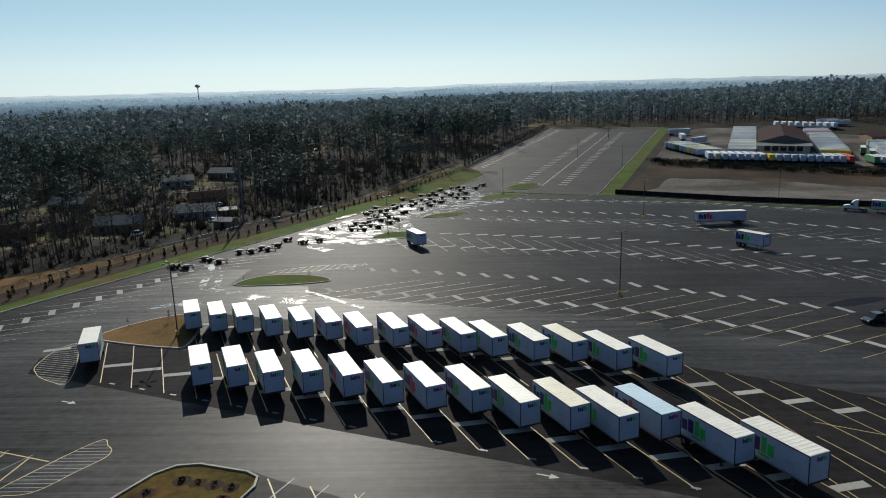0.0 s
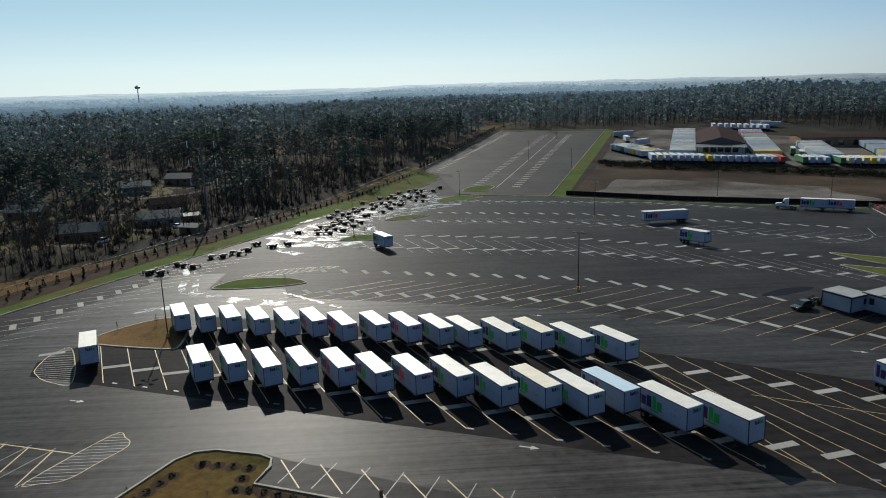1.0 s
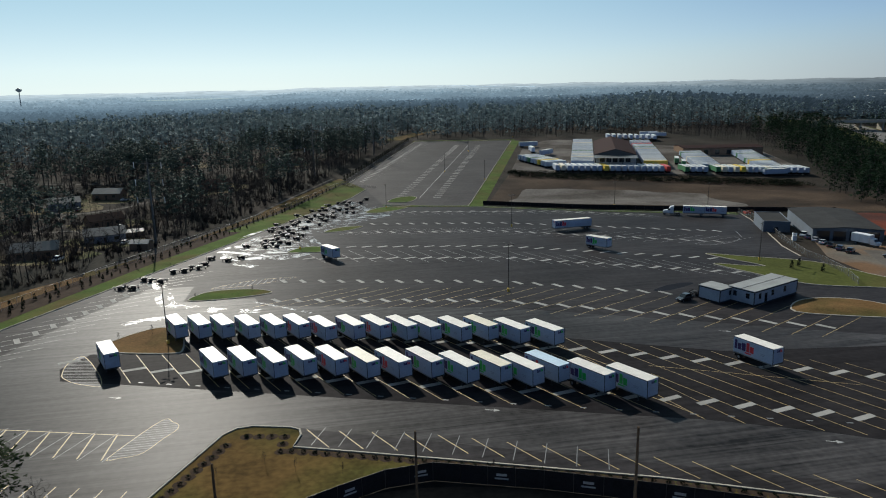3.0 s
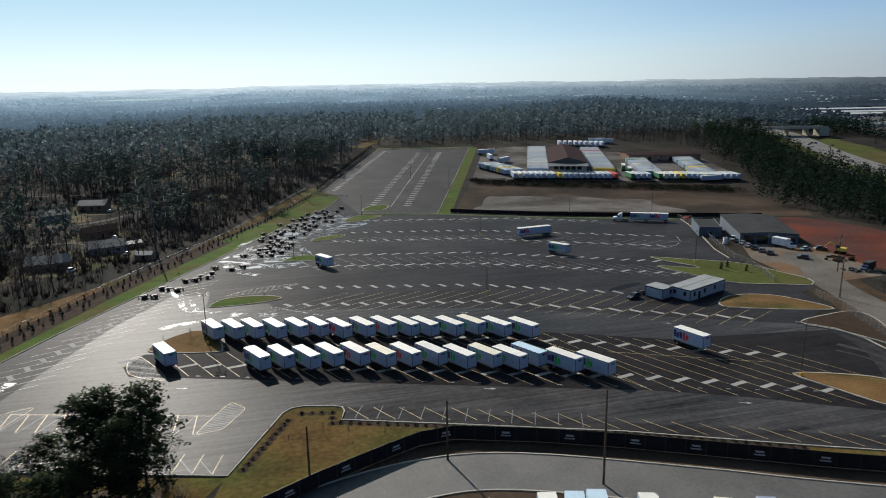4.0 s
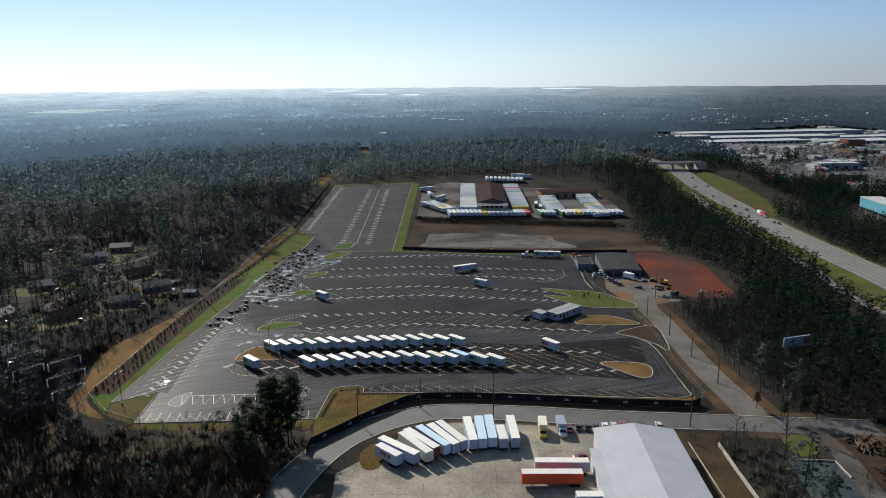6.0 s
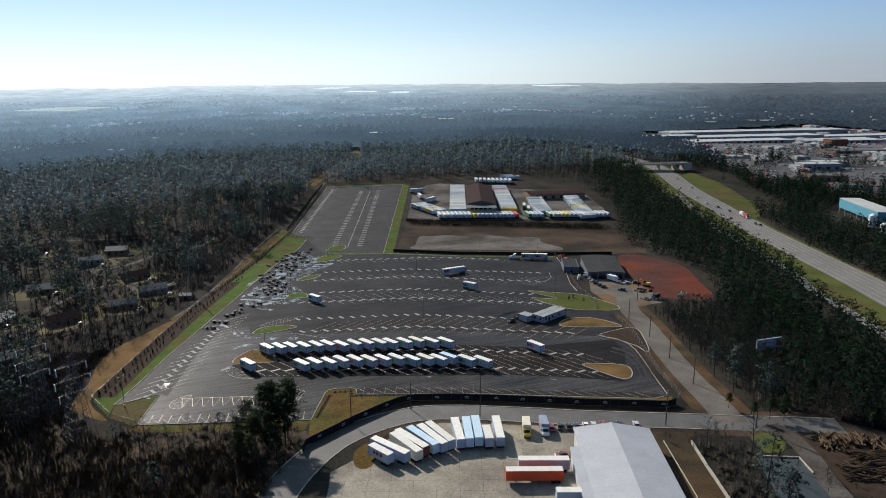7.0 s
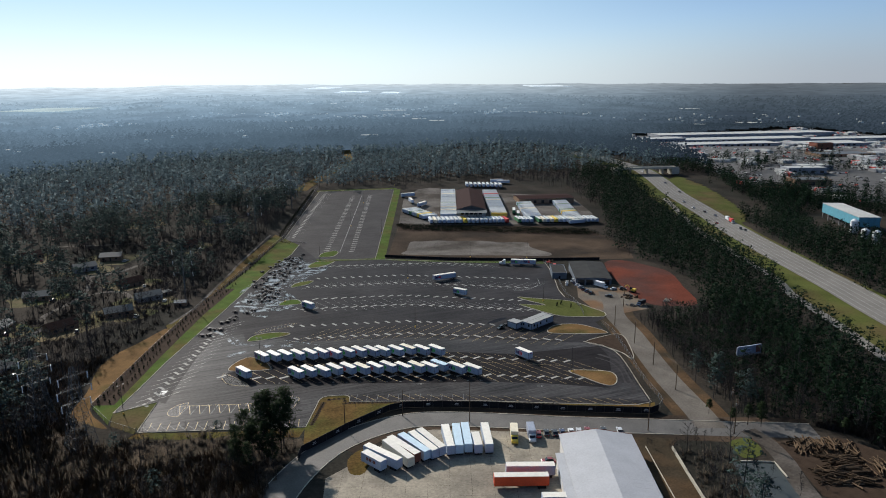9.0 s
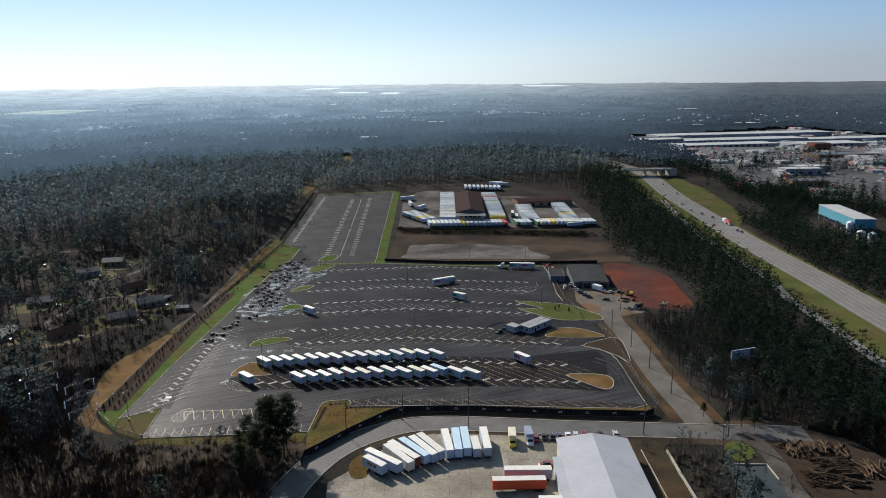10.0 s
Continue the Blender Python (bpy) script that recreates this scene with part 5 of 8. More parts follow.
# the warehouse beside the street
wh = thing("warehouse", "metal warehouse with a pale pitched roof and red trim", "warehouse", pose(0, 0, 0))
zb = G(35, -25)
ux, uy = Vector((-0.40, -0.917, 0)), Vector((0.917, -0.40, 0))          # along the ridge, across it
c0 = Vector((42.2, -8.0, zb))
half, long_, eave, peak = 11.2, 62.0, 5.0, 6.8
wv = []
for a in (0, long_):
    for s in (-1, 1):
        for z in (-1, eave):
            wv.append(c0 + ux * a + uy * s * half + Vector((0, 0, z)))
    wv.append(c0 + ux * a + Vector((0, 0, peak)))
part("wall", Build().add(wv, [(0, 1, 4, 3, 2), (5, 7, 8, 9, 6), (0, 5, 6, 1), (2, 3, 8, 7)]), M_SIDING, wh)
for s in (-1, 1):
    seams = Build()
    a0, a1 = -0.5, long_ + 0.5
    lo, hi = uy * s * (half + 0.5) + Vector((0, 0, eave - 0.05)), Vector((0, 0, peak + 0.02))
    q = [c0 + ux * a0 + lo, c0 + ux * a1 + lo, c0 + ux * a1 + hi, c0 + ux * a0 + hi]
    up = Vector((0, 0, 0.14))
    seams.add(q + [p + up for p in q], [(0, 1, 2, 3), (7, 6, 5, 4), (0, 4, 5, 1), (1, 5, 6, 2), (2, 6, 7, 3), (3, 7, 4, 0)])
    rf = part("roof", seams, M_SILVERROOF, wh, "pale standing-seam metal roof")
    rb = Build()
    for k in range(30):
        a = 2 * k + 1.0
        rb.tube(c0 + ux * a + lo + up, c0 + ux * a + hi + up, 0.012, n=4, caps=False)
    part("seam", rb, M_SILVERROOF, rf)
    part("trim", Build().tube(q[0] + up * 0.5, q[3] + up * 0.5, 0.16, n=4), M_BRICK, wh, "dark red edge trim")
part("annex_roof", Build().add([Vector(p) for p in ((25.0, -11.8, zb + 4.5), (29.5, -13.8, zb + 4.8), (14, -48, zb + 4.8), (9.5, -46, zb + 4.5), (25.0, -11.8, zb + 4.3), (29.5, -13.8, zb + 4.3), (14, -48, zb + 4.3), (9.5, -46, zb + 4.3))],
                              [(0, 3, 2, 1), (4, 5, 6, 7), (0, 1, 5, 4), (1, 2, 6, 5), (2, 3, 7, 6), (3, 0, 4, 7)]), M_SILVERROOF, wh)
part("annex_wall", Build().add([(25.2, -12.4, zb - 1), (29.5, -14.2, zb - 1), (29.5, -14.2, zb + 4.3), (25.2, -12.4, zb + 4.3), (10, -46, zb - 1), (10, -46, zb + 4.3)], [(0, 1, 2, 3), (4, 0, 3, 5)]), M_SIDING, wh)
for k in range(4):
    p = Vector((22.9, -17.4, zb + 1.9)) + ux * (k * 5.5)
    part("dock_door", Build().box(p, (0.12, 3.0, 3.4), -23.6), M_BOOTH, wh, "white dock door")

def in_yard(x, y):
    c = False
    for i, (ax, ay) in enumerate(YARD):
        bx, by = YARD[i - 1]
        if (ay > y) != (by > y) and x < (bx - ax) * (y - ay) / (by - ay) + ax:
            c = not c
    return c


# joints between the slabs of the yard
jb = Build()
for k in range(-8, 13):
    for a, c in (((-20 + k * 6.0 - 25, 40 - 2.5 * k), (-20 + k * 6.0 - 60, -45 - 2.5 * k)), ((-60, 24 - k * 6.0), (70, -28 - k * 6.0))):
        n = 40
        pts = [(a[0] + (c[0] - a[0]) * i / n, a[1] + (c[1] - a[1]) * i / n) for i in range(n + 1)]
        for p, q in zip(pts, pts[1:]):
            if all(in_yard(*w) for w in (p, q)):
                line_quad(jb, p, q, 0.05, 0.056)
structure("slab_joints", jb, M_DIRT, "dark joints between the yard's concrete slabs", "joint")

# site office cabins
office = thing("site_office", "white portable office cabin with dark windows", "cabin", stand(90.8, 112.4, 22))
part("body", Build().box((0, 0, 2.05), (17.6, 6.8, 3.1)), M_CABIN, office)
part("roof", Build().box((0, 1.76, 3.68), (17.9, 3.44, 0.16)).box((0, -1.76, 3.68), (17.9, 3.44, 0.16)), M_CABINROOF, office, "pale roof in two halves")
part("skirt", Build().box((0, 0, 0.25), (17.4, 6.6, 0.5)), M_DARKSTEEL, office)
trim = Build()
for sx in (-1, 1):
    trim.box((sx * 8.83, 0, 3.5), (0.08, 6.9, 0.28)).box((0, sx * 3.43, 3.5), (17.74, 0.08, 0.28))
    for sy in (-1, 1):
        trim.box((sx * 8.8, sy * 3.4, 1.95), (0.16, 0.16, 2.8))
part("trim", trim.box((0, 0, 3.78), (17.9, 0.12, 0.06)), M_DARKSTEEL, office, "dark edge and corner trim")
for x in (-6.6, -1.5, 3.5):
    w = part("window", Build().box((x, -3.42, 2.3), (0.9, 0.06, 1.3)), M_GLASS, office)
    part("frame", Build().box((x, -3.41, 1.62), (1.05, 0.08, 0.07)).box((x, -3.41, 2.98), (1.05, 0.08, 0.07)), M_STEEL, w)
for y in (-1.7, 1.6):
    part("window", Build().box((-8.82, y, 2.3), (0.06, 0.9, 1.2)), M_GLASS, office)
part("door", Build().box((-4.2, -3.42, 1.6), (1.0, 0.08, 2.1)), M_GLASS, office)
part("step", Build().box((9.3, -2, 0.4), (1.2, 1.6, 0.8)), M_WOODPOLE, office)
cabin2 = thing("storage_cabin", "small white portable cabin with a grey roof", "cabin", stand(78.9, 113.6, 22))
part("body", Build().box((0, 0, 1.9), (4.8, 5.8, 2.9)), M_CABIN, cabin2)
part("roof", Build().box((0, 0, 3.42), (5.1, 6.1, 0.15)), M_CABINROOF, cabin2)
part("skirt", Build().box((0, 0, 0.25), (4.6, 5.6, 0.5)), M_DARKSTEEL, cabin2)
trim = Build()
for sx in (-1, 1):
    trim.box((sx * 2.43, 0, 3.22), (0.08, 5.9, 0.28)).box((0, sx * 2.93, 3.22), (4.94, 0.08, 0.28))
    for sy in (-1, 1):
        trim.box((sx * 2.4, sy * 2.9, 1.8), (0.16, 0.16, 2.6))
part("trim", trim, M_DARKSTEEL, cabin2, "dark edge and corner trim")
part("window", Build().box((1.5, -2.92, 2.1), (0.8, 0.06, 1.1)), M_GLASS, cabin2)

# the workshop by the clay plot
shop_open = [("-x", -7.5 + k * 5.0, 2.0, 4.0, 4.0, M_GLASS) for k in range(4)]
gable("workshop", 170.5, 184, 63.6, 40, 21.5, 4.7, 0.7, M_BLUEWALL, M_SHOPROOF, "low grey-roofed workshop with dark bay doors", shop_open, "workshop")
flat("workshop_annex", 155.5, 197, 63.6, 20, 9, 4.0, M_BLUEWALL, M_SHOPROOF, "small blue-grey flat-roofed annex", [("-x", 0, 1.1, 1.2, 2.2, M_GLASS)], "workshop")

# the trailer depot
dh = land
depot_open = [("-x", k, 2.6, 3.0, 3.6, M_GLASS) for k in (-8, -4, 0, 4, 8)]
shed = gable("depot_shed", 203, 436, 66.7, 108, 26, 5.5, 3.6, M_SIDING, M_BROWNROOF, "long depot shed with a dark brown metal roof", depot_open, "warehouse")
part("front_roof", Build().add([(-54.3, -13.4, 5.4), (-54.3, 13.4, 5.4), (-54.3, 0, 9.2), (-66, 13.4, 4.6), (-66, -13.4, 4.6)], [(4, 3, 1, 0), (0, 1, 2)]), M_GREYROOF, shed, "sloping grey-brown front roof")
for y in (-12.5, -4, 4, 12.5):
    part("front_post", Build().box((-65.5, y, 2.0), (0.3, 0.3, 5.2)), M_DARKSTEEL, shed)
gable("depot_office", 282, 430, -14, 56, 24, 4.6, 1.0, M_TANSIDING, M_BROWNROOF, "long low reddish roofed depot building", [("-y", -20 + 8 * k, 1.6, 3, 3, M_GLASS) for k in range(6)], "warehouse")


def far_trailer(skin, roof, label, L=14.6):
    t = thing("parked_trailer", label, "trailer")
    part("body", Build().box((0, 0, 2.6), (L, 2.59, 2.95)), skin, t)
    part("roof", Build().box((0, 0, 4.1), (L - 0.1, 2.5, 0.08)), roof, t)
    part("chassis", Build().box((0, 0, 0.95), (L - 0.6, 1.0, 0.35)), M_DARKSTEEL, t)
    part("bogie", Build().box((-L / 2 + 2.0, 0, 0.5), (2.4, 2.4, 0.98)), M_RUBBER, t)
    part("landing_leg", Build().box((L / 2 - 2.6, 0.9, 0.55), (0.15, 0.15, 1.1)).box((L / 2 - 2.6, -0.9, 0.55), (0.15, 0.15, 1.1)), M_DARKSTEEL, t)
    part("rear_door", Build().box((-L / 2 - 0.03, 0, 2.6), (0.06, 2.4, 2.7)), skin, t)
    return t


M_GREENSKIN = material("green_trailer_skin", (0.04, 0.17, 0.07), 0.5, scale=0.5)
M_REDSKIN = material("red_trailer_skin", (0.5, 0.04, 0.03), 0.5, scale=0.5)
M_YELSKIN = material("yellow_trailer_skin", (0.7, 0.5, 0.06), 0.5, scale=0.5)
M_ORSKIN = material("orange_trailer_skin", (0.62, 0.075, 0.02), 0.5, scale=0.5)
ft_white = far_trailer(M_SHADEWHITE, M_ROOF, "white box trailer parked in a tight row")
ft_grey = far_trailer(M_SHADEWHITE, M_DEPOTROOF, "white box trailer with a weathered roof in a tight row")
ft_green = far_trailer(M_GREENSKIN, M_DEPOTROOF, "green box trailer with a pale roof")
ft_yel = far_trailer(M_YELSKIN, M_YELSKIN, "yellow box trailer parked in a row")
ft_red = far_trailer(M_REDSKIN, M_REDSKIN, "red box trailer parked in a row")
ft_cream = far_trailer(M_CREAM, M_CREAM, "cream box trailer parked in a row")
rf2 = random.Random(11)


def far_row(a, c, n, yaw, skip=()):
    for k in range(n):
        if k in skip:
            continue
        t = k / max(1, n - 1)
        x, y = a[0] + (c[0] - a[0]) * t, a[1] + (c[1] - a[1]) * t
        u = rf2.random()
        kind = ft_grey if u < 0.82 else ft_green if u < 0.89 else ft_cream if u < 0.97 else ft_yel if u < 0.99 else ft_red
        place(kind, pose(x, y, G(x, y) + 0.05, 0, 0, yaw + rf2.uniform(-1.5, 1.5)), "trailers of the depot")


far_row((140, 382), (283, 342), 41, 62 + 15, (19, 20, 25))
far_row((144, 394), (136, 424), 9, 8)
far_row((162, 393), (204, 493), 27, -23)
far_row((207, 381), (245, 478), 24, -23)
far_row((233, 364), (252, 416), 14, -12)
far_row((262, 338), (290, 412), 19, -6)
far_row((238, 520), (272, 506), 9, 70)
for x, y, yaw in ((157, 487, 5), (151, 461, 80), (156, 444, 40), (228, 392, 62), (226, 380, 62), (280, 530, -15), (284, 522, -15)):
    place(ft_green if 220 < x < 230 else ft_white, pose(x, y, G(x, y) + 0.05, 0, 0, yaw), "trailers of the depot")

# ---- trailers of the warehouse yard ----
def by_roof(template, fl, rl, L, width_side=1, group="trailers of the warehouse yard"):
    """Parks a trailer by two roof corners of its left side: nose and rear."""
    yaw = math.atan2(fl[1] - rl[1], fl[0] - rl[0])
    cx, cy = (fl[0] + rl[0]) / 2 + math.sin(yaw) * 1.3 * width_side, (fl[1] + rl[1]) / 2 - math.cos(yaw) * 1.3 * width_side
    return place(template, pose(cx, cy, G(cx, cy) + 0.05, 0, 0, math.degrees(yaw)), group)


ft_saia = far_trailer(M_SHADEWHITE, M_ROOF, "short white trailer with dark red trade mark bars", 9.0)
b = Build()
for k, (u, w) in enumerate(((0, 0.9), (1.2, 1.0), (2.5, 0.35), (3.1, 1.0))):
    b.box((2.0 - u - w / 2, 1.31, 2.9), (w, 0.02, 1.0))
part("trade_mark", b, M_BRICK, ft_saia, "dark red trade mark bars")
ft_blue = far_trailer(M_BLUEROOF, M_BLUEROOF, "white trailer with a pale blue roof")
ft_brown = far_trailer(M_CREAM, M_ROOF, "white-roofed trailer with a rusty brown front")
ft_dred = far_trailer(M_BRICK, M_ROOF, "old dark red trailer with a dented white roof")
ft_short = far_trailer(M_SHADEWHITE, M_ROOF, "short white trailer with a refrigeration unit", 8.6)
for tm, fl, rl in ((ft_saia, (-29.3, 14.2), (-25.4, 5.8)), (ft_white, (-27.6, 18.2), (-20.4, 4.6)), (ft_dred, (-18.9, 20.0), (-14.4, 6.6)), (ft_brown, (-20.8, 18.6), (-17.2, 5.0)),
                   (ft_blue, (-15.0, 20.8), (-11.0, 6.6)), (ft_white, (-11.4, 20.8), (-8.4, 6.4)), (ft_white, (-8.3, 21.6), (-5.6, 7.2)),
                   (ft_white, (0.8, 21.4), (-3.0, 7.2)), (ft_blue, (4.6, 21.0), (-0.4, 6.4)), (ft_blue, (7.6, 20.4), (2.6, 6.0)), (ft_short, (7.8, 12.4), (5.3, 4.4)), (ft_white, (13.7, 17.6), (8.6, 3.2))):
    by_roof(tm, fl, rl, 14.6)
ft_orange = far_trailer(M_ORSKIN, M_ROOF, "orange box trailer with a yellow stripe and worn white roof", 16.0)
part("stripe", Build().add([(-2, -1.305, 1.3), (-1, -1.305, 1.3), (6.8, -1.305, 3.6), (6.8, -1.305, 3.9)], [(0, 1, 2, 3)]), M_YELSKIN, ft_orange, "curving yellow stripe")
place(ft_orange, stand(10.0, -17.6, 158.5, 0.05), "trailers of the warehouse yard")
place(ft_white, stand(15.4, -13.4, 157.5, 0.05), "trailers of the warehouse yard")
place(ft_short, stand(14, -31, 158, 0.05), "trailers of the warehouse yard")
place(ft_white, stand(-12, -38, 150, 0.05), "trailers of the warehouse yard")


def box_truck(name, cab, skin, label):
    t = thing(name, label, "truck")
    part("box", Build().box((-1.2, 0, 2.35), (6.2, 2.5, 2.7)), skin, t, bevel=0.05)
    c = part("cab", Build().side([(2.0, 0.7), (4.4, 0.7), (4.45, 1.5), (3.5, 1.75), (3.0, 2.6), (2.0, 2.65)], -1.1, 1.1), cab, t, bevel=0.06)
    part("windscreen", Build().add([(3.58, -0.95, 1.8), (3.58, 0.95, 1.8), (3.08, 0.9, 2.5), (3.08, -0.9, 2.5)], [(0, 1, 2, 3)]), M_GLASS, c)
    part("chassis", Build().box((0, 0, 0.75), (8, 0.9, 0.25)), M_DARKSTEEL, t)
    for s in (-1, 1):
        wheel(t, 3.4, s * 0.95, 0.45), wheel(t, -2.6, s * 0.9, 0.45, 0.5)
    return t


yt = box_truck("box_truck", M_YELSKIN, M_CREAM, "cream box truck with a yellow cab")
place(yt, stand(22.4, 9.6, -115, 0.05))
gt = box_truck("box_truck", M_BOOTH, M_GREYV, "grey box truck with a white cab")
place(gt, stand(28.0, 8.0, -112, 0.05))
place(box_truck("box_truck", M_BOOTH, M_BOOTH, "white box truck outside the workshop"), stand(161.8, 158.5, -75, 0.05))


def car(colour, label, kind="car", tall=0.0):
    t = thing(kind, label, "car")
    body = [(-2.2, 0.3), (2.2, 0.3), (2.25, 0.65), (1.9, 0.85), (1.1, 0.95), (-1.7, 0.98), (-2.2, 0.9)]
    part("body", Build().side(body, -0.88, 0.88), colour, t, bevel=0.07)
    roof = [(-1.75, 0.95), (1.05, 0.93), (0.35, 1.42 + tall), (-1.2, 1.45 + tall)]
    part("cabin", Build().side(roof, -0.76, 0.76), M_GLASS, t, "dark glazed cabin", bevel=0.05)
    part("roof", Build().box((-0.42, 0, 1.45 + tall), (1.5, 1.4, 0.07)), colour, t, bevel=0.02)
    for s in (-1, 1):
        for x in (-1.35, 1.4):
            wheel(t, x, s * 0.8, 0.33, 0.22)
        part("headlamp", Build().box((2.2, s * 0.6, 0.7), (0.08, 0.35, 0.14)), M_BOOTH, t)
        part("tail_lamp", Build().box((-2.2, s * 0.62, 0.78), (0.06, 0.3, 0.14)), M_LRED, t)
    return t


def paint(name, c):
    m = material(name, c, 0.3, vary=0.06)
    m.node_tree.nodes["Principled BSDF"].inputs["Coat Weight"].default_value = 0.6
    return m


CARS = [car(paint("car_paint_" + n, c), n + " car with dark glass", "car", h) for n, c, h in (("red", (0.45, 0.02, 0.02), 0), ("black", (0.012, 0.012, 0.014), 0.2), ("silver", (0.45, 0.46, 0.48), 0.0), ("white", (0.72, 0.73, 0.74), 0.25), ("dark blue", (0.02, 0.03, 0.08), 0.1), ("maroon", (0.2, 0.015, 0.02), 0.15))]
for (x, y), c in zip(((30.9, 8.2), (33.9, 8.0), (36.4, 6.8), (39.0, 6.2), (41.9, 5.3), (44.6, 4.6), (47.6, 4.0), (52.6, 1.8), (57.4, -0.6)), (0, 1, 1, 4, 3, 2, 5, 1, 2)):
    place(CARS[c], stand(x, y, 66 + rd.uniform(-4, 4)), "cars beside the warehouse")
place(CARS[5], stand(24.6, -8.6, 158))
place(CARS[1], stand(71.5, 114.8, 200))
place(dol, stand(76.0, 118.2, 200))
structure("oil_stain", drape(Build(), curve([(69.0, 125.2), (72, 124.2), (77.5, 126.1), (82.7, 129.2), (80, 130.3), (74.6, 128.9)], True, 4), 0.0655), M_STAIN, "dark bluish oil stain on the asphalt", "stain")
for x, y, yaw, c in ((151, 164.7, 35, 2), (149.8, 159.5, 35, 1), (149.2, 154.8, 35, 4), (148.8, 150.2, 35, 1), (152.2, 169.4, 35, 2), (153.4, 174, 35, 4), (155, 178.5, 35, 3), (154.1, 140.1, 120, 1), (166, 152, 10, 2), (171, 150, -20, 1)):
    place(CARS[c], stand(x, y, yaw), "cars outside the workshop")

pick = box_truck("pickup_truck", paint("truck_paint_blue", (0.03, 0.06, 0.12)), M_DARKSTEEL, "blue work truck with a dark box beside the clay plot")
place(pick, stand(160, 118.8, 200, 0.05) @ Matrix.Diagonal((0.75, 0.85, 0.8, 1)))
place(box_truck("box_truck", M_REDSKIN, M_REDSKIN, "red truck parked behind the workshop annex"), stand(163.5, 214.5, 60, 0.05) @ Matrix.Diagonal((0.7, 0.8, 0.8, 1)))
for x, y in ((146.5, 172.6), (149.3, 176.2)):
    ac = thing("air_conditioner", "white boxed air conditioner on the grass by the workshop", "air conditioner", stand(x, y, 64, 0.02))
    part("housing", Build().box((0, 0, 0.95), (1.5, 1.3, 1.7)), M_BOOTH, ac, bevel=0.05)
    part("fan_grille", Build().tube((0, 0, 1.8), (0, 0, 1.86), 0.5, n=12), M_DARKSTEEL, ac)
    part("plinth", Build().box((0, 0, 0.05), (1.8, 1.6, 0.12)), M_CONCRETE, ac)
ex = thing("excavator", "yellow tracked excavator on the clay", "excavator", stand(172.5, 142.5, 120, 0.03))
part("house", Build().box((-0.6, 0, 1.7), (2.8, 2.4, 1.2)), M_YELSKIN, ex, bevel=0.1)
part("cab", Build().box((0.6, 0.7, 2.5), (1.4, 0.9, 1.5), 0, 0.85), M_GLASS, ex, bevel=0.05)
part("boom", Build().tube((0.8, -0.2, 1.9), (3.4, -0.2, 4.0), 0.28, 0.2, n=6).tube((3.4, -0.2, 4.0), (5.4, -0.2, 2.0), 0.2, 0.16, n=6), M_YELSKIN, ex)
part("bucket", Build().box((5.5, -0.2, 1.3), (0.9, 1.0, 0.9), 0, 0.7), M_DARKSTEEL, ex, bevel=0.05)
for s in (-1, 1):
    part("track", Build().box((0, s * 1.05, 0.5), (3.6, 0.5, 0.9)), M_RUBBER, ex, bevel=0.2)

# small clutter on the clay plot and by the workshop
for x, y, s, m in ((162.4, 134, 2.6, M_LOG), (166, 137, 2.0, M_DARKSTEEL), (154.5, 120, 2.2, M_DARKSTEEL), (168, 133, 1.6, M_LOG), (177, 118, 1.6, M_CONCRETE), (180, 121, 1.4, M_CONCRETE), (171, 232, 2.4, M_LOG), (169, 230, 1.8, M_REDSKIN)):
    b = Build()
    rr = random.Random(int(x))
    for k in range(7):
        b.box((rr.uniform(-s, s), rr.uniform(-s, s), rr.uniform(0.2, 0.7)), (rr.uniform(0.6, s), rr.uniform(0.3, 0.8), rr.uniform(0.4, 1.1)), rr.uniform(0, 180))
    tagged(part("material_pile", b, m, at=stand(x, y, 0, 0.02)), "heap of building material on the clay", "pile", kind="stuff")

rw = kerb(Build(), [(65.8, -17), (60.5, -28.6), (54.6, -42.1), (49, -55)], 0.35, 1.2, 0.0)
kerb(rw, [(58.8, -12.6), (53, -26), (47.6, -38.5), (41, -54)], 0.18, 0.4, 0.0)
structure("yard_lawn", drape(Build(), curve([(-32.3, 18.6), (-27, 23), (-23, 21.6), (-29.5, 8.8), (-34, 10)], True, 3), 0.06), M_LAWN, "dry lawn at the corner of the warehouse yard", "grass")
structure("wall_bank", drape(Build(), [(58.2, -4.8), (66, -8.6), (72, -12.4), (65.8, -17), (60.5, -28.6), (54.6, -42.1), (49, -55), (37, -59), (46, -36)], 0.055), M_SHOULDER, "rusty brown bank between the walls beside the warehouse", "bank")
structure("retaining_wall", rw, M_CONCRETE, "pale concrete retaining wall beside the warehouse", "wall")

# ---- highway: bridge, traffic, sign ----
br = thing("overpass", "concrete road bridge over the highway", "bridge", pose(484, 527, land(484, 527), 0, 0, -14))
part("deck", Build().box((0, 0, 7.2), (84, 12, 1.3)), M_CONCRETE, br)
for s in (-1, 1):
    part("railing", Build().box((0, s * 5.8, 8.3), (84, 0.3, 1.0)), M_CONCRETE, br)
for x in (-20, 2, 22):
    part("pier", Build().box((x, 0, 3.0), (1.4, 9, 7.4)), M_CONCRETE, br)
for s in (-1, 1):
    part("abutment", Build().box((s * 38, 0, 3.0), (10, 12, 7.2)), M_CONCRETE, br)


def on_highway(k, off, back=False):
    p = offset_line(HIGHWAY, off)
    i = int(k)
    a, c = p[i], p[i + 1]
    t = k - i
    x, y = a[0] + (c[0] - a[0]) * t, a[1] + (c[1] - a[1]) * t
    yaw = math.degrees(math.atan2(c[1] - a[1], c[0] - a[0])) + (180 if back else 0)
    return pose(x, y, land(x, y) + 0.57, 0, 0, yaw)


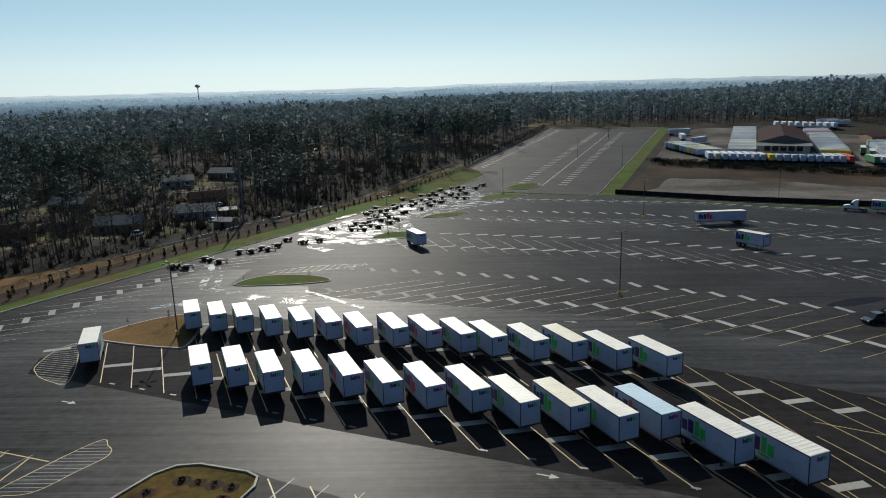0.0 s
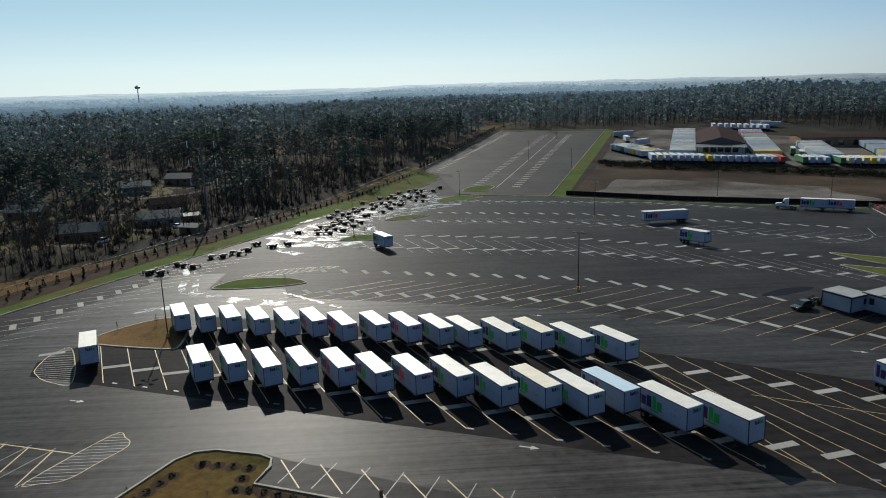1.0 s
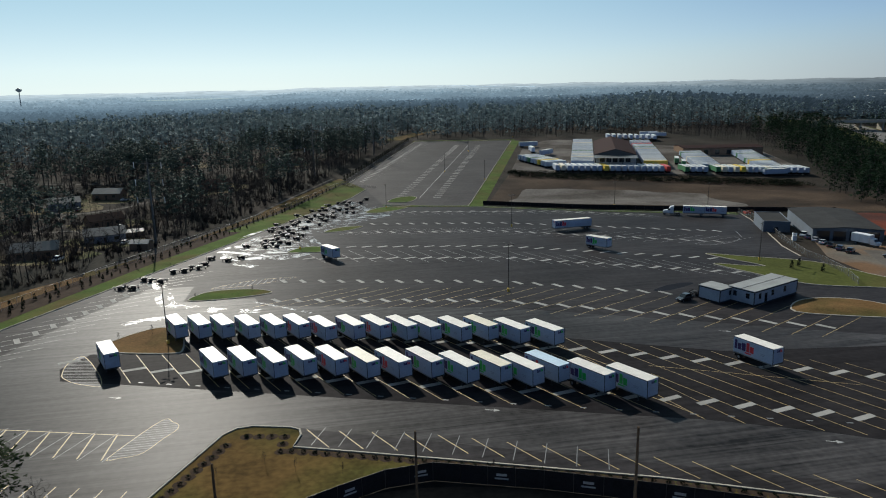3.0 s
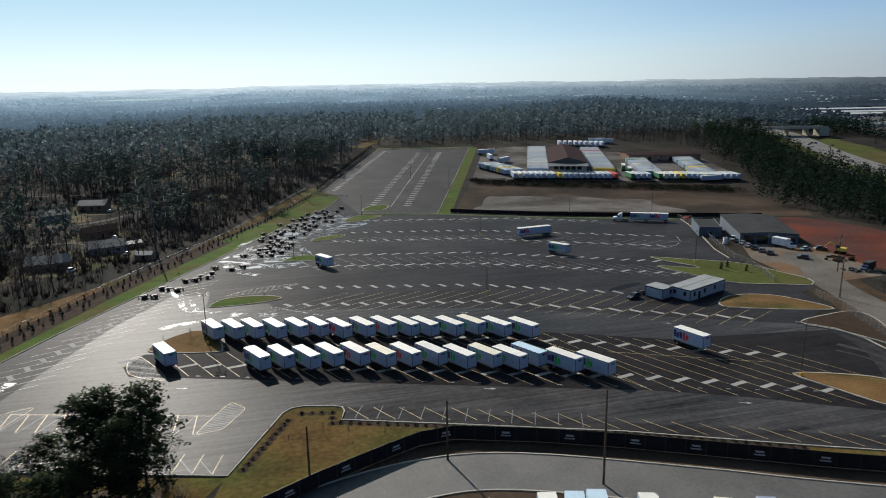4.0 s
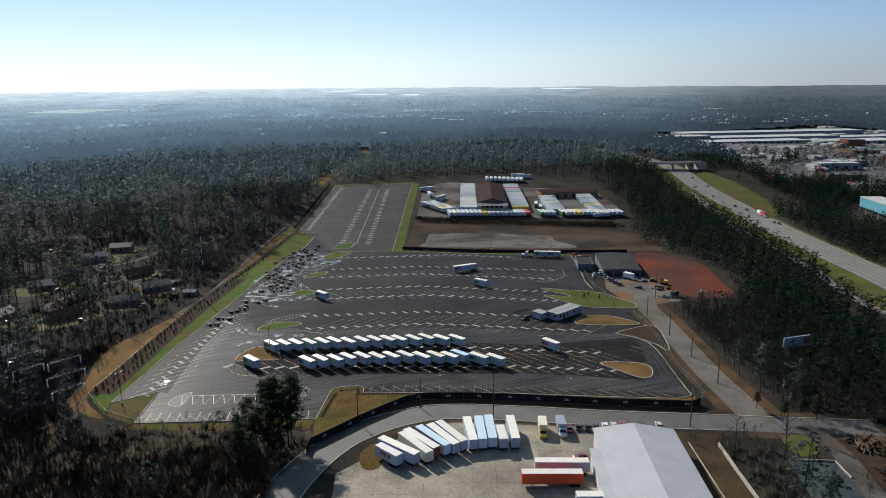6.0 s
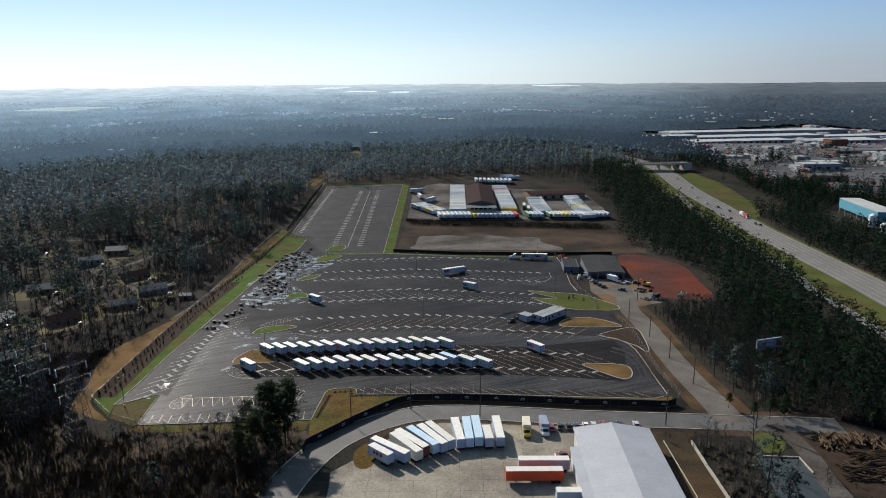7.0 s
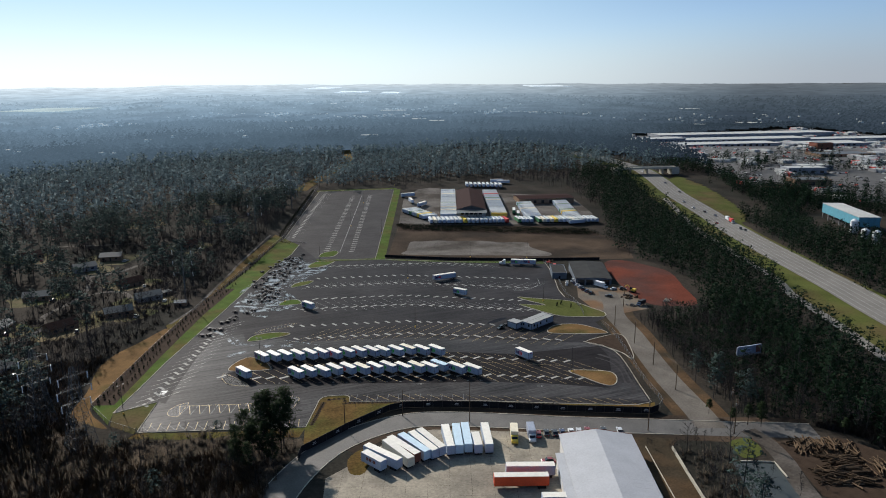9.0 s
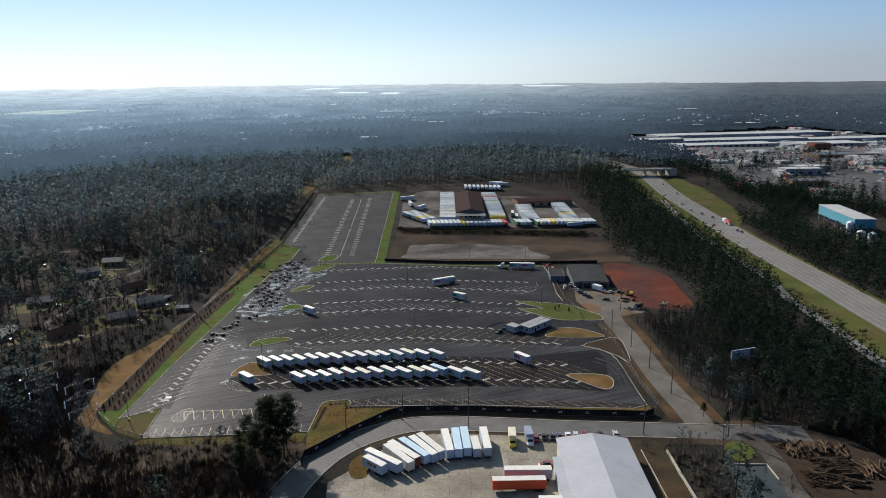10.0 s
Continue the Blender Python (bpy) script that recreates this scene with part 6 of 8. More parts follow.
for k, off, c, bk in ((19.6, 7, 1, False), (22.0, -6, 2, True), (23.2, -7, 3, True), (23.9, -2, 1, True), (24.6, 3, 4, False), (26.1, -6, 0, True), (27.6, 6, 1, False), (28.0, 7.5, 1, False), (16.5, 4, 4, False), (12, -5, 3, True)):
    place(CARS[c], on_highway(k, off, bk), "cars on the highway")
hw_rig = box_truck("freight_truck", M_BOOTH, M_REDSKIN, "red box truck driving on the highway")
place(hw_rig, on_highway(25.9, 8.5, False))
hw_rig2 = box_truck("freight_truck", M_BOOTH, M_BOOTH, "white box truck driving on the highway")
place(hw_rig2, on_highway(25.4, 8.5, False))
bb = thing("billboard", "billboard with a blue and white panel above the trees", "billboard", pose(140, 24.5, G(140, 24.5) - 2.6, 0, 0, -4))
part("post", Build().tube((0, 0, 0), (0, 0, 9.5), 0.5, 0.45, n=10), M_DARKSTEEL, bb)
# panel's shade put into its colour: grey-blue for white turned from the sun
pn = part("panel", Build().box((0, 0, 11.5), (12.0, 0.6, 3.6)), M_GREYV, bb)
part("picture", Build().box((-1.3, -0.31, 11.5), (8.8, 0.03, 3.1)), M_GREYV, pn, "white printed field in a shaded grey-blue")
part("picture", Build().box((4.6, -0.31, 11.5), (2.4, 0.03, 3.0)), M_BRICK, pn, "dark brown printed field")
part("text_bar", Build().box((-1.8, -0.335, 12.2), (6.4, 0.02, 0.6)).box((-1.6, -0.335, 10.9), (5.6, 0.02, 0.5)), M_SHADEWHITE, pn, "white bars of unreadable print")
part("catwalk", Build().box((0, -0.7, 9.6), (12.0, 0.9, 0.12)), M_STEEL, bb)

# ---- the teal plant and the industrial district ----
teal = thing("teal_plant", "open-sided teal metal industrial shed", "industrial building", pose(481.5, 243, land(481.5, 243), 0, 0, 62.4))
part("upper_wall", Build().box((0, 0, 9.5), (69, 17, 8)), M_TEAL, teal)
part("roof", Build().box((0, 0, 13.8), (69.6, 17.6, 0.5)), M_FARROOF, teal)
for x in (-33, -22, -11, 0, 11, 22, 33):
    for y in (-8, 8):
        part("column", Build().box((x, y, 2.7), (0.8, 0.8, 5.6)), M_STEEL, teal)
part("machinery", Build().box((5, 0, 2.2), (44, 10, 4.4)), M_DARKSTEEL, teal)
for p in ((450, 214, 11), (419, 172, 11), (434, 192, 8)):
    s = thing("silo", "pale cylindrical storage silo", "silo", pose(p[0], p[1], land(p[0], p[1])))
    part("tank", Build().tube((0, 0, 1.5), (0, 0, p[2]), 3.2, n=16), M_BOOTH, s)
    part("cone", Build().tube((0, 0, p[2]), (0, 0, p[2] + 1.6), 3.2, 0.4, n=16), M_BOOTH, s)
    part("skirt", Build().tube((0, 0, 0), (0, 0, 1.5), 3.0, n=16), M_STEEL, s)
for x, y, yaw, L, W, h, wall, roof in ((980, 900, -12, 330, 56, 5, M_PANELWALL, M_FARROOF), (1130, 1010, -12, 420, 60, 8, M_PANELWALL, M_FARROOF), (880, 800, -12, 190, 50, 4.5, M_PANELWALL, M_FARROOF), (1060, 770, -12, 200, 60, 4.5, M_PANELWALL, M_FARROOF),
                                       (1240, 860, -12, 300, 50, 6, M_PANELWALL, M_FARROOF), (905, 590, -15, 90, 40, 4.5, M_TANSIDING, M_GREYROOF), (1080, 590, -15, 110, 50, 5, M_PANELWALL, M_FARROOF), (740, 500, -20, 44, 24, 5, M_PANELWALL, M_FARROOF),
                                       (700, 480, -20, 50, 22, 7, M_PANELWALL, M_FARROOF), (640, 420, -25, 42, 26, 6, M_TANSIDING, M_GREYROOF), (880, 440, -15, 70, 40, 7, M_BLUEWALL, M_FARROOF), (570, 395, -40, 40, 20, 6, M_TANSIDING, M_BROWNROOF),
                                       (820, 930, -10, 120, 40, 6, M_PANELWALL, M_FARROOF), (985, 690, -12, 30, 22, 11, M_BRICK, M_GREYROOF), (1020, 420, -15, 90, 40, 8, M_PANELWALL, M_FARROOF), (800, 330, -30, 60, 40, 8, M_PANELWALL, M_FARROOF)):
    flat("factory_building", x, y, yaw, L, W, h, wall, roof, "long pale industrial building with a flat roof", [("-y", -L / 2 + 8 + 12 * k, 1.9, 5, 3.6, M_GLASS) for k in range(min(14, int(L / 12)))], "factory", land, 0.6)
DISTRICT = [(560, 420), (590, 520), (690, 690), (740, 900), (900, 1090), (1400, 1090), (1450, 700), (1150, 350), (800, 260), (620, 300)]


def sheet_on_land(outline, step, up):
    """A sheet that follows the far ground inside an outline."""
    b = Build()
    xs, ys = [p[0] for p in outline], [p[1] for p in outline]
    x = min(xs)
    while x < max(xs):
        y = min(ys)
        while y < max(ys):
            if inside(outline, x + step / 2, y + step / 2):
                b.add([(u, v, land(u, v) + up) for u, v in ((x, y), (x + step, y), (x + step, y + step), (x, y + step))], [(0, 1, 2, 3)])
            y += step
        x += step
    return b


def inside(poly, x, y):
    c = False
    for i, (ax, ay) in enumerate(poly):
        bx, by = poly[i - 1]
        if (ay > y) != (by > y) and x < (bx - ax) * (y - ay) / (by - ay) + ax:
            c = not c
    return c


structure("highway_bank", sheet_on_land([(452, 448), (484, 484), (517, 506), (502, 441), (480, 392), (462, 356), (444, 326), (426, 304), (405, 290), (398, 284), (402, 306), (428, 370)], 4, 0.35), M_VERGE, "olive grassy slope beside the highway", "grass")
structure("bramble_ground", sheet_on_land(curve([(-150, -84), (-182, -40), (-176, 20), (-190, 62), (-160, 98), (-119, 92), (-107, 60), (-94, 58), (-46, 42), (-52, 22), (-64, 2), (-66, -34), (-84, -62), (-112, -72)], True, 3), 3, 0.12), M_TRODDEN, "brown dead grass and litter below the yard", "ground")
structure("district_ground", sheet_on_land(DISTRICT, 20, 0.5), M_STREET, "grey paved ground of the industrial district", "pavement")
lots = [Build() for _ in range(4)]
ri = random.Random(21)
for k in range(2100):
    x, y = ri.uniform(560, 1420), ri.uniform(270, 1080)
    if not inside(DISTRICT, x, y):
        continue
    cell = noise.noise((x / 55, y / 55, 1.7))
    if cell < -0.16:
        continue
    yaw = -12 + (90 if noise.noise((x / 90, y / 90, 5.0)) > 0 else 0)
    big = cell > 0.28
    for j in range(5 if big else 4):
        L, W, h = (14, 2.6, 3.9) if big else (4.6, 1.9, 1.5)
        ox = j * (W + 0.9)
        px, py = x + math.cos(radians(yaw + 90)) * ox, y + math.sin(radians(yaw + 90)) * ox
        b = lots[ri.choice((0, 0, 0, 1, 1, 1, 2, 2, 2, 1, 0, 3)) if not big else ri.choice((0, 0, 0, 0, 2, 0, 0, 0, 2, 0, 0, 0, 0, 3))]
        z = land(px, py) + 0.55
        b.box((px, py, z + h * 0.3), (L, W, h * 0.6), yaw)
        b.box((px, py, z + h * 0.75), (L * (0.96 if big else 0.5), W * 0.9, h * 0.5), yaw, 0.92)
for b, m, n in zip(lots, (M_FARROOF, M_DARKSTEEL, M_STEEL, M_REDSKIN), ("white", "black", "grey", "red")):
    tagged(part("parked_vehicles", b, m), "distant %s vehicles parked in the industrial district" % n, "vehicles", kind="stuff")

# ---- houses in the woods ----
HOUSES = [(-105, 221, 10), (-90, 247, 15), (-131, 205, 30), (-160, 215, 60), (-205, 230, 15), (-100, 288, 30), (-150, 275, 0), (-190, 290, 50), (-62, 368, 20), (-113, 353, -10), (-129, 333, 20), (-165, 372, 35), (-240, 300, 10), (-30, 440, 15), (-90, 450, 40), (-230, 390, -25), (-150, 150, 25), (-190, 140, -15), (-260, 190, 60), (-20, 520, 10), (-120, 540, 30), (-220, 480, 0)]
for k, (x, y, yaw) in enumerate(HOUSES):
    wall, roof = ((M_TANSIDING, M_GREYROOF), (M_PANELWALL, M_GREYROOF), (M_TANSIDING, M_BROWNROOF))[k % 3]
    gable("house", x, y, yaw, 14, 8.5, 3.0, 2.2, wall, roof, ("brick", "pale-sided", "tan brick")[k % 3] + " single-storey house among bare trees",
          [("-y", -4.5, 1.6, 1.5, 1.2, M_GLASS), ("-y", 3.8, 1.6, 1.5, 1.2, M_GLASS), ("-y", 0, 1.05, 1.0, 2.1, M_GLASS), ("+x", 0, 1.6, 1.2, 1.2, M_GLASS)], "house", land)
    place(CARS[(3, 2, 1, 5)[k % 4]], pose(x + 9 * math.cos(radians(yaw)), y - 8, land(x + 9 * math.cos(radians(yaw)), y - 8), 0, 0, yaw + 60), "cars beside the houses")
gable("shed", -73, 226.5, -15, 6.5, 4.4, 2.3, 0.9, M_TANSIDING, M_CABINROOF, "small garden shed with a pale metal roof", [("-y", 0, 1.0, 1.1, 1.9, M_GLASS)], "shed")
gable("shed", -81, 254, 25, 6, 4.2, 2.2, 0.8, M_TANSIDING, M_GREYROOF, "small dark garden shed under bare trees", [("-y", 0, 1.0, 1.1, 1.9, M_GLASS)], "shed")
dv = Build()
for line in ([(-126, 316), (-108, 322), (-95, 334), (-84, 356), (-62, 392)], [(-130, 268), (-114, 276), (-104, 270), (-99, 254)], [(-150, 190), (-140, 212), (-142, 236), (-128, 268), (-126, 316), (-150, 350)], [(-160, 400), (-110, 392), (-62, 392)]):
    ribbon(dv, curve(line), 3.2, 0.1)
structure("house_drives", dv, M_GREYDIRT, "grey dirt lane and drives between the houses", "road")
hl = Build()
for x, y, yaw in HOUSES:
    drape(hl, [(x + 17 * math.cos(a) * (1 + 0.2 * math.sin(3 * a + x)), y + 15 * math.sin(a) * (1 + 0.2 * math.cos(2 * a + y))) for a in [k * math.tau / 16 for k in range(16)]], 0.03)
structure("house_lawns", hl, M_HOUSELAWN, "dry winter lawns round the houses", "grass")

# ---- power pylons ----
def pylon(h, arms, label):
    t = thing("power_pylon", label, "pylon")

    def half(z):
        return 3.6 * (1 - z / h) ** 1.1 + 0.55
    lv = [h * k / 9 for k in range(10)]
    for sx, sy in ((1, 1), (1, -1), (-1, -1), (-1, 1)):
        b = Build()
        for a, c in zip(lv, lv[1:]):
            b.tube((sx * half(a), sy * half(a), a), (sx * half(c), sy * half(c), c), 0.07, n=4, caps=False)
        part("leg", b, M_LATTICE, t)
    b = Build()
    for a, c in zip(lv, lv[1:]):
        q, r = half(a), half(c)
        for (x0, y0), (x1, y1) in zip(((1, 1), (1, -1), (-1, -1), (-1, 1)), ((1, -1), (-1, -1), (-1, 1), (1, 1))):
            b.tube((x0 * q, y0 * q, a), (x1 * r, y1 * r, c), 0.035, n=3, caps=False)
            b.tube((x1 * q, y1 * q, a), (x0 * r, y0 * r, c), 0.035, n=3, caps=False)
            b.tube((x0 * r, y0 * r, c), (x1 * r, y1 * r, c), 0.035, n=3, caps=False)
    part("lattice", b, M_LATTICE, t)
    for z, w in arms:
        b = Build()
        for s in (-1, 1):
            b.tube((0, 0.5, z), (s * w, 0, z), 0.05, n=4), b.tube((0, -0.5, z), (s * w, 0, z), 0.05, n=4), b.tube((0, 0, z + 1.4), (s * w, 0, z), 0.04, n=4)
        a = part("cross_arm", b, M_LATTICE, t)
        for s in (-1, 1):
            part("insulator", Build().tube((s * w, 0, z - 2.4), (s * w, 0, z), 0.17, n=7), M_BOOTH, a, "string of glassy white insulators")
    return t


py = pylon(29.5, ((17.5, 4.6), (22.0, 5.4), (26.5, 4.6)), "grey lattice steel power pylon")
PYLONS = [(-110.6, 59.6, 30), (-124.9, 83.7, 30)]
for x, y, a in PYLONS:
    place(py, pose(x, y, G(x, y), 0, 0, a), "pylons of the power line")


def mono(h):
    t = thing("power_pole", "tall grey steel power pole with curved arms", "power pole")
    part("pole", Build().tube((0, 0, 0), (0, 0, h), 0.42, 0.2, n=10), M_LATTICE, t)
    for k, z in enumerate((h - 1.5, h - 7.8, h - 14.1)):
        b = Build()
        for s in (-1, 1):
            b.tube((0, 0, z - 0.4), (s * 3.0, 0, z - 0.3), 0.13, 0.1, n=6), b.tube((s * 3.0, 0, z - 0.3), (s * 5.4, 0, z + 0.3), 0.1, 0.07, n=6)
        a = part("arm", b, M_LATTICE, t)
        for s in (-1, 1):
            part("insulator", Build().tube((s * 5.4, 0, z - 2.0), (s * 5.4, 0, z + 0.3), 0.14, n=7), M_BOOTH, a, "string of glassy white insulators")
    return t


mp = mono(31.0)
MONOS = [(-70, 236), (-8, 392), (36, 470), (100, 700)]
for x, y in MONOS:
    place(mp, pose(x, y, G(x, y), 0, 0, -22), "poles of the power line")
for off in (-5.4, 5.4):
    wires("power_line", [(x + off * 0.93, y - off * 0.37, G(x, y) + h) for (x, y), h in zip([(-118, 68)] + MONOS, (22, 27.5, 27.5, 27.5, 27.5))], "sagging power line along the woods", 3.5, 0.03)

# ---- pond, logs ----
structure("pond", drape(Build(), [(77, -31.6), (81.7, -33.9), (88.2, -37.5), (84.5, -45.2), (80.1, -53.5), (76, -62), (62, -56), (68.6, -46)], 0.08), M_WATER, "small still dark retention pond", "water")
structure("pond_wall", kerb(Build(), [(79.5, -32.2), (88.6, -36.8), (84.8, -45)], 0.35, 0.5, 0.0), M_CONCRETE, "pale concrete wall of the pond", "wall")
structure("pond_lawn", drape(Build(), curve([(85, -22), (89, -20.6), (93.3, -21.6), (92.9, -26.5), (90.7, -30), (86.7, -32), (82, -30.4)], True, 4), 0.12), M_VERGE, "kerbed dark green lawn at the end of the street", "grass")
structure("yard_drive", ribbon(Build(), curve([(98, -17), (97.2, -25.5), (92.8, -36.7), (86, -48), (80, -60)]), 6.0, 0.1), M_GREYDIRT, "pale muddy drive beside the pond", "road")
# shade between the logs put into the ground as dark mulch colour
structure("log_yard", drape(Build(), [(99, -28), (121, -33), (126, -46), (120, -66), (92, -70), (86, -56), (94, -40)], 0.04), M_MULCH, "brown ground of the log yard, darkened for shade between logs", "dirt")
rl = random.Random(5)
HEAPS = ((111, -36.5, 9.5, 3.4, -32, 100, 2.2), (105, -49, 9.0, 4.2, 62, 110, 2.4), (97, -50, 4.5, 3.4, 50, 45, 1.3), (117, -53, 6.0, 3.6, -30, 45, 1.6))
for cx, cy, half_l, half_w, lie, count, top in HEAPS:
    ca, sa = math.cos(radians(lie)), math.sin(radians(lie))
    for k in range(count):
        u, v = rl.uniform(-1, 1), rl.uniform(-1, 1)
        z = top * (1 - max(abs(u), abs(v)) ** 1.6) * rl.uniform(0.55, 1.0)
        x, y = cx + ca * u * half_l - sa * v * half_w, cy + sa * u * half_l + ca * v * half_w
        r, L = rl.uniform(0.15, 0.32), rl.uniform(4.5, 7.0)
        b = Build().tube((-L / 2, 0, r), (L / 2, 0, r), r, r * 0.85, n=7)
        tagged(part("log", b, M_LOG, at=pose(x, y, G(x, y) + 0.05 + z, 0, rl.uniform(-4, 4), lie + 90 + rl.gauss(0, 24))), "felled brown tree trunk in a heap", "log", "logs in the heap")

# ---- trees ----
def limb(v, f, a, b, ra, rb, n=3):
    a, b = np.array(a), np.array(b)
    d = b - a
    d = d / (np.linalg.norm(d) + 1e-9)
    u = np.cross(d, (0.3, 0.5, 0.8))
    u /= np.linalg.norm(u)
    w = np.cross(d, u)
    i = len(v)
    for p, r in ((a, ra), (b, rb)):
        for k in range(n):
            t = k * math.tau / n
            q = u * math.cos(t) + w * math.sin(t)
            v.append((*(p + q * r), *q))
    for k in range(n):
        k2 = (k + 1) % n
        f.append((i + k, i + k2, i + n + k2)), f.append((i + k, i + n + k2, i + n + k))


def tri(v, f, c, s, r, flat=0.6, heart=None):
    """A leaf spray at c, its normals turned away from the heart of its clump."""
    i = len(v)
    pts = []
    for _ in range(3):
        q = np.array([r.gauss(0, 1), r.gauss(0, 1), r.gauss(0, flat)])
        q *= s / (np.linalg.norm(q) + 1e-6)
        pts.append(np.array(c) + q)
    heart = np.array(c if heart is None else heart) - (0, 0, 0.4 * s)
    out = [(p - heart) / (np.linalg.norm(p - heart) + 1e-6) for p in pts]
    if np.dot(np.cross(pts[1] - pts[0], pts[2] - pts[0]), sum(out)) < 0:
        pts, out = pts[::-1], out[::-1]
    v.extend((*p, *n) for p, n in zip(pts, out))
    f.append((i, i + 1, i + 2))


def clump(v, f, c, rad, r):
    """A small uneven clump of needles, wider than it is high."""
    i = len(v)
    for q in ((1, 0, 0), (0, 1, 0), (-1, 0, 0), (0, -1, 0), (0, 0, 1), (0, 0, -1)):
        k = rad * r.uniform(0.75, 1.25)
        p = (q[0] * k + r.uniform(-0.2, 0.2) * rad, q[1] * k + r.uniform(-0.2, 0.2) * rad, q[2] * k * 0.62)
        n = (q[0], q[1], q[2] * 1.2 + 0.12)
        m = math.sqrt(sum(a * a for a in n))
        v.append((c[0] + p[0], c[1] + p[1], c[2] + p[2], n[0] / m, n[1] / m, n[2] / m))
    f.extend((i + a, i + b, i + t) for a, b, t in ((0, 1, 4), (1, 2, 4), (2, 3, 4), (3, 0, 4), (1, 0, 5), (2, 1, 5), (3, 2, 5), (0, 3, 5)))


def pine(seed, branches, tufts, leaves, size, base=0.42, wide=1.0):
    """Trunk and crown of a tall pine, 20 m high: boughs that end in flat clumps of needles, with gaps between them."""
    r = random.Random(seed)
    tv, tf, lv, lf = [], [], [], []
    lean = (r.uniform(-0.6, 0.6), r.uniform(-0.6, 0.6))
    limb(tv, tf, (0, 0, -0.3), (lean[0] * 0.5, lean[1] * 0.5, 10), 0.27, 0.19, 5)
    limb(tv, tf, (lean[0] * 0.5, lean[1] * 0.5, 10), (lean[0], lean[1], 19.3), 0.19, 0.05, 4)
    for k in range(branches):
        t = (k + r.random()) / branches
        z = 20 * (base + (0.965 - base) * t)
        reach = wide * (3.7 * max(0.0, 1 - ((t - 0.36) / 0.67) ** 2) ** 0.55 + 0.3) * r.uniform(0.6, 1.12)
        a = k * 2.4 + r.uniform(-0.5, 0.5)
        x0, y0 = lean[0] * z / 20, lean[1] * z / 20
        rise = reach * r.uniform(0.02, 0.3)
        if tufts > 2 or k % 3 == 0:
            limb(tv, tf, (x0, y0, z - 0.4), (x0 + math.cos(a) * reach * 0.9, y0 + math.sin(a) * reach * 0.9, z + rise), 0.055, 0.02)
        for j in range(tufts):
            f = 0.35 + 0.65 * (j + r.random()) / tufts
            side = r.uniform(-0.4, 0.4) * reach * f
            c = (x0 + math.cos(a) * reach * f - math.sin(a) * side, y0 + math.sin(a) * reach * f + math.cos(a) * side, z + rise * f + r.uniform(-0.15, 0.25))
            heart = (c[0] * 0.35 + x0 * 0.65, c[1] * 0.35 + y0 * 0.65, c[2] - 1.6)
            for _ in range(leaves):
                q = [c[i] + r.gauss(0, (0.62, 0.62, 0.34)[i] * (0.6 + 0.5 * size)) for i in range(3)]
                tri(lv, lf, q, r.uniform(0.55, 1.0) * size, r, 0.6, heart)
    return tv, tf, lv, lf


def bare(seed, limbs, twigs, thin=1.0):
    """Trunk and twigs of a leafless broadleaf, 15 m high."""
    r = random.Random(seed)
    tv, tf, lv, lf = [], [], [], []
    limb(tv, tf, (0, 0, -0.3), (0.2, 0.1, 6), 0.17, 0.12, 5)
    limb(tv, tf, (0.2, 0.1, 6), (r.uniform(-1, 1), r.uniform(-1, 1), 14.5), 0.13, 0.03, 4)
    for k in range(limbs):
        z = 3.5 + 8.5 * (k + r.random()) / limbs
        a = k * 2.4 + r.uniform(-0.6, 0.6)
        ln = r.uniform(2.5, 5.0) * (1.15 - z / 16)
        e = (math.cos(a) * ln, math.sin(a) * ln, z + ln * r.uniform(0.6, 1.2))
        limb(tv, tf, (0.1, 0.1, z), e, 0.07, 0.02)
        for j in range(twigs):
            t = r.uniform(0.25, 1.0)
            p = np.array([e[0] * t, e[1] * t, z + (e[2] - z) * t])
            d = np.array([r.gauss(0, 1) + math.cos(a) * 0.5, r.gauss(0, 1) + math.sin(a) * 0.5, abs(r.gauss(0.6, 0.7))])
            d *= r.uniform(0.9, 2.3) / np.linalg.norm(d)
            n = np.cross(d, (r.gauss(0, 1), r.gauss(0, 1), r.gauss(0, 1)))
            n *= thin * r.uniform(0.025, 0.05) / (np.linalg.norm(n) + 1e-6)
            i = len(lv)
            h = np.cross(2 * n, d + n)
            h = h / np.linalg.norm(h) + (0, 0, 0.5)
            h /= np.linalg.norm(h)
            lv.extend((*q, *h) for q in (p - n, p + n, p + d))
            lf.append((i, i + 1, i + 2))
    return tv, tf, lv, lf


def crude(seed, n, h, w, low):
    """A far round crown of few large clumps."""
    r = random.Random(seed)
    lv, lf = [], []
    for k in range(n):
        u = (k + r.random()) / n
        rad = w * math.sqrt(max(0.0, 1 - u * u)) * 0.8 * r.uniform(0.6, 1.0)
        a = k * 2.4
        clump(lv, lf, (math.cos(a) * rad, math.sin(a) * rad, low + (h - low) * 0.92 * u), w * 0.42, r)
    return [], [], lv, lf


def blocked(poly_list, X, Y):
    out = np.zeros(len(X), bool)
    for poly in poly_list:
        c = np.zeros(len(X), bool)
        for i, (ax, ay) in enumerate(poly):
            bx, by = poly[i - 1]
            if ay == by:
                continue
            m = ((ay > Y) != (by > Y)) & (X < (bx - ax) * (Y - ay) / (by - ay) + ax)
            c ^= m
        out |= c
    return out


def band(line, w):
    return offset_line(line, w) + offset_line(line, -w)[::-1]


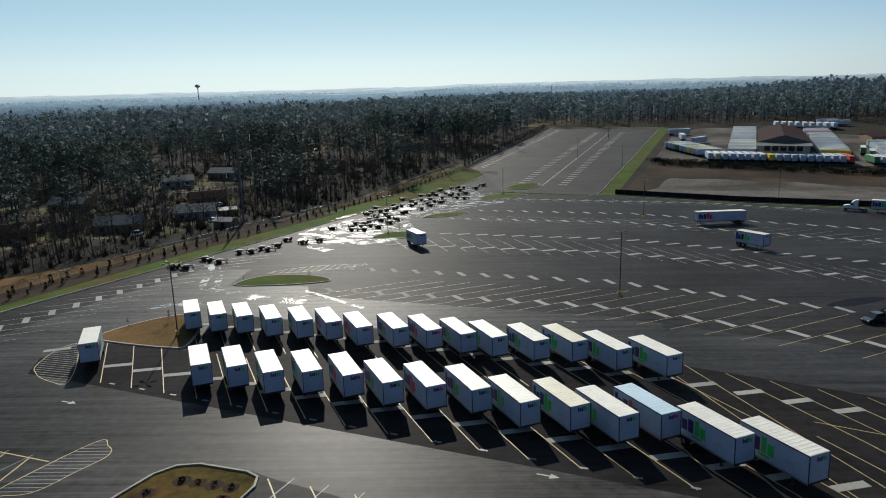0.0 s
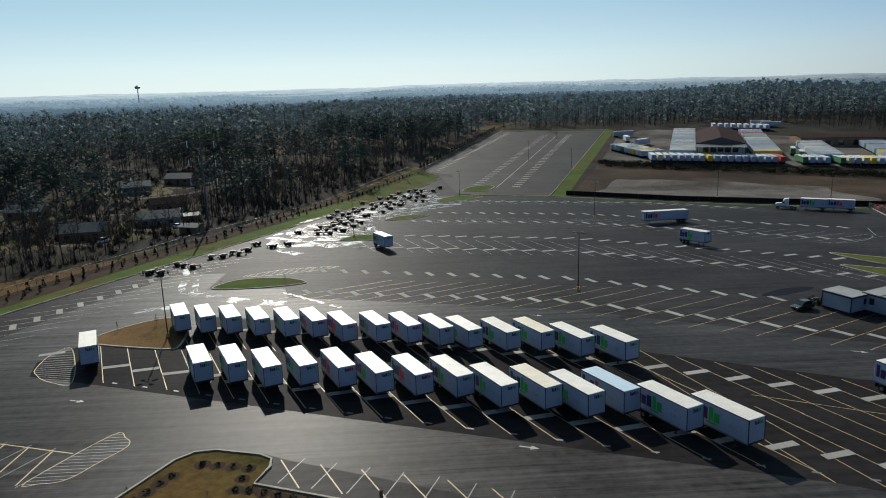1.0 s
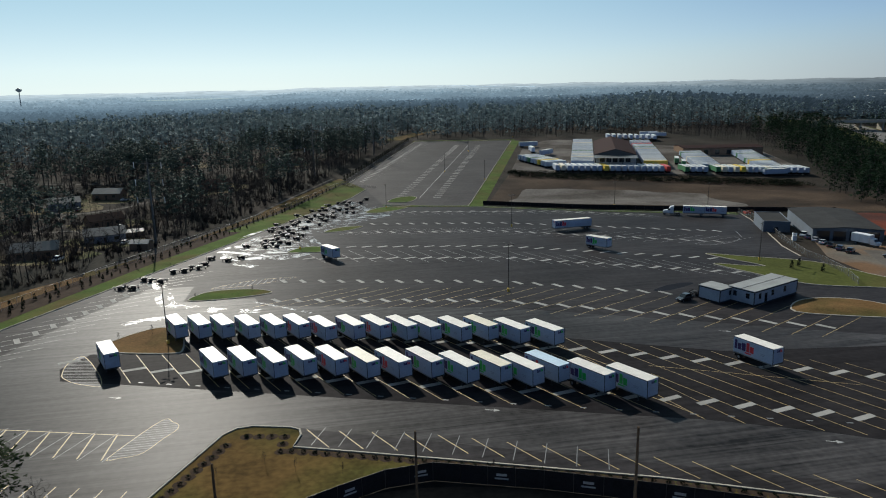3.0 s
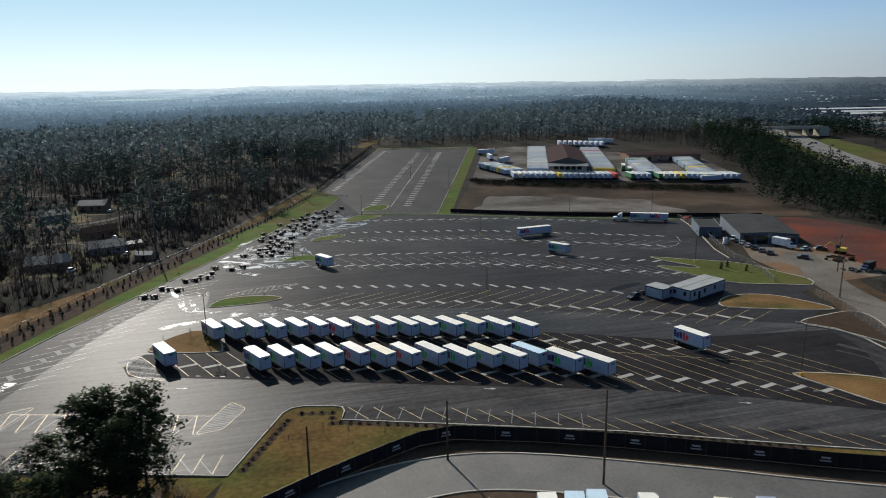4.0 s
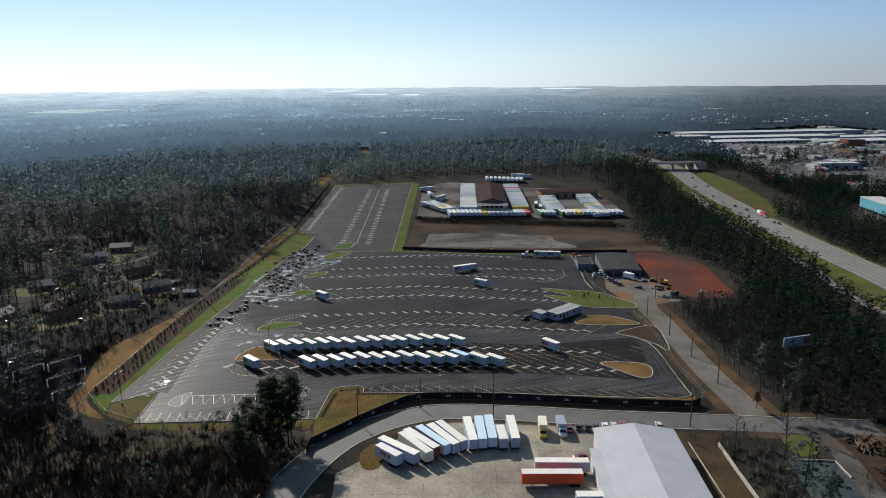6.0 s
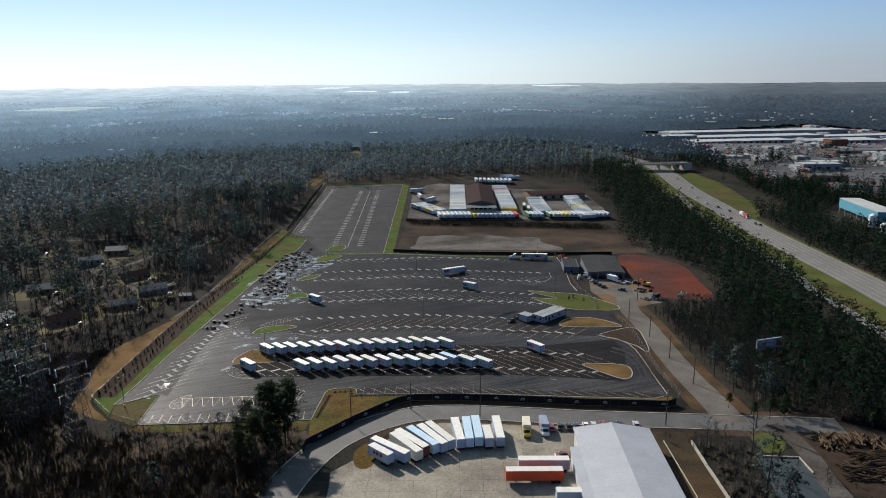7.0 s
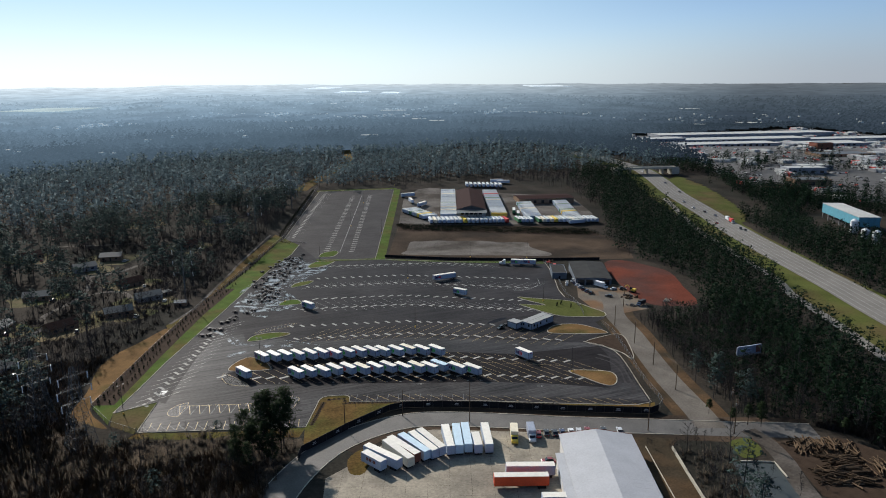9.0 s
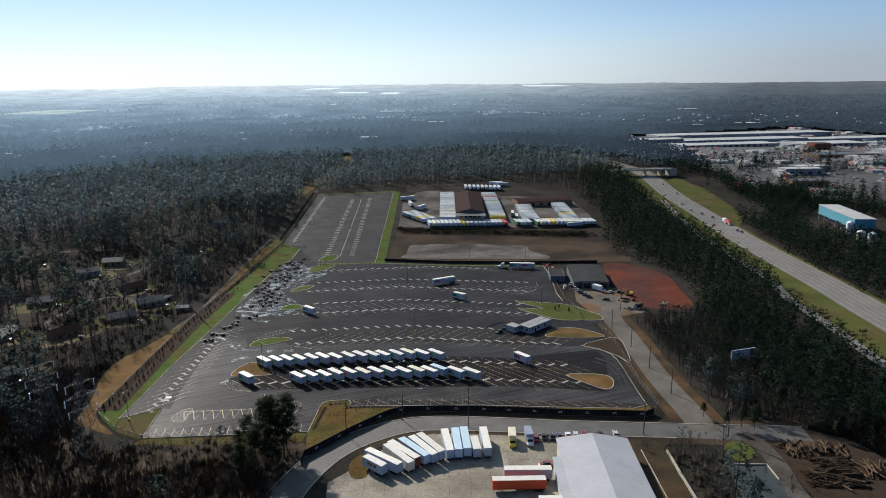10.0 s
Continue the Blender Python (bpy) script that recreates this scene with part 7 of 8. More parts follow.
CLEAR = [[(-106, 60), (-118, 92), (-114, 125), (-110, 142), (-98, 166), (-80, 200), (-74, 212), (-37, 312), (2, 386), (66, 548), (80, 560), (172, 545), (190, 536), (240, 556), (300, 548), (338, 470), (308, 372), (292, 340), (284, 326), (256, 286), (236, 248), (226, 216), (230, 192), (231, 172), (213, 138), (196, 106), (184, 98), (168, 98), (146, 98), (129, 66),
          (115, 34), (105, 8), (103, -8), (118, -18), (128, -36), (124, -66), (90, -70), (60, -62), (66, -46), (80, -28), (60, -10), (50, -80), (-60, -80), (-66, -30), (-62, 4), (-52, 22), (-47, 30), (-42, 45), (-92, 60)],
         [(502, 640), (486, 600), (464, 540), (430, 470), (392, 400), (342, 268), (290, 172), (264, 126), (245, 98), (222, 54), (200, 14), (176, -16), (130, -90), (180, -110), (240, -20), (276, 50), (296, 86), (330, 150), (372, 228), (412, 290), (450, 343), (497, 428), (530, 500), (516, 560), (514, 640)], band(dense(STREET[50:], 6), 9), band(dense(CUT, 12), 8),
         [(560, 420), (590, 520), (690, 690), (740, 900), (900, 1090), (1400, 1090), (1450, 700), (1150, 350), (800, 260), (620, 300)],
         [(420, 222), (480, 300), (545, 300), (545, 215), (500, 165), (436, 178)], [(-128, 312), (-96, 317), (-80, 352), (-92, 366), (-120, 342)], [(-122, 268), (-100, 262), (-96, 284), (-116, 288)], [(-150, 196), (-124, 190), (-120, 212), (-146, 220)],
         [(490, 500), (545, 520), (560, 500), (470, 315), (430, 290)], [(56, -3), (72, -12), (66.5, -17), (50, -56), (36, -62)]]


def scatter(seed, x0, x1, y0, y1, step, keep):
    rng = np.random.default_rng(seed)
    gx, gy = np.meshgrid(np.arange(x0, x1, step), np.arange(y0, y1, step))
    X = gx.ravel() + rng.uniform(-0.48, 0.48, gx.size) * step
    Y = gy.ravel() + rng.uniform(-0.48, 0.48, gx.size) * step
    m = keep(X, Y) & ~blocked(CLEAR, X, Y)
    return X[m], Y[m], rng


def in_view(X, Y):
    """Within the fan that the flight looks over, with a margin."""
    a = np.degrees(np.arctan2(X + 60, Y + 230))
    return (a > -42) & (a < 66)


def woods(name, kinds, X, Y, rng, pick, lo, hi, label, mats, category="woodland", kind="stuff", size=None, squash=1.0):
    """Many trees joined into one mesh."""
    V, F, MI, N, base = [], [], [], [], 0
    for i, (tv, tf, lv, lf) in enumerate(kinds):
        sel = np.nonzero(pick == i)[0]
        if not len(sel):
            continue
        v6 = np.array(tv + lv, dtype=np.float32)
        v, nv = v6[:, :3], v6[:, 3:]
        f = np.array(tf + [tuple(j + len(tv) for j in t) for t in lf], dtype=np.int32)
        mi = np.array([0] * len(tf) + [1 + kinds_leaf[name][i]] * len(lf), dtype=np.int32)
        a = rng.uniform(0, math.tau, len(sel))
        k = rng.uniform(lo, hi, len(sel)) * (1 if size is None else size[sel])
        kz = k * rng.uniform(0.9, 1.1, len(sel)) * squash
        c, s = np.cos(a) * k, np.sin(a) * k
        z = np.array([land(x, y) for x, y in zip(X[sel], Y[sel])])
        out = np.empty((len(sel), len(v), 3), np.float32)
        out[:, :, 0] = v[None, :, 0] * c[:, None] - v[None, :, 1] * s[:, None] + X[sel][:, None]
        out[:, :, 1] = v[None, :, 0] * s[:, None] + v[None, :, 1] * c[:, None] + Y[sel][:, None]
        out[:, :, 2] = v[None, :, 2] * kz[:, None] + z[:, None]
        V.append(out.reshape(-1, 3))
        ca, sa = np.cos(a)[:, None], np.sin(a)[:, None]
        no = np.empty_like(out)
        no[:, :, 0], no[:, :, 1], no[:, :, 2] = nv[None, :, 0] * ca - nv[None, :, 1] * sa, nv[None, :, 0] * sa + nv[None, :, 1] * ca, nv[None, :, 2]
        N.append(no.reshape(-1, 3))
        F.append((f[None] + (np.arange(len(sel)) * len(v))[:, None, None] + base).reshape(-1, 3))
        MI.append(np.tile(mi, len(sel)))
        base += len(sel) * len(v)
    V, F, MI = np.concatenate(V), np.concatenate(F).astype(np.int32), np.concatenate(MI)
    me = bpy.data.meshes.new(name)
    me.vertices.add(len(V)), me.loops.add(F.size), me.polygons.add(len(F))
    me.vertices.foreach_set("co", V.ravel())
    me.loops.foreach_set("vertex_index", F.ravel())
    me.polygons.foreach_set("loop_start", np.arange(0, F.size, 3, dtype=np.int32))
    for m in mats:
        me.materials.append(m)
    me.polygons.foreach_set("material_index", MI)
    me.polygons.foreach_set("use_smooth", np.ones(len(F), bool))
    me.attributes.new("custom_normal", "FLOAT_VECTOR", "POINT").data.foreach_set("vector", np.concatenate(N).ravel())
    me.update()
    return tagged(new(name, me), label, category, kind=kind)


PINES = [pine(s, 24, 1, 16, 0.86, b, 1.3) for s, b in ((1, 0.24), (2, 0.38), (3, 0.31), (4, 0.44))]
LOWPINES = [pine(s, 17, 1, 9, 1.25, 0.06, 1.5) for s in (51, 52, 53, 54)]
BARES = [bare(s, 12, 13) for s in (5, 6, 7, 8)]
BUSHES = [bare(s, 8, 11, 1.3) for s in (61, 62, 63, 64)]
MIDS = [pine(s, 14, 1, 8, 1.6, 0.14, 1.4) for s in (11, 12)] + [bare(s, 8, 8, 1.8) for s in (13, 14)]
CRUDE = [crude(s, 5, 18, 5.8, 6) for s in (1, 2, 3)]
HAZY = [crude(s, 3, 15, 12.0, 3) for s in (4, 5, 6)]
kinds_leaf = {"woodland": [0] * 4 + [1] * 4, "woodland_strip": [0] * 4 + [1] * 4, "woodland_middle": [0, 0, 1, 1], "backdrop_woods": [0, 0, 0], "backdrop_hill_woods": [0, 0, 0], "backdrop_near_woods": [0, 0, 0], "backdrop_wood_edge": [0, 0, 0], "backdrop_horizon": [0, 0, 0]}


def west(X, Y):
    """How far a place lies west of the yard's long fence."""
    d = (-110 + (Y - 94) * 0.445 - X) * 0.91
    return np.where((Y > 60) & (Y < 430) & (d > -20), d, 1e4)


def species(X, Y, rng):
    """Pines in drifts among bare broadleaves; the strip beside the highway is nearly all pine."""
    n = np.array([noise.noise((x / 70, y / 70, 2.2)) for x, y in zip(X, Y)])
    p = np.clip(0.62 + 1.0 * n, 0.15, 0.95)
    strip = (X > 150) & (Y < 520)
    edge = (X > 120) & (X < 205) & (Y < 112)
    p = np.where(strip, 0.9, p)
    p = np.where(edge & (X + Y * 0.2 < 190), 0.1, p)
    p = np.where(Y < 75, np.where(X < 0, 0.04, p), p)
    p = np.where(west(X, Y) < 95, np.where(west(X, Y) < 45, 0.14, 0.5), p)
    p = np.where(Y > 470, np.maximum(p, 0.68), p)
    pn = rng.random(len(X)) < p
    return np.where(pn, rng.integers(0, 4, len(X)), 4 + rng.integers(0, 4, len(X)))


X, Y, rng = scatter(3, -420, 620, -60, 900, 7.4, lambda X, Y: in_view(X, Y) & (np.hypot(X - 40, Y - 160) < 335))
hx, hy = np.array([h[0] for h in HOUSES]), np.array([h[1] for h in HOUSES])
ok = np.min(np.hypot(X[:, None] - hx, Y[:, None] - hy), axis=1) > 14
yard = np.min(np.hypot(X[:, None] - hx, Y[:, None] - hy), axis=1) < 30
ok &= ~(yard & (rng.random(len(X)) < 0.6))
ok &= ~((X > 116) & (Y < 560))
ok &= ~((west(X, Y) < 80) & (rng.random(len(X)) < 0.12))
X, Y = X[ok], Y[ok]
low = np.where((X < -30) & (Y < 66), 0.45, np.where((X > 100) & (X + 0.5 * Y < 165) & (Y < 110), 0.7, 1.0))
woods("woodland", PINES + BARES, X, Y, rng, species(X, Y, rng), 0.72, 1.12, "mixed wood of dark pines and bare grey broadleaf trees", (M_BARK, M_NEEDLE, M_TWIG), size=low)
X, Y, rng = scatter(9, 116, 760, -90, 560, 6.8, lambda X, Y: in_view(X, Y) & (X > 116))
evergreen = (rng.random(len(X)) < 0.95) & (X > np.where(Y < 8, 128, 139 + 0.5 * (Y - 28)) + rng.normal(0, 9, len(X)))
keep = (evergreen | (rng.random(len(X)) < 0.9))
X, Y, evergreen = X[keep], Y[keep], evergreen[keep]
for cx, cy, sx, sy, count in ((640, 512, 14, 10, 26), (700, 548, 26, 8, 34), (627, 430, 20, 10, 30), (608, 384, 26, 9, 40), (775, 482, 30, 8, 34), (552, 378, 14, 16, 40), (680, 592, 30, 8, 34), (652, 345, 30, 10, 44), (800, 548, 34, 8, 34), (560, 340, 26, 14, 50), (520, 396, 8, 18, 30), (815, 470, 20, 8, 26), (900, 640, 40, 8, 34)):
    X, Y = np.append(X, rng.normal(cx, sx, count)), np.append(Y, rng.normal(cy, sy, count))      # clumps of trees between the lots
    evergreen = np.append(evergreen, rng.random(count) < 0.7)
woods("woodland_strip", LOWPINES + BARES, X, Y, rng, np.where(evergreen, rng.integers(0, 4, len(X)), 4 + rng.integers(0, 4, len(X))), 0.5, 0.82, "dense strip of pines beside the highway, darkened as in shade", (M_BARK, M_SHADEPINE, M_TWIG))
bk = Build()
rs = random.Random(41)
for k in range(900):                                # scrub on the bank below the depot
    t = rs.random()
    x, y = 110 + 150 * t + rs.uniform(-3, 3), 382 - 64 * t + rs.uniform(-17, 2)
    for j in range(18):
        c = Vector((x + rs.uniform(-1.8, 1.8), y + rs.uniform(-1.4, 1.4), G(x, y) + rs.uniform(0.1, 1.5)))
        u = Vector((rs.uniform(-1, 1), rs.uniform(-1, 1), rs.uniform(0, 1.2))) * 0.5
        w = Vector((rs.uniform(-1, 1), rs.uniform(-1, 1), rs.uniform(-0.5, 0.5))) * 0.4
        bk.add([c - w, c + w, c + u], [(0, 1, 2)])
tagged(part("bank_scrub", bk, M_SHRUB), "dark scrub on the bank below the depot", "scrub", kind="stuff")
def scrub(name, boxes, count, mat, label, seed):
    """Leafless brush, too fine to count."""
    r = np.random.default_rng(seed)
    xs, ys = [], []
    for x0, x1, y0, y1 in boxes:
        xs.append(r.uniform(x0, x1, count)), ys.append(r.uniform(y0, y1, count))
    X, Y = np.concatenate(xs), np.concatenate(ys)
    m = ~blocked(CLEAR, X, Y)
    X, Y = X[m], Y[m]
    kinds_leaf[name] = [0, 0, 0]
    kinds = []
    for sd in (1, 2, 3):
        q = random.Random(sd)
        lv, lf = [], []
        for _ in range(22):
            a, ln = q.uniform(0, math.tau), q.uniform(0.8, 2.6)
            d = np.array([math.cos(a) * ln * 0.55, math.sin(a) * ln * 0.55, ln])
            p = np.array([q.gauss(0, 0.35), q.gauss(0, 0.35), 0])
            w = np.array([-math.sin(a), math.cos(a), 0]) * 0.09
            i = len(lv)
            h = np.cross(2 * w, d + w)
            h = h / np.linalg.norm(h) * 0.4 + (0, 0, 1)
            h /= np.linalg.norm(h)
            lv.extend((*q, *h) for q in (p - w, p + w, p + d))
            lf.append((i, i + 1, i + 2))
        kinds.append(([], [], lv, lf))
    return woods(name, kinds, X, Y, r, r.integers(0, 3, len(X)), 0.6, 1.5, label, (M_BARK, mat), "scrub")


kinds_leaf["woodland_thicket"] = [0] * 4
X1, Y1, rng = scatter(12, -165, -52, -60, 64, 8.2, lambda X, Y: (X > -98) | (Y < 20) | (X < -150))
X2, Y2, rng = scatter(13, 104, 190, -60, 112, 3.9, lambda X, Y: (X > 106 + 0.3 * Y) & (X < 150 + 0.5 * Y))
X3, Y3, rng = scatter(14, -230, 20, 60, 420, 5.4, lambda X, Y: (west(X, Y) > 9) & (west(X, Y) < 90))
X, Y = np.concatenate((X1, X2, X3)), np.concatenate((Y1, Y2, Y3))
free = np.min(np.hypot(X[:, None] - hx, Y[:, None] - hy), axis=1) > 11
X, Y = X[free], Y[free]
woods("woodland_thicket", BUSHES, X, Y, rng, rng.integers(0, 4, len(X)), 0.34, 0.8, "thicket of small leafless trees", (M_BARK, M_TWIG))
scrub("heath", [(-165, -96, 15, 92), (-150, -100, 88, 150), (-112, -60, -30, 40)], 1900, M_BRUSH, "rusty brown brush under the power line", 79)
scrub("brush", [(-180, -60, 60, 230), (-150, 0, 220, 400), (118, 150, -60, -24)], 1100, M_TWIG, "brown leafless brush on the woodland floor", 77)
scrub("bramble", [(-160, -46, -60, 62)], 1900, M_BRAMBLE, "dull brown bramble below the street", 78)
scrub("wall_bramble", [(50, 96, -80, -8)], 420, M_BRAMBLE, "dull brown bramble beside the pond", 80)
# low evergreens added to imitate the deep shade under the roadside trees
X, Y, rng = scatter(16, 108, 230, -80, 120, 4.3, lambda X, Y: (X > 112 + 0.34 * Y) & (X < 175 + 0.5 * Y))
kinds_leaf["understorey"] = [0] * 4
woods("understorey", LOWPINES, X, Y, rng, rng.integers(0, 4, len(X)), 0.2, 0.44, "low evergreens added to darken ground under the roadside trees", (M_BARK, M_SHADEPINE), "scrub")
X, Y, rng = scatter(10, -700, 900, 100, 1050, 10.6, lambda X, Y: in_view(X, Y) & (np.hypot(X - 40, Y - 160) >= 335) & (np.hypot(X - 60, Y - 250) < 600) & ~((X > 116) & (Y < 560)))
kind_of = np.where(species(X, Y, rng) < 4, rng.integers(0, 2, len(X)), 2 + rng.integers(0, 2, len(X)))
woods("woodland_middle", MIDS, X, Y, rng, kind_of, 0.75, 1.15, "mixed wood of pines and bare trees, blued for haze", (M_BARK, M_MIDNEEDLE, M_MIDTWIG))
X, Y, rng = scatter(4, -1300, 1700, 300, 1900, 11.5, lambda X, Y: in_view(X, Y) & (np.hypot(X - 60, Y - 250) >= 600) & (np.hypot(X - 60, Y - 250) < 1000))
# all backdrop woods and hills glow with this painted air light
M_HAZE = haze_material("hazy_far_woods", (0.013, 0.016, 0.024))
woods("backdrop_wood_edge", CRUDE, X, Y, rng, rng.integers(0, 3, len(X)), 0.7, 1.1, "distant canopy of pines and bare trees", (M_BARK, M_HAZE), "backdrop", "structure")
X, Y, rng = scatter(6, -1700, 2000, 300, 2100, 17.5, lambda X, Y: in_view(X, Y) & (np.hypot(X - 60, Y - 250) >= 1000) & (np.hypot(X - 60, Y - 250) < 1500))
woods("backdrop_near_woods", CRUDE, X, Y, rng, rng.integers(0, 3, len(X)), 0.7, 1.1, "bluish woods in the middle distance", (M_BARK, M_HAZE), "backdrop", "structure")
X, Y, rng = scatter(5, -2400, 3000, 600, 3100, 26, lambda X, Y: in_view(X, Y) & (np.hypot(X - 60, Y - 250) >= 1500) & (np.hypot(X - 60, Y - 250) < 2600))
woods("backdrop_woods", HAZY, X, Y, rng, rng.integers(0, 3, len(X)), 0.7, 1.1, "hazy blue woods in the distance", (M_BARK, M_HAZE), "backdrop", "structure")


def canopy(name, r0, r1, step, up, rough, mat, label, category="backdrop", kind="structure"):
    """A closed canopy of far woods over the rolling land, between two distances."""
    b = Build()
    rs, r = [], r0
    while r < r1:
        rs.append(r)
        r += step * (r / r0)
    rs.append(r1)
    angles = [radians(-42 + 108 * k / 260) for k in range(261)]
    for r in rs:
        for a in angles:
            x, y = -60 + math.sin(a) * r, -230 + math.cos(a) * r
            h = up + rough * (noise.noise((x / 23, y / 23, 0.5)) + 1.2 * noise.noise((x / 160, y / 160, 4.5)) + noise.noise((x / 700, y / 700, 9.5)) * 1.5)
            b.v.append((x, y, land(x, y) + h))
    n = len(angles)
    at = np.array(b.v)
    wood = np.hypot(at[:, 0] - 60, at[:, 1] - 250) > 640
    wood &= ~blocked(CLEAR[4:], at[:, 0], at[:, 1])
    cells = [(i * n + k, i * n + k + 1, (i + 1) * n + k + 1, (i + 1) * n + k) for i in range(len(rs) - 1) for k in range(n - 1)]
    b.f = [c for c in cells if all(wood[j] for j in c)]
    return tagged(part(name, b, mat, smooth_faces=True), label, category, kind=kind)


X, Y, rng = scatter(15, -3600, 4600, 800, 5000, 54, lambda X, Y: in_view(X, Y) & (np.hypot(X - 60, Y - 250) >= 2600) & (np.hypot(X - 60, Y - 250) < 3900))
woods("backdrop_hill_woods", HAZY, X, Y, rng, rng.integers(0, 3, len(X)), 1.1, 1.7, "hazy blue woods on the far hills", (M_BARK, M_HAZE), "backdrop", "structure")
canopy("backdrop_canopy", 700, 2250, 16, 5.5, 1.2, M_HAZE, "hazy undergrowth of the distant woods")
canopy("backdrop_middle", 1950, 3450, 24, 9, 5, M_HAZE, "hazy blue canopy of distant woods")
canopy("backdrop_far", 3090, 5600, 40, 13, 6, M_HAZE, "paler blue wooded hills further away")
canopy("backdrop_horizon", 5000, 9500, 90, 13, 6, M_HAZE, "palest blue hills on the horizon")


def tree_thing(name, kind, leaf, label):
    t = thing(name, label, "tree")
    for nm, v, f, m in (("trunk", kind[0], kind[1], M_BARK), ("crown", kind[2], kind[3], leaf)):
        ob = part(nm, Build().add([p[:3] for p in v], f), m, t, smooth_faces=True)
        ob.data.attributes.new("custom_normal", "FLOAT_VECTOR", "POINT").data.foreach_set("vector", np.array([p[3:] for p in v], np.float32).ravel())
    return t


near_pines = [tree_thing("pine_tree", pine(s, 46, 4, 28, 0.40, b, 1.1), M_PINE, "tall dark pine with a clumpy crown") for s, b in ((21, 0.46), (22, 0.38), (23, 0.3))]
near_bare = [tree_thing("bare_tree", bare(s, 18, 22), M_TWIG, "leafless grey-brown broadleaf tree") for s in (31, 32, 33, 34)]
rt = random.Random(17)
for x, y, k in ((-53, 37, 1.18), (-49.5, 35, 1.22), (-56.5, 35, 1.08), (-51, 31, 1.05), (-61, 37, 0.82), (-60, 30, 0.75), (-64.5, 33, 0.68), (-57, 27, 0.8), (-66, 27, 0.58), (-62, 22, 0.6), (-55, 22, 0.7), (-58.5, 41, 0.8)):
    place(rt.choice(near_pines), stand(x, y, rt.uniform(0, 360), 0) @ Matrix.Diagonal((k * 0.86, k * 0.86, k * 0.88, 1)), "pines by the street")
for k in range(80):
    x, y = rt.uniform(-150, -58), rt.uniform(-45, 60)
    if y > 58 - max(0, (x + 92)) * 0.34 or (x > -62 and y > 2) or (x < -98 and y > 20):
        continue
    s = rt.uniform(0.3, 0.75)
    place(rt.choice(near_bare), stand(x, y, rt.uniform(0, 360), 0) @ Matrix.Diagonal((s, s, s, 1)), "scrub trees of the near wood")
for k in range(70):
    t = rt.random()
    x, y = 109 + 32 * t + rt.uniform(0, 10), -6 + 104 * t + rt.uniform(-5, 5)
    s = rt.uniform(0.45, 0.85)
    place(rt.choice(near_bare), stand(x, y, rt.uniform(0, 360), 0) @ Matrix.Diagonal((s, s, s, 1)), "roadside trees")
for x, y, s in ((95, -2, 0.45), (101, -14, 0.6), (96, -12, 0.5), (104, -17, 0.45), (124, -33, 0.5)):
    place(rt.choice(near_pines), stand(x, y, rt.uniform(0, 360), 0) @ Matrix.Diagonal((s, s, s, 1)), "pines by the street")
for k in range(45):
    x, y = rt.uniform(57, 92), rt.uniform(-75, -12)
    if (x > 78 and y > -34) or x < 60 + (-12 - y) * -0.1:
        continue
    s = rt.uniform(0.35, 0.75)
    place(rt.choice(near_bare), stand(x, y, rt.uniform(0, 360), 0) @ Matrix.Diagonal((s, s, s, 1)), "trees beside the warehouse")
for x, y in ((60, -12), (64, -18), (70, -14), (75, -20), (80, -16), (72, -26), (66, -30), (78, -30), (60, -40), (85, -14)):
    s = rt.uniform(0.35, 0.6)
    place(rt.choice(near_bare), stand(x, y, rt.uniform(0, 360), 0) @ Matrix.Diagonal((s, s, s, 1)), "trees beside the warehouse")
for x, y in ((-56, 118), (-50, 121), (-45, 150), (-31, 152), (-6, 246), (4, 249), (-15, 208), (35, 320), (27, 298), (-36, 50), (-30, 55), (-24, 57), (-33, 60), (-14, 52), (-20, 54), (5, 47.5), (15, 42.5)):
    s = rt.uniform(0.2, 0.3)
    place(rt.choice(near_bare), stand(x, y, rt.uniform(0, 360), 0.1) @ Matrix.Diagonal((s * 0.7, s * 0.7, s, 1)), "saplings on the lawns and islands")

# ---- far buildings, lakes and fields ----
# far roofs, field and lakes carry the same air light as emission
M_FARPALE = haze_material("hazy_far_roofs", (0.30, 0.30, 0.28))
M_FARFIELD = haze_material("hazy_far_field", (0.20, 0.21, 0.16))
# the water's shine is put into a pale matt colour
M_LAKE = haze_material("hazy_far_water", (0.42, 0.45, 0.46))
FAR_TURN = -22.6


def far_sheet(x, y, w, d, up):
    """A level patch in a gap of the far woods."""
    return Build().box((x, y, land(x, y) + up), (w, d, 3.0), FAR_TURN)


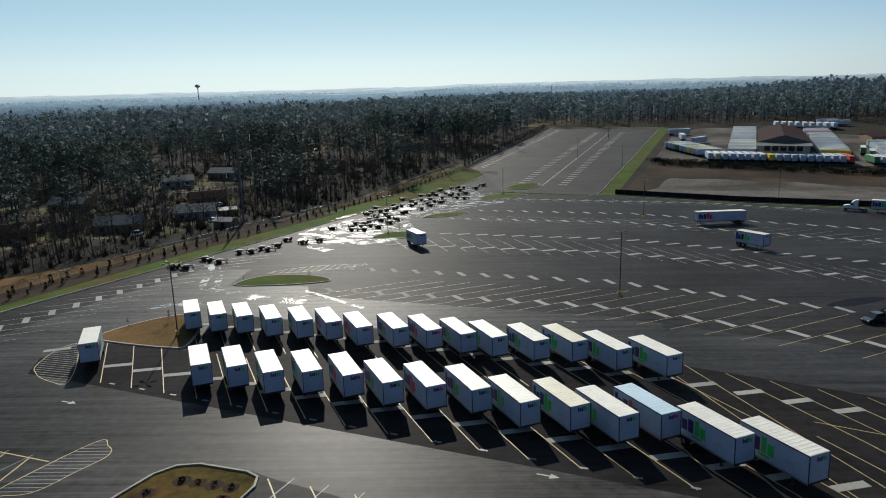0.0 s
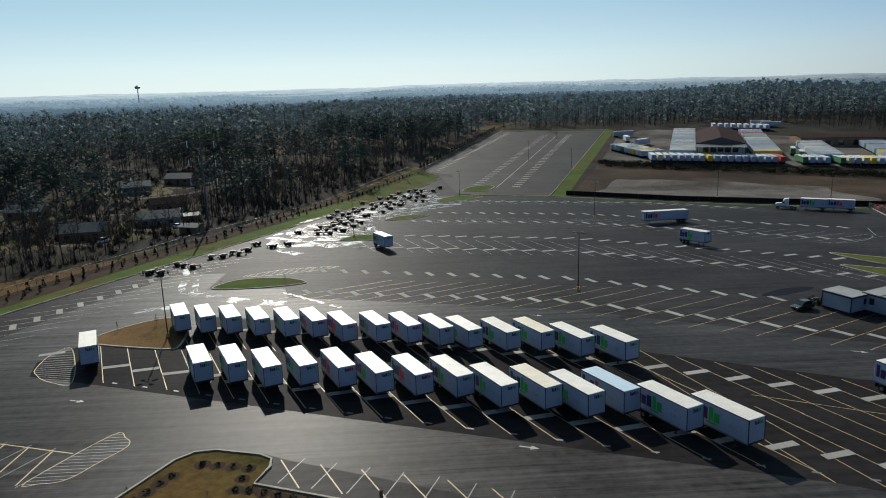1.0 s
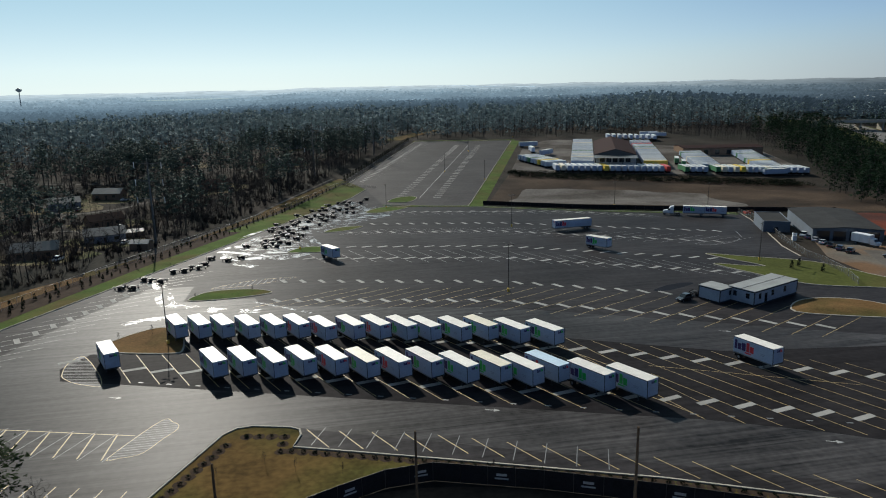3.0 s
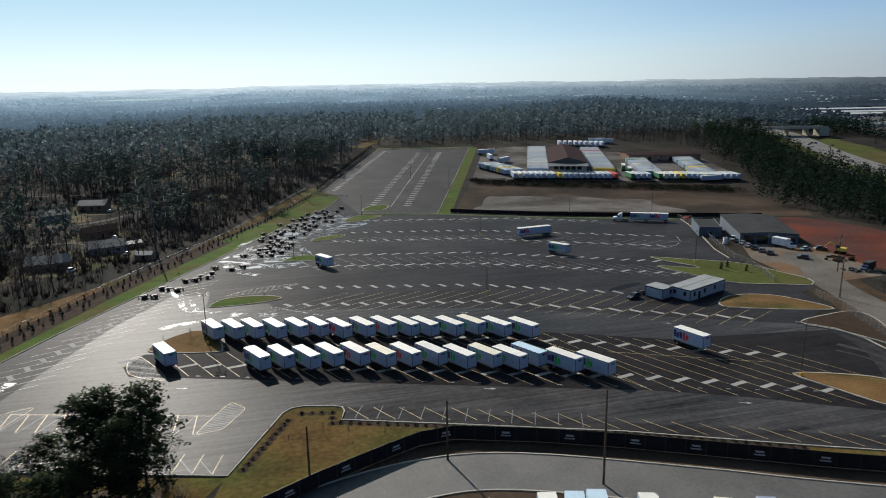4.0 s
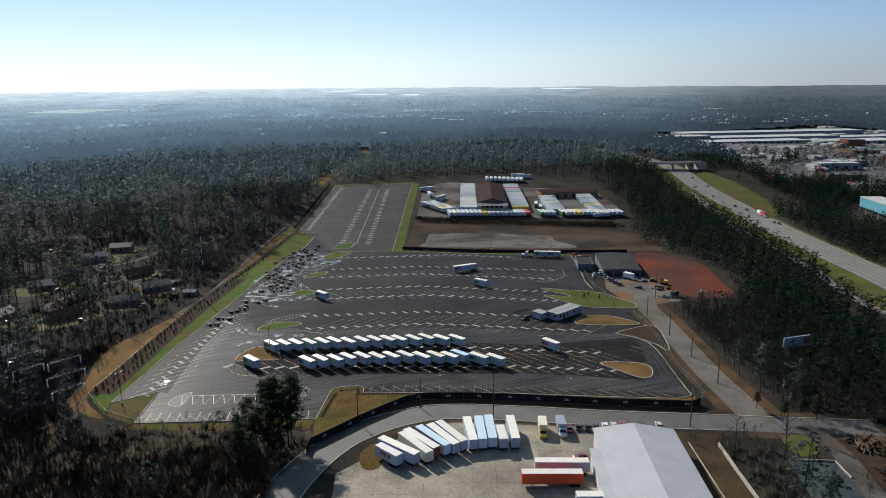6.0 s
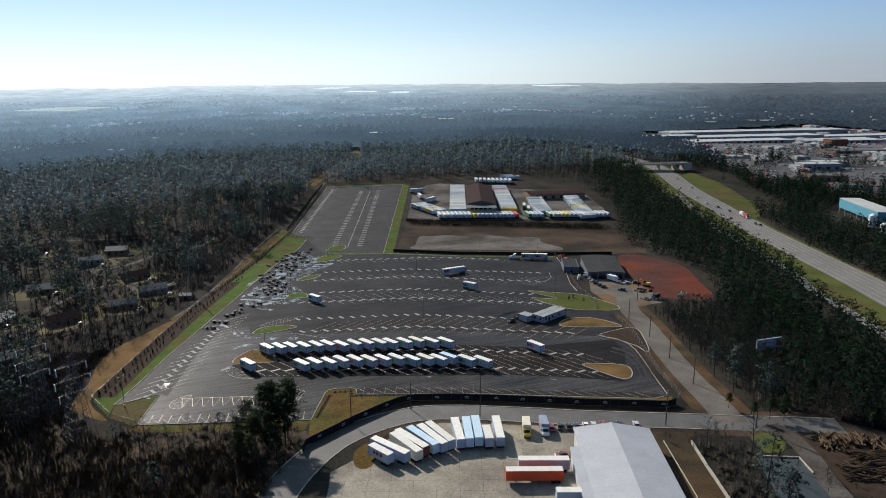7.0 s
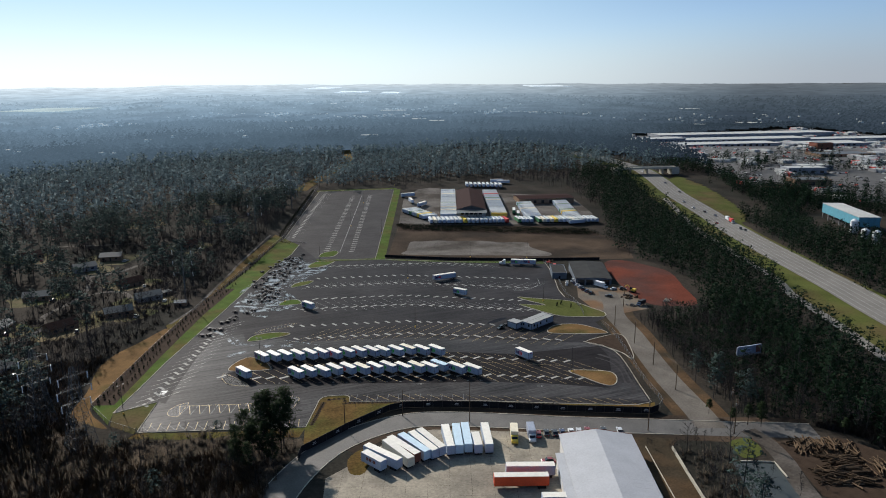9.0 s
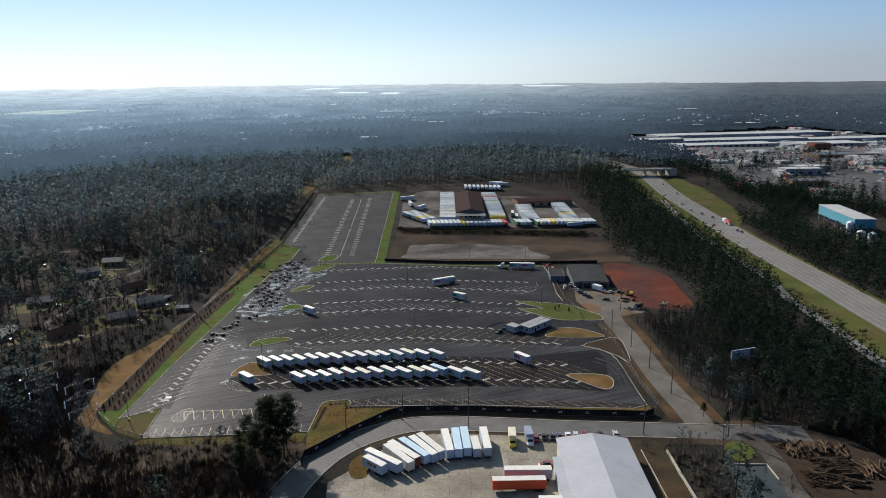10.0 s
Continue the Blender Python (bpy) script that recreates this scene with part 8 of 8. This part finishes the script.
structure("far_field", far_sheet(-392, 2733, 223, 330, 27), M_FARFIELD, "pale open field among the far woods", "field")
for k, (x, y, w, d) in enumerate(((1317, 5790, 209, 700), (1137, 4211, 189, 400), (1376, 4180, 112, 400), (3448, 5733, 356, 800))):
    structure("far_lake_%d" % (k + 1), far_sheet(x, y, w, d, 32), M_LAKE, "lake in the hazy distance, its shine put into pale colour", "water")
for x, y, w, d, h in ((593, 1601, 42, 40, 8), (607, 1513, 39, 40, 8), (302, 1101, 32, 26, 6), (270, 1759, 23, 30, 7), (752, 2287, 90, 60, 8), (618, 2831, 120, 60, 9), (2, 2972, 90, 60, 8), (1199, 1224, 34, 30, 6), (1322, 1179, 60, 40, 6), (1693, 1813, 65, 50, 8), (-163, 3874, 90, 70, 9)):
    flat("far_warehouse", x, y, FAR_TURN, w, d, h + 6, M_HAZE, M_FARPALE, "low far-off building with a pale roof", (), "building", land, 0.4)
rb2 = random.Random(31)
for cx, cy, sx, sy, count in ((261, 2181, 110, 60, 60), (542, 1881, 80, 80, 60), (-200, 1860, 45, 70, 34), (1026, 1775, 110, 70, 56), (900, 2500, 260, 180, 40), (1500, 1450, 240, 160, 40), (120, 1250, 120, 120, 12), (-300, 1050, 160, 120, 12), (700, 3400, 420, 300, 40)):
    db = Build()
    for k in range(count):
        x, y = rb2.gauss(cx, sx), rb2.gauss(cy, sy)
        w = rb2.uniform(4, 11) * (0.7 + cy / 4000)
        db.box((x, y, land(x, y) + 13), (w, w * rb2.uniform(0.5, 1.0), 4), FAR_TURN + rb2.choice((0, 90)) + rb2.uniform(-8, 8))
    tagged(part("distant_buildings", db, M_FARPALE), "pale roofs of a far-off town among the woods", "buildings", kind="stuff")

# ---- water tower on the horizon ----
wt = thing("water_tower", "far-off water tower on a stem", "water tower", pose(-990, 2821, 25))
part("stem", Build().tube((0, 0, -40), (0, 0, 25), 1.8, 1.6, n=10), M_STEEL, wt)
part("tank", Build().tube((0, 0, 24), (0, 0, 29), 4, 10.5, n=14).tube((0, 0, 29), (0, 0, 34), 10.5, 9.5, n=14).tube((0, 0, 34), (0, 0, 38), 9.5, 2, n=14), M_STEEL, wt)

# ---- set everything down at its scale ----
for ob in list(scene.objects):
    if ob.parent is None and ob.type in {"MESH", "EMPTY"}:
        ob.matrix_basis = Matrix.Scale(S, 4) @ ob.matrix_basis
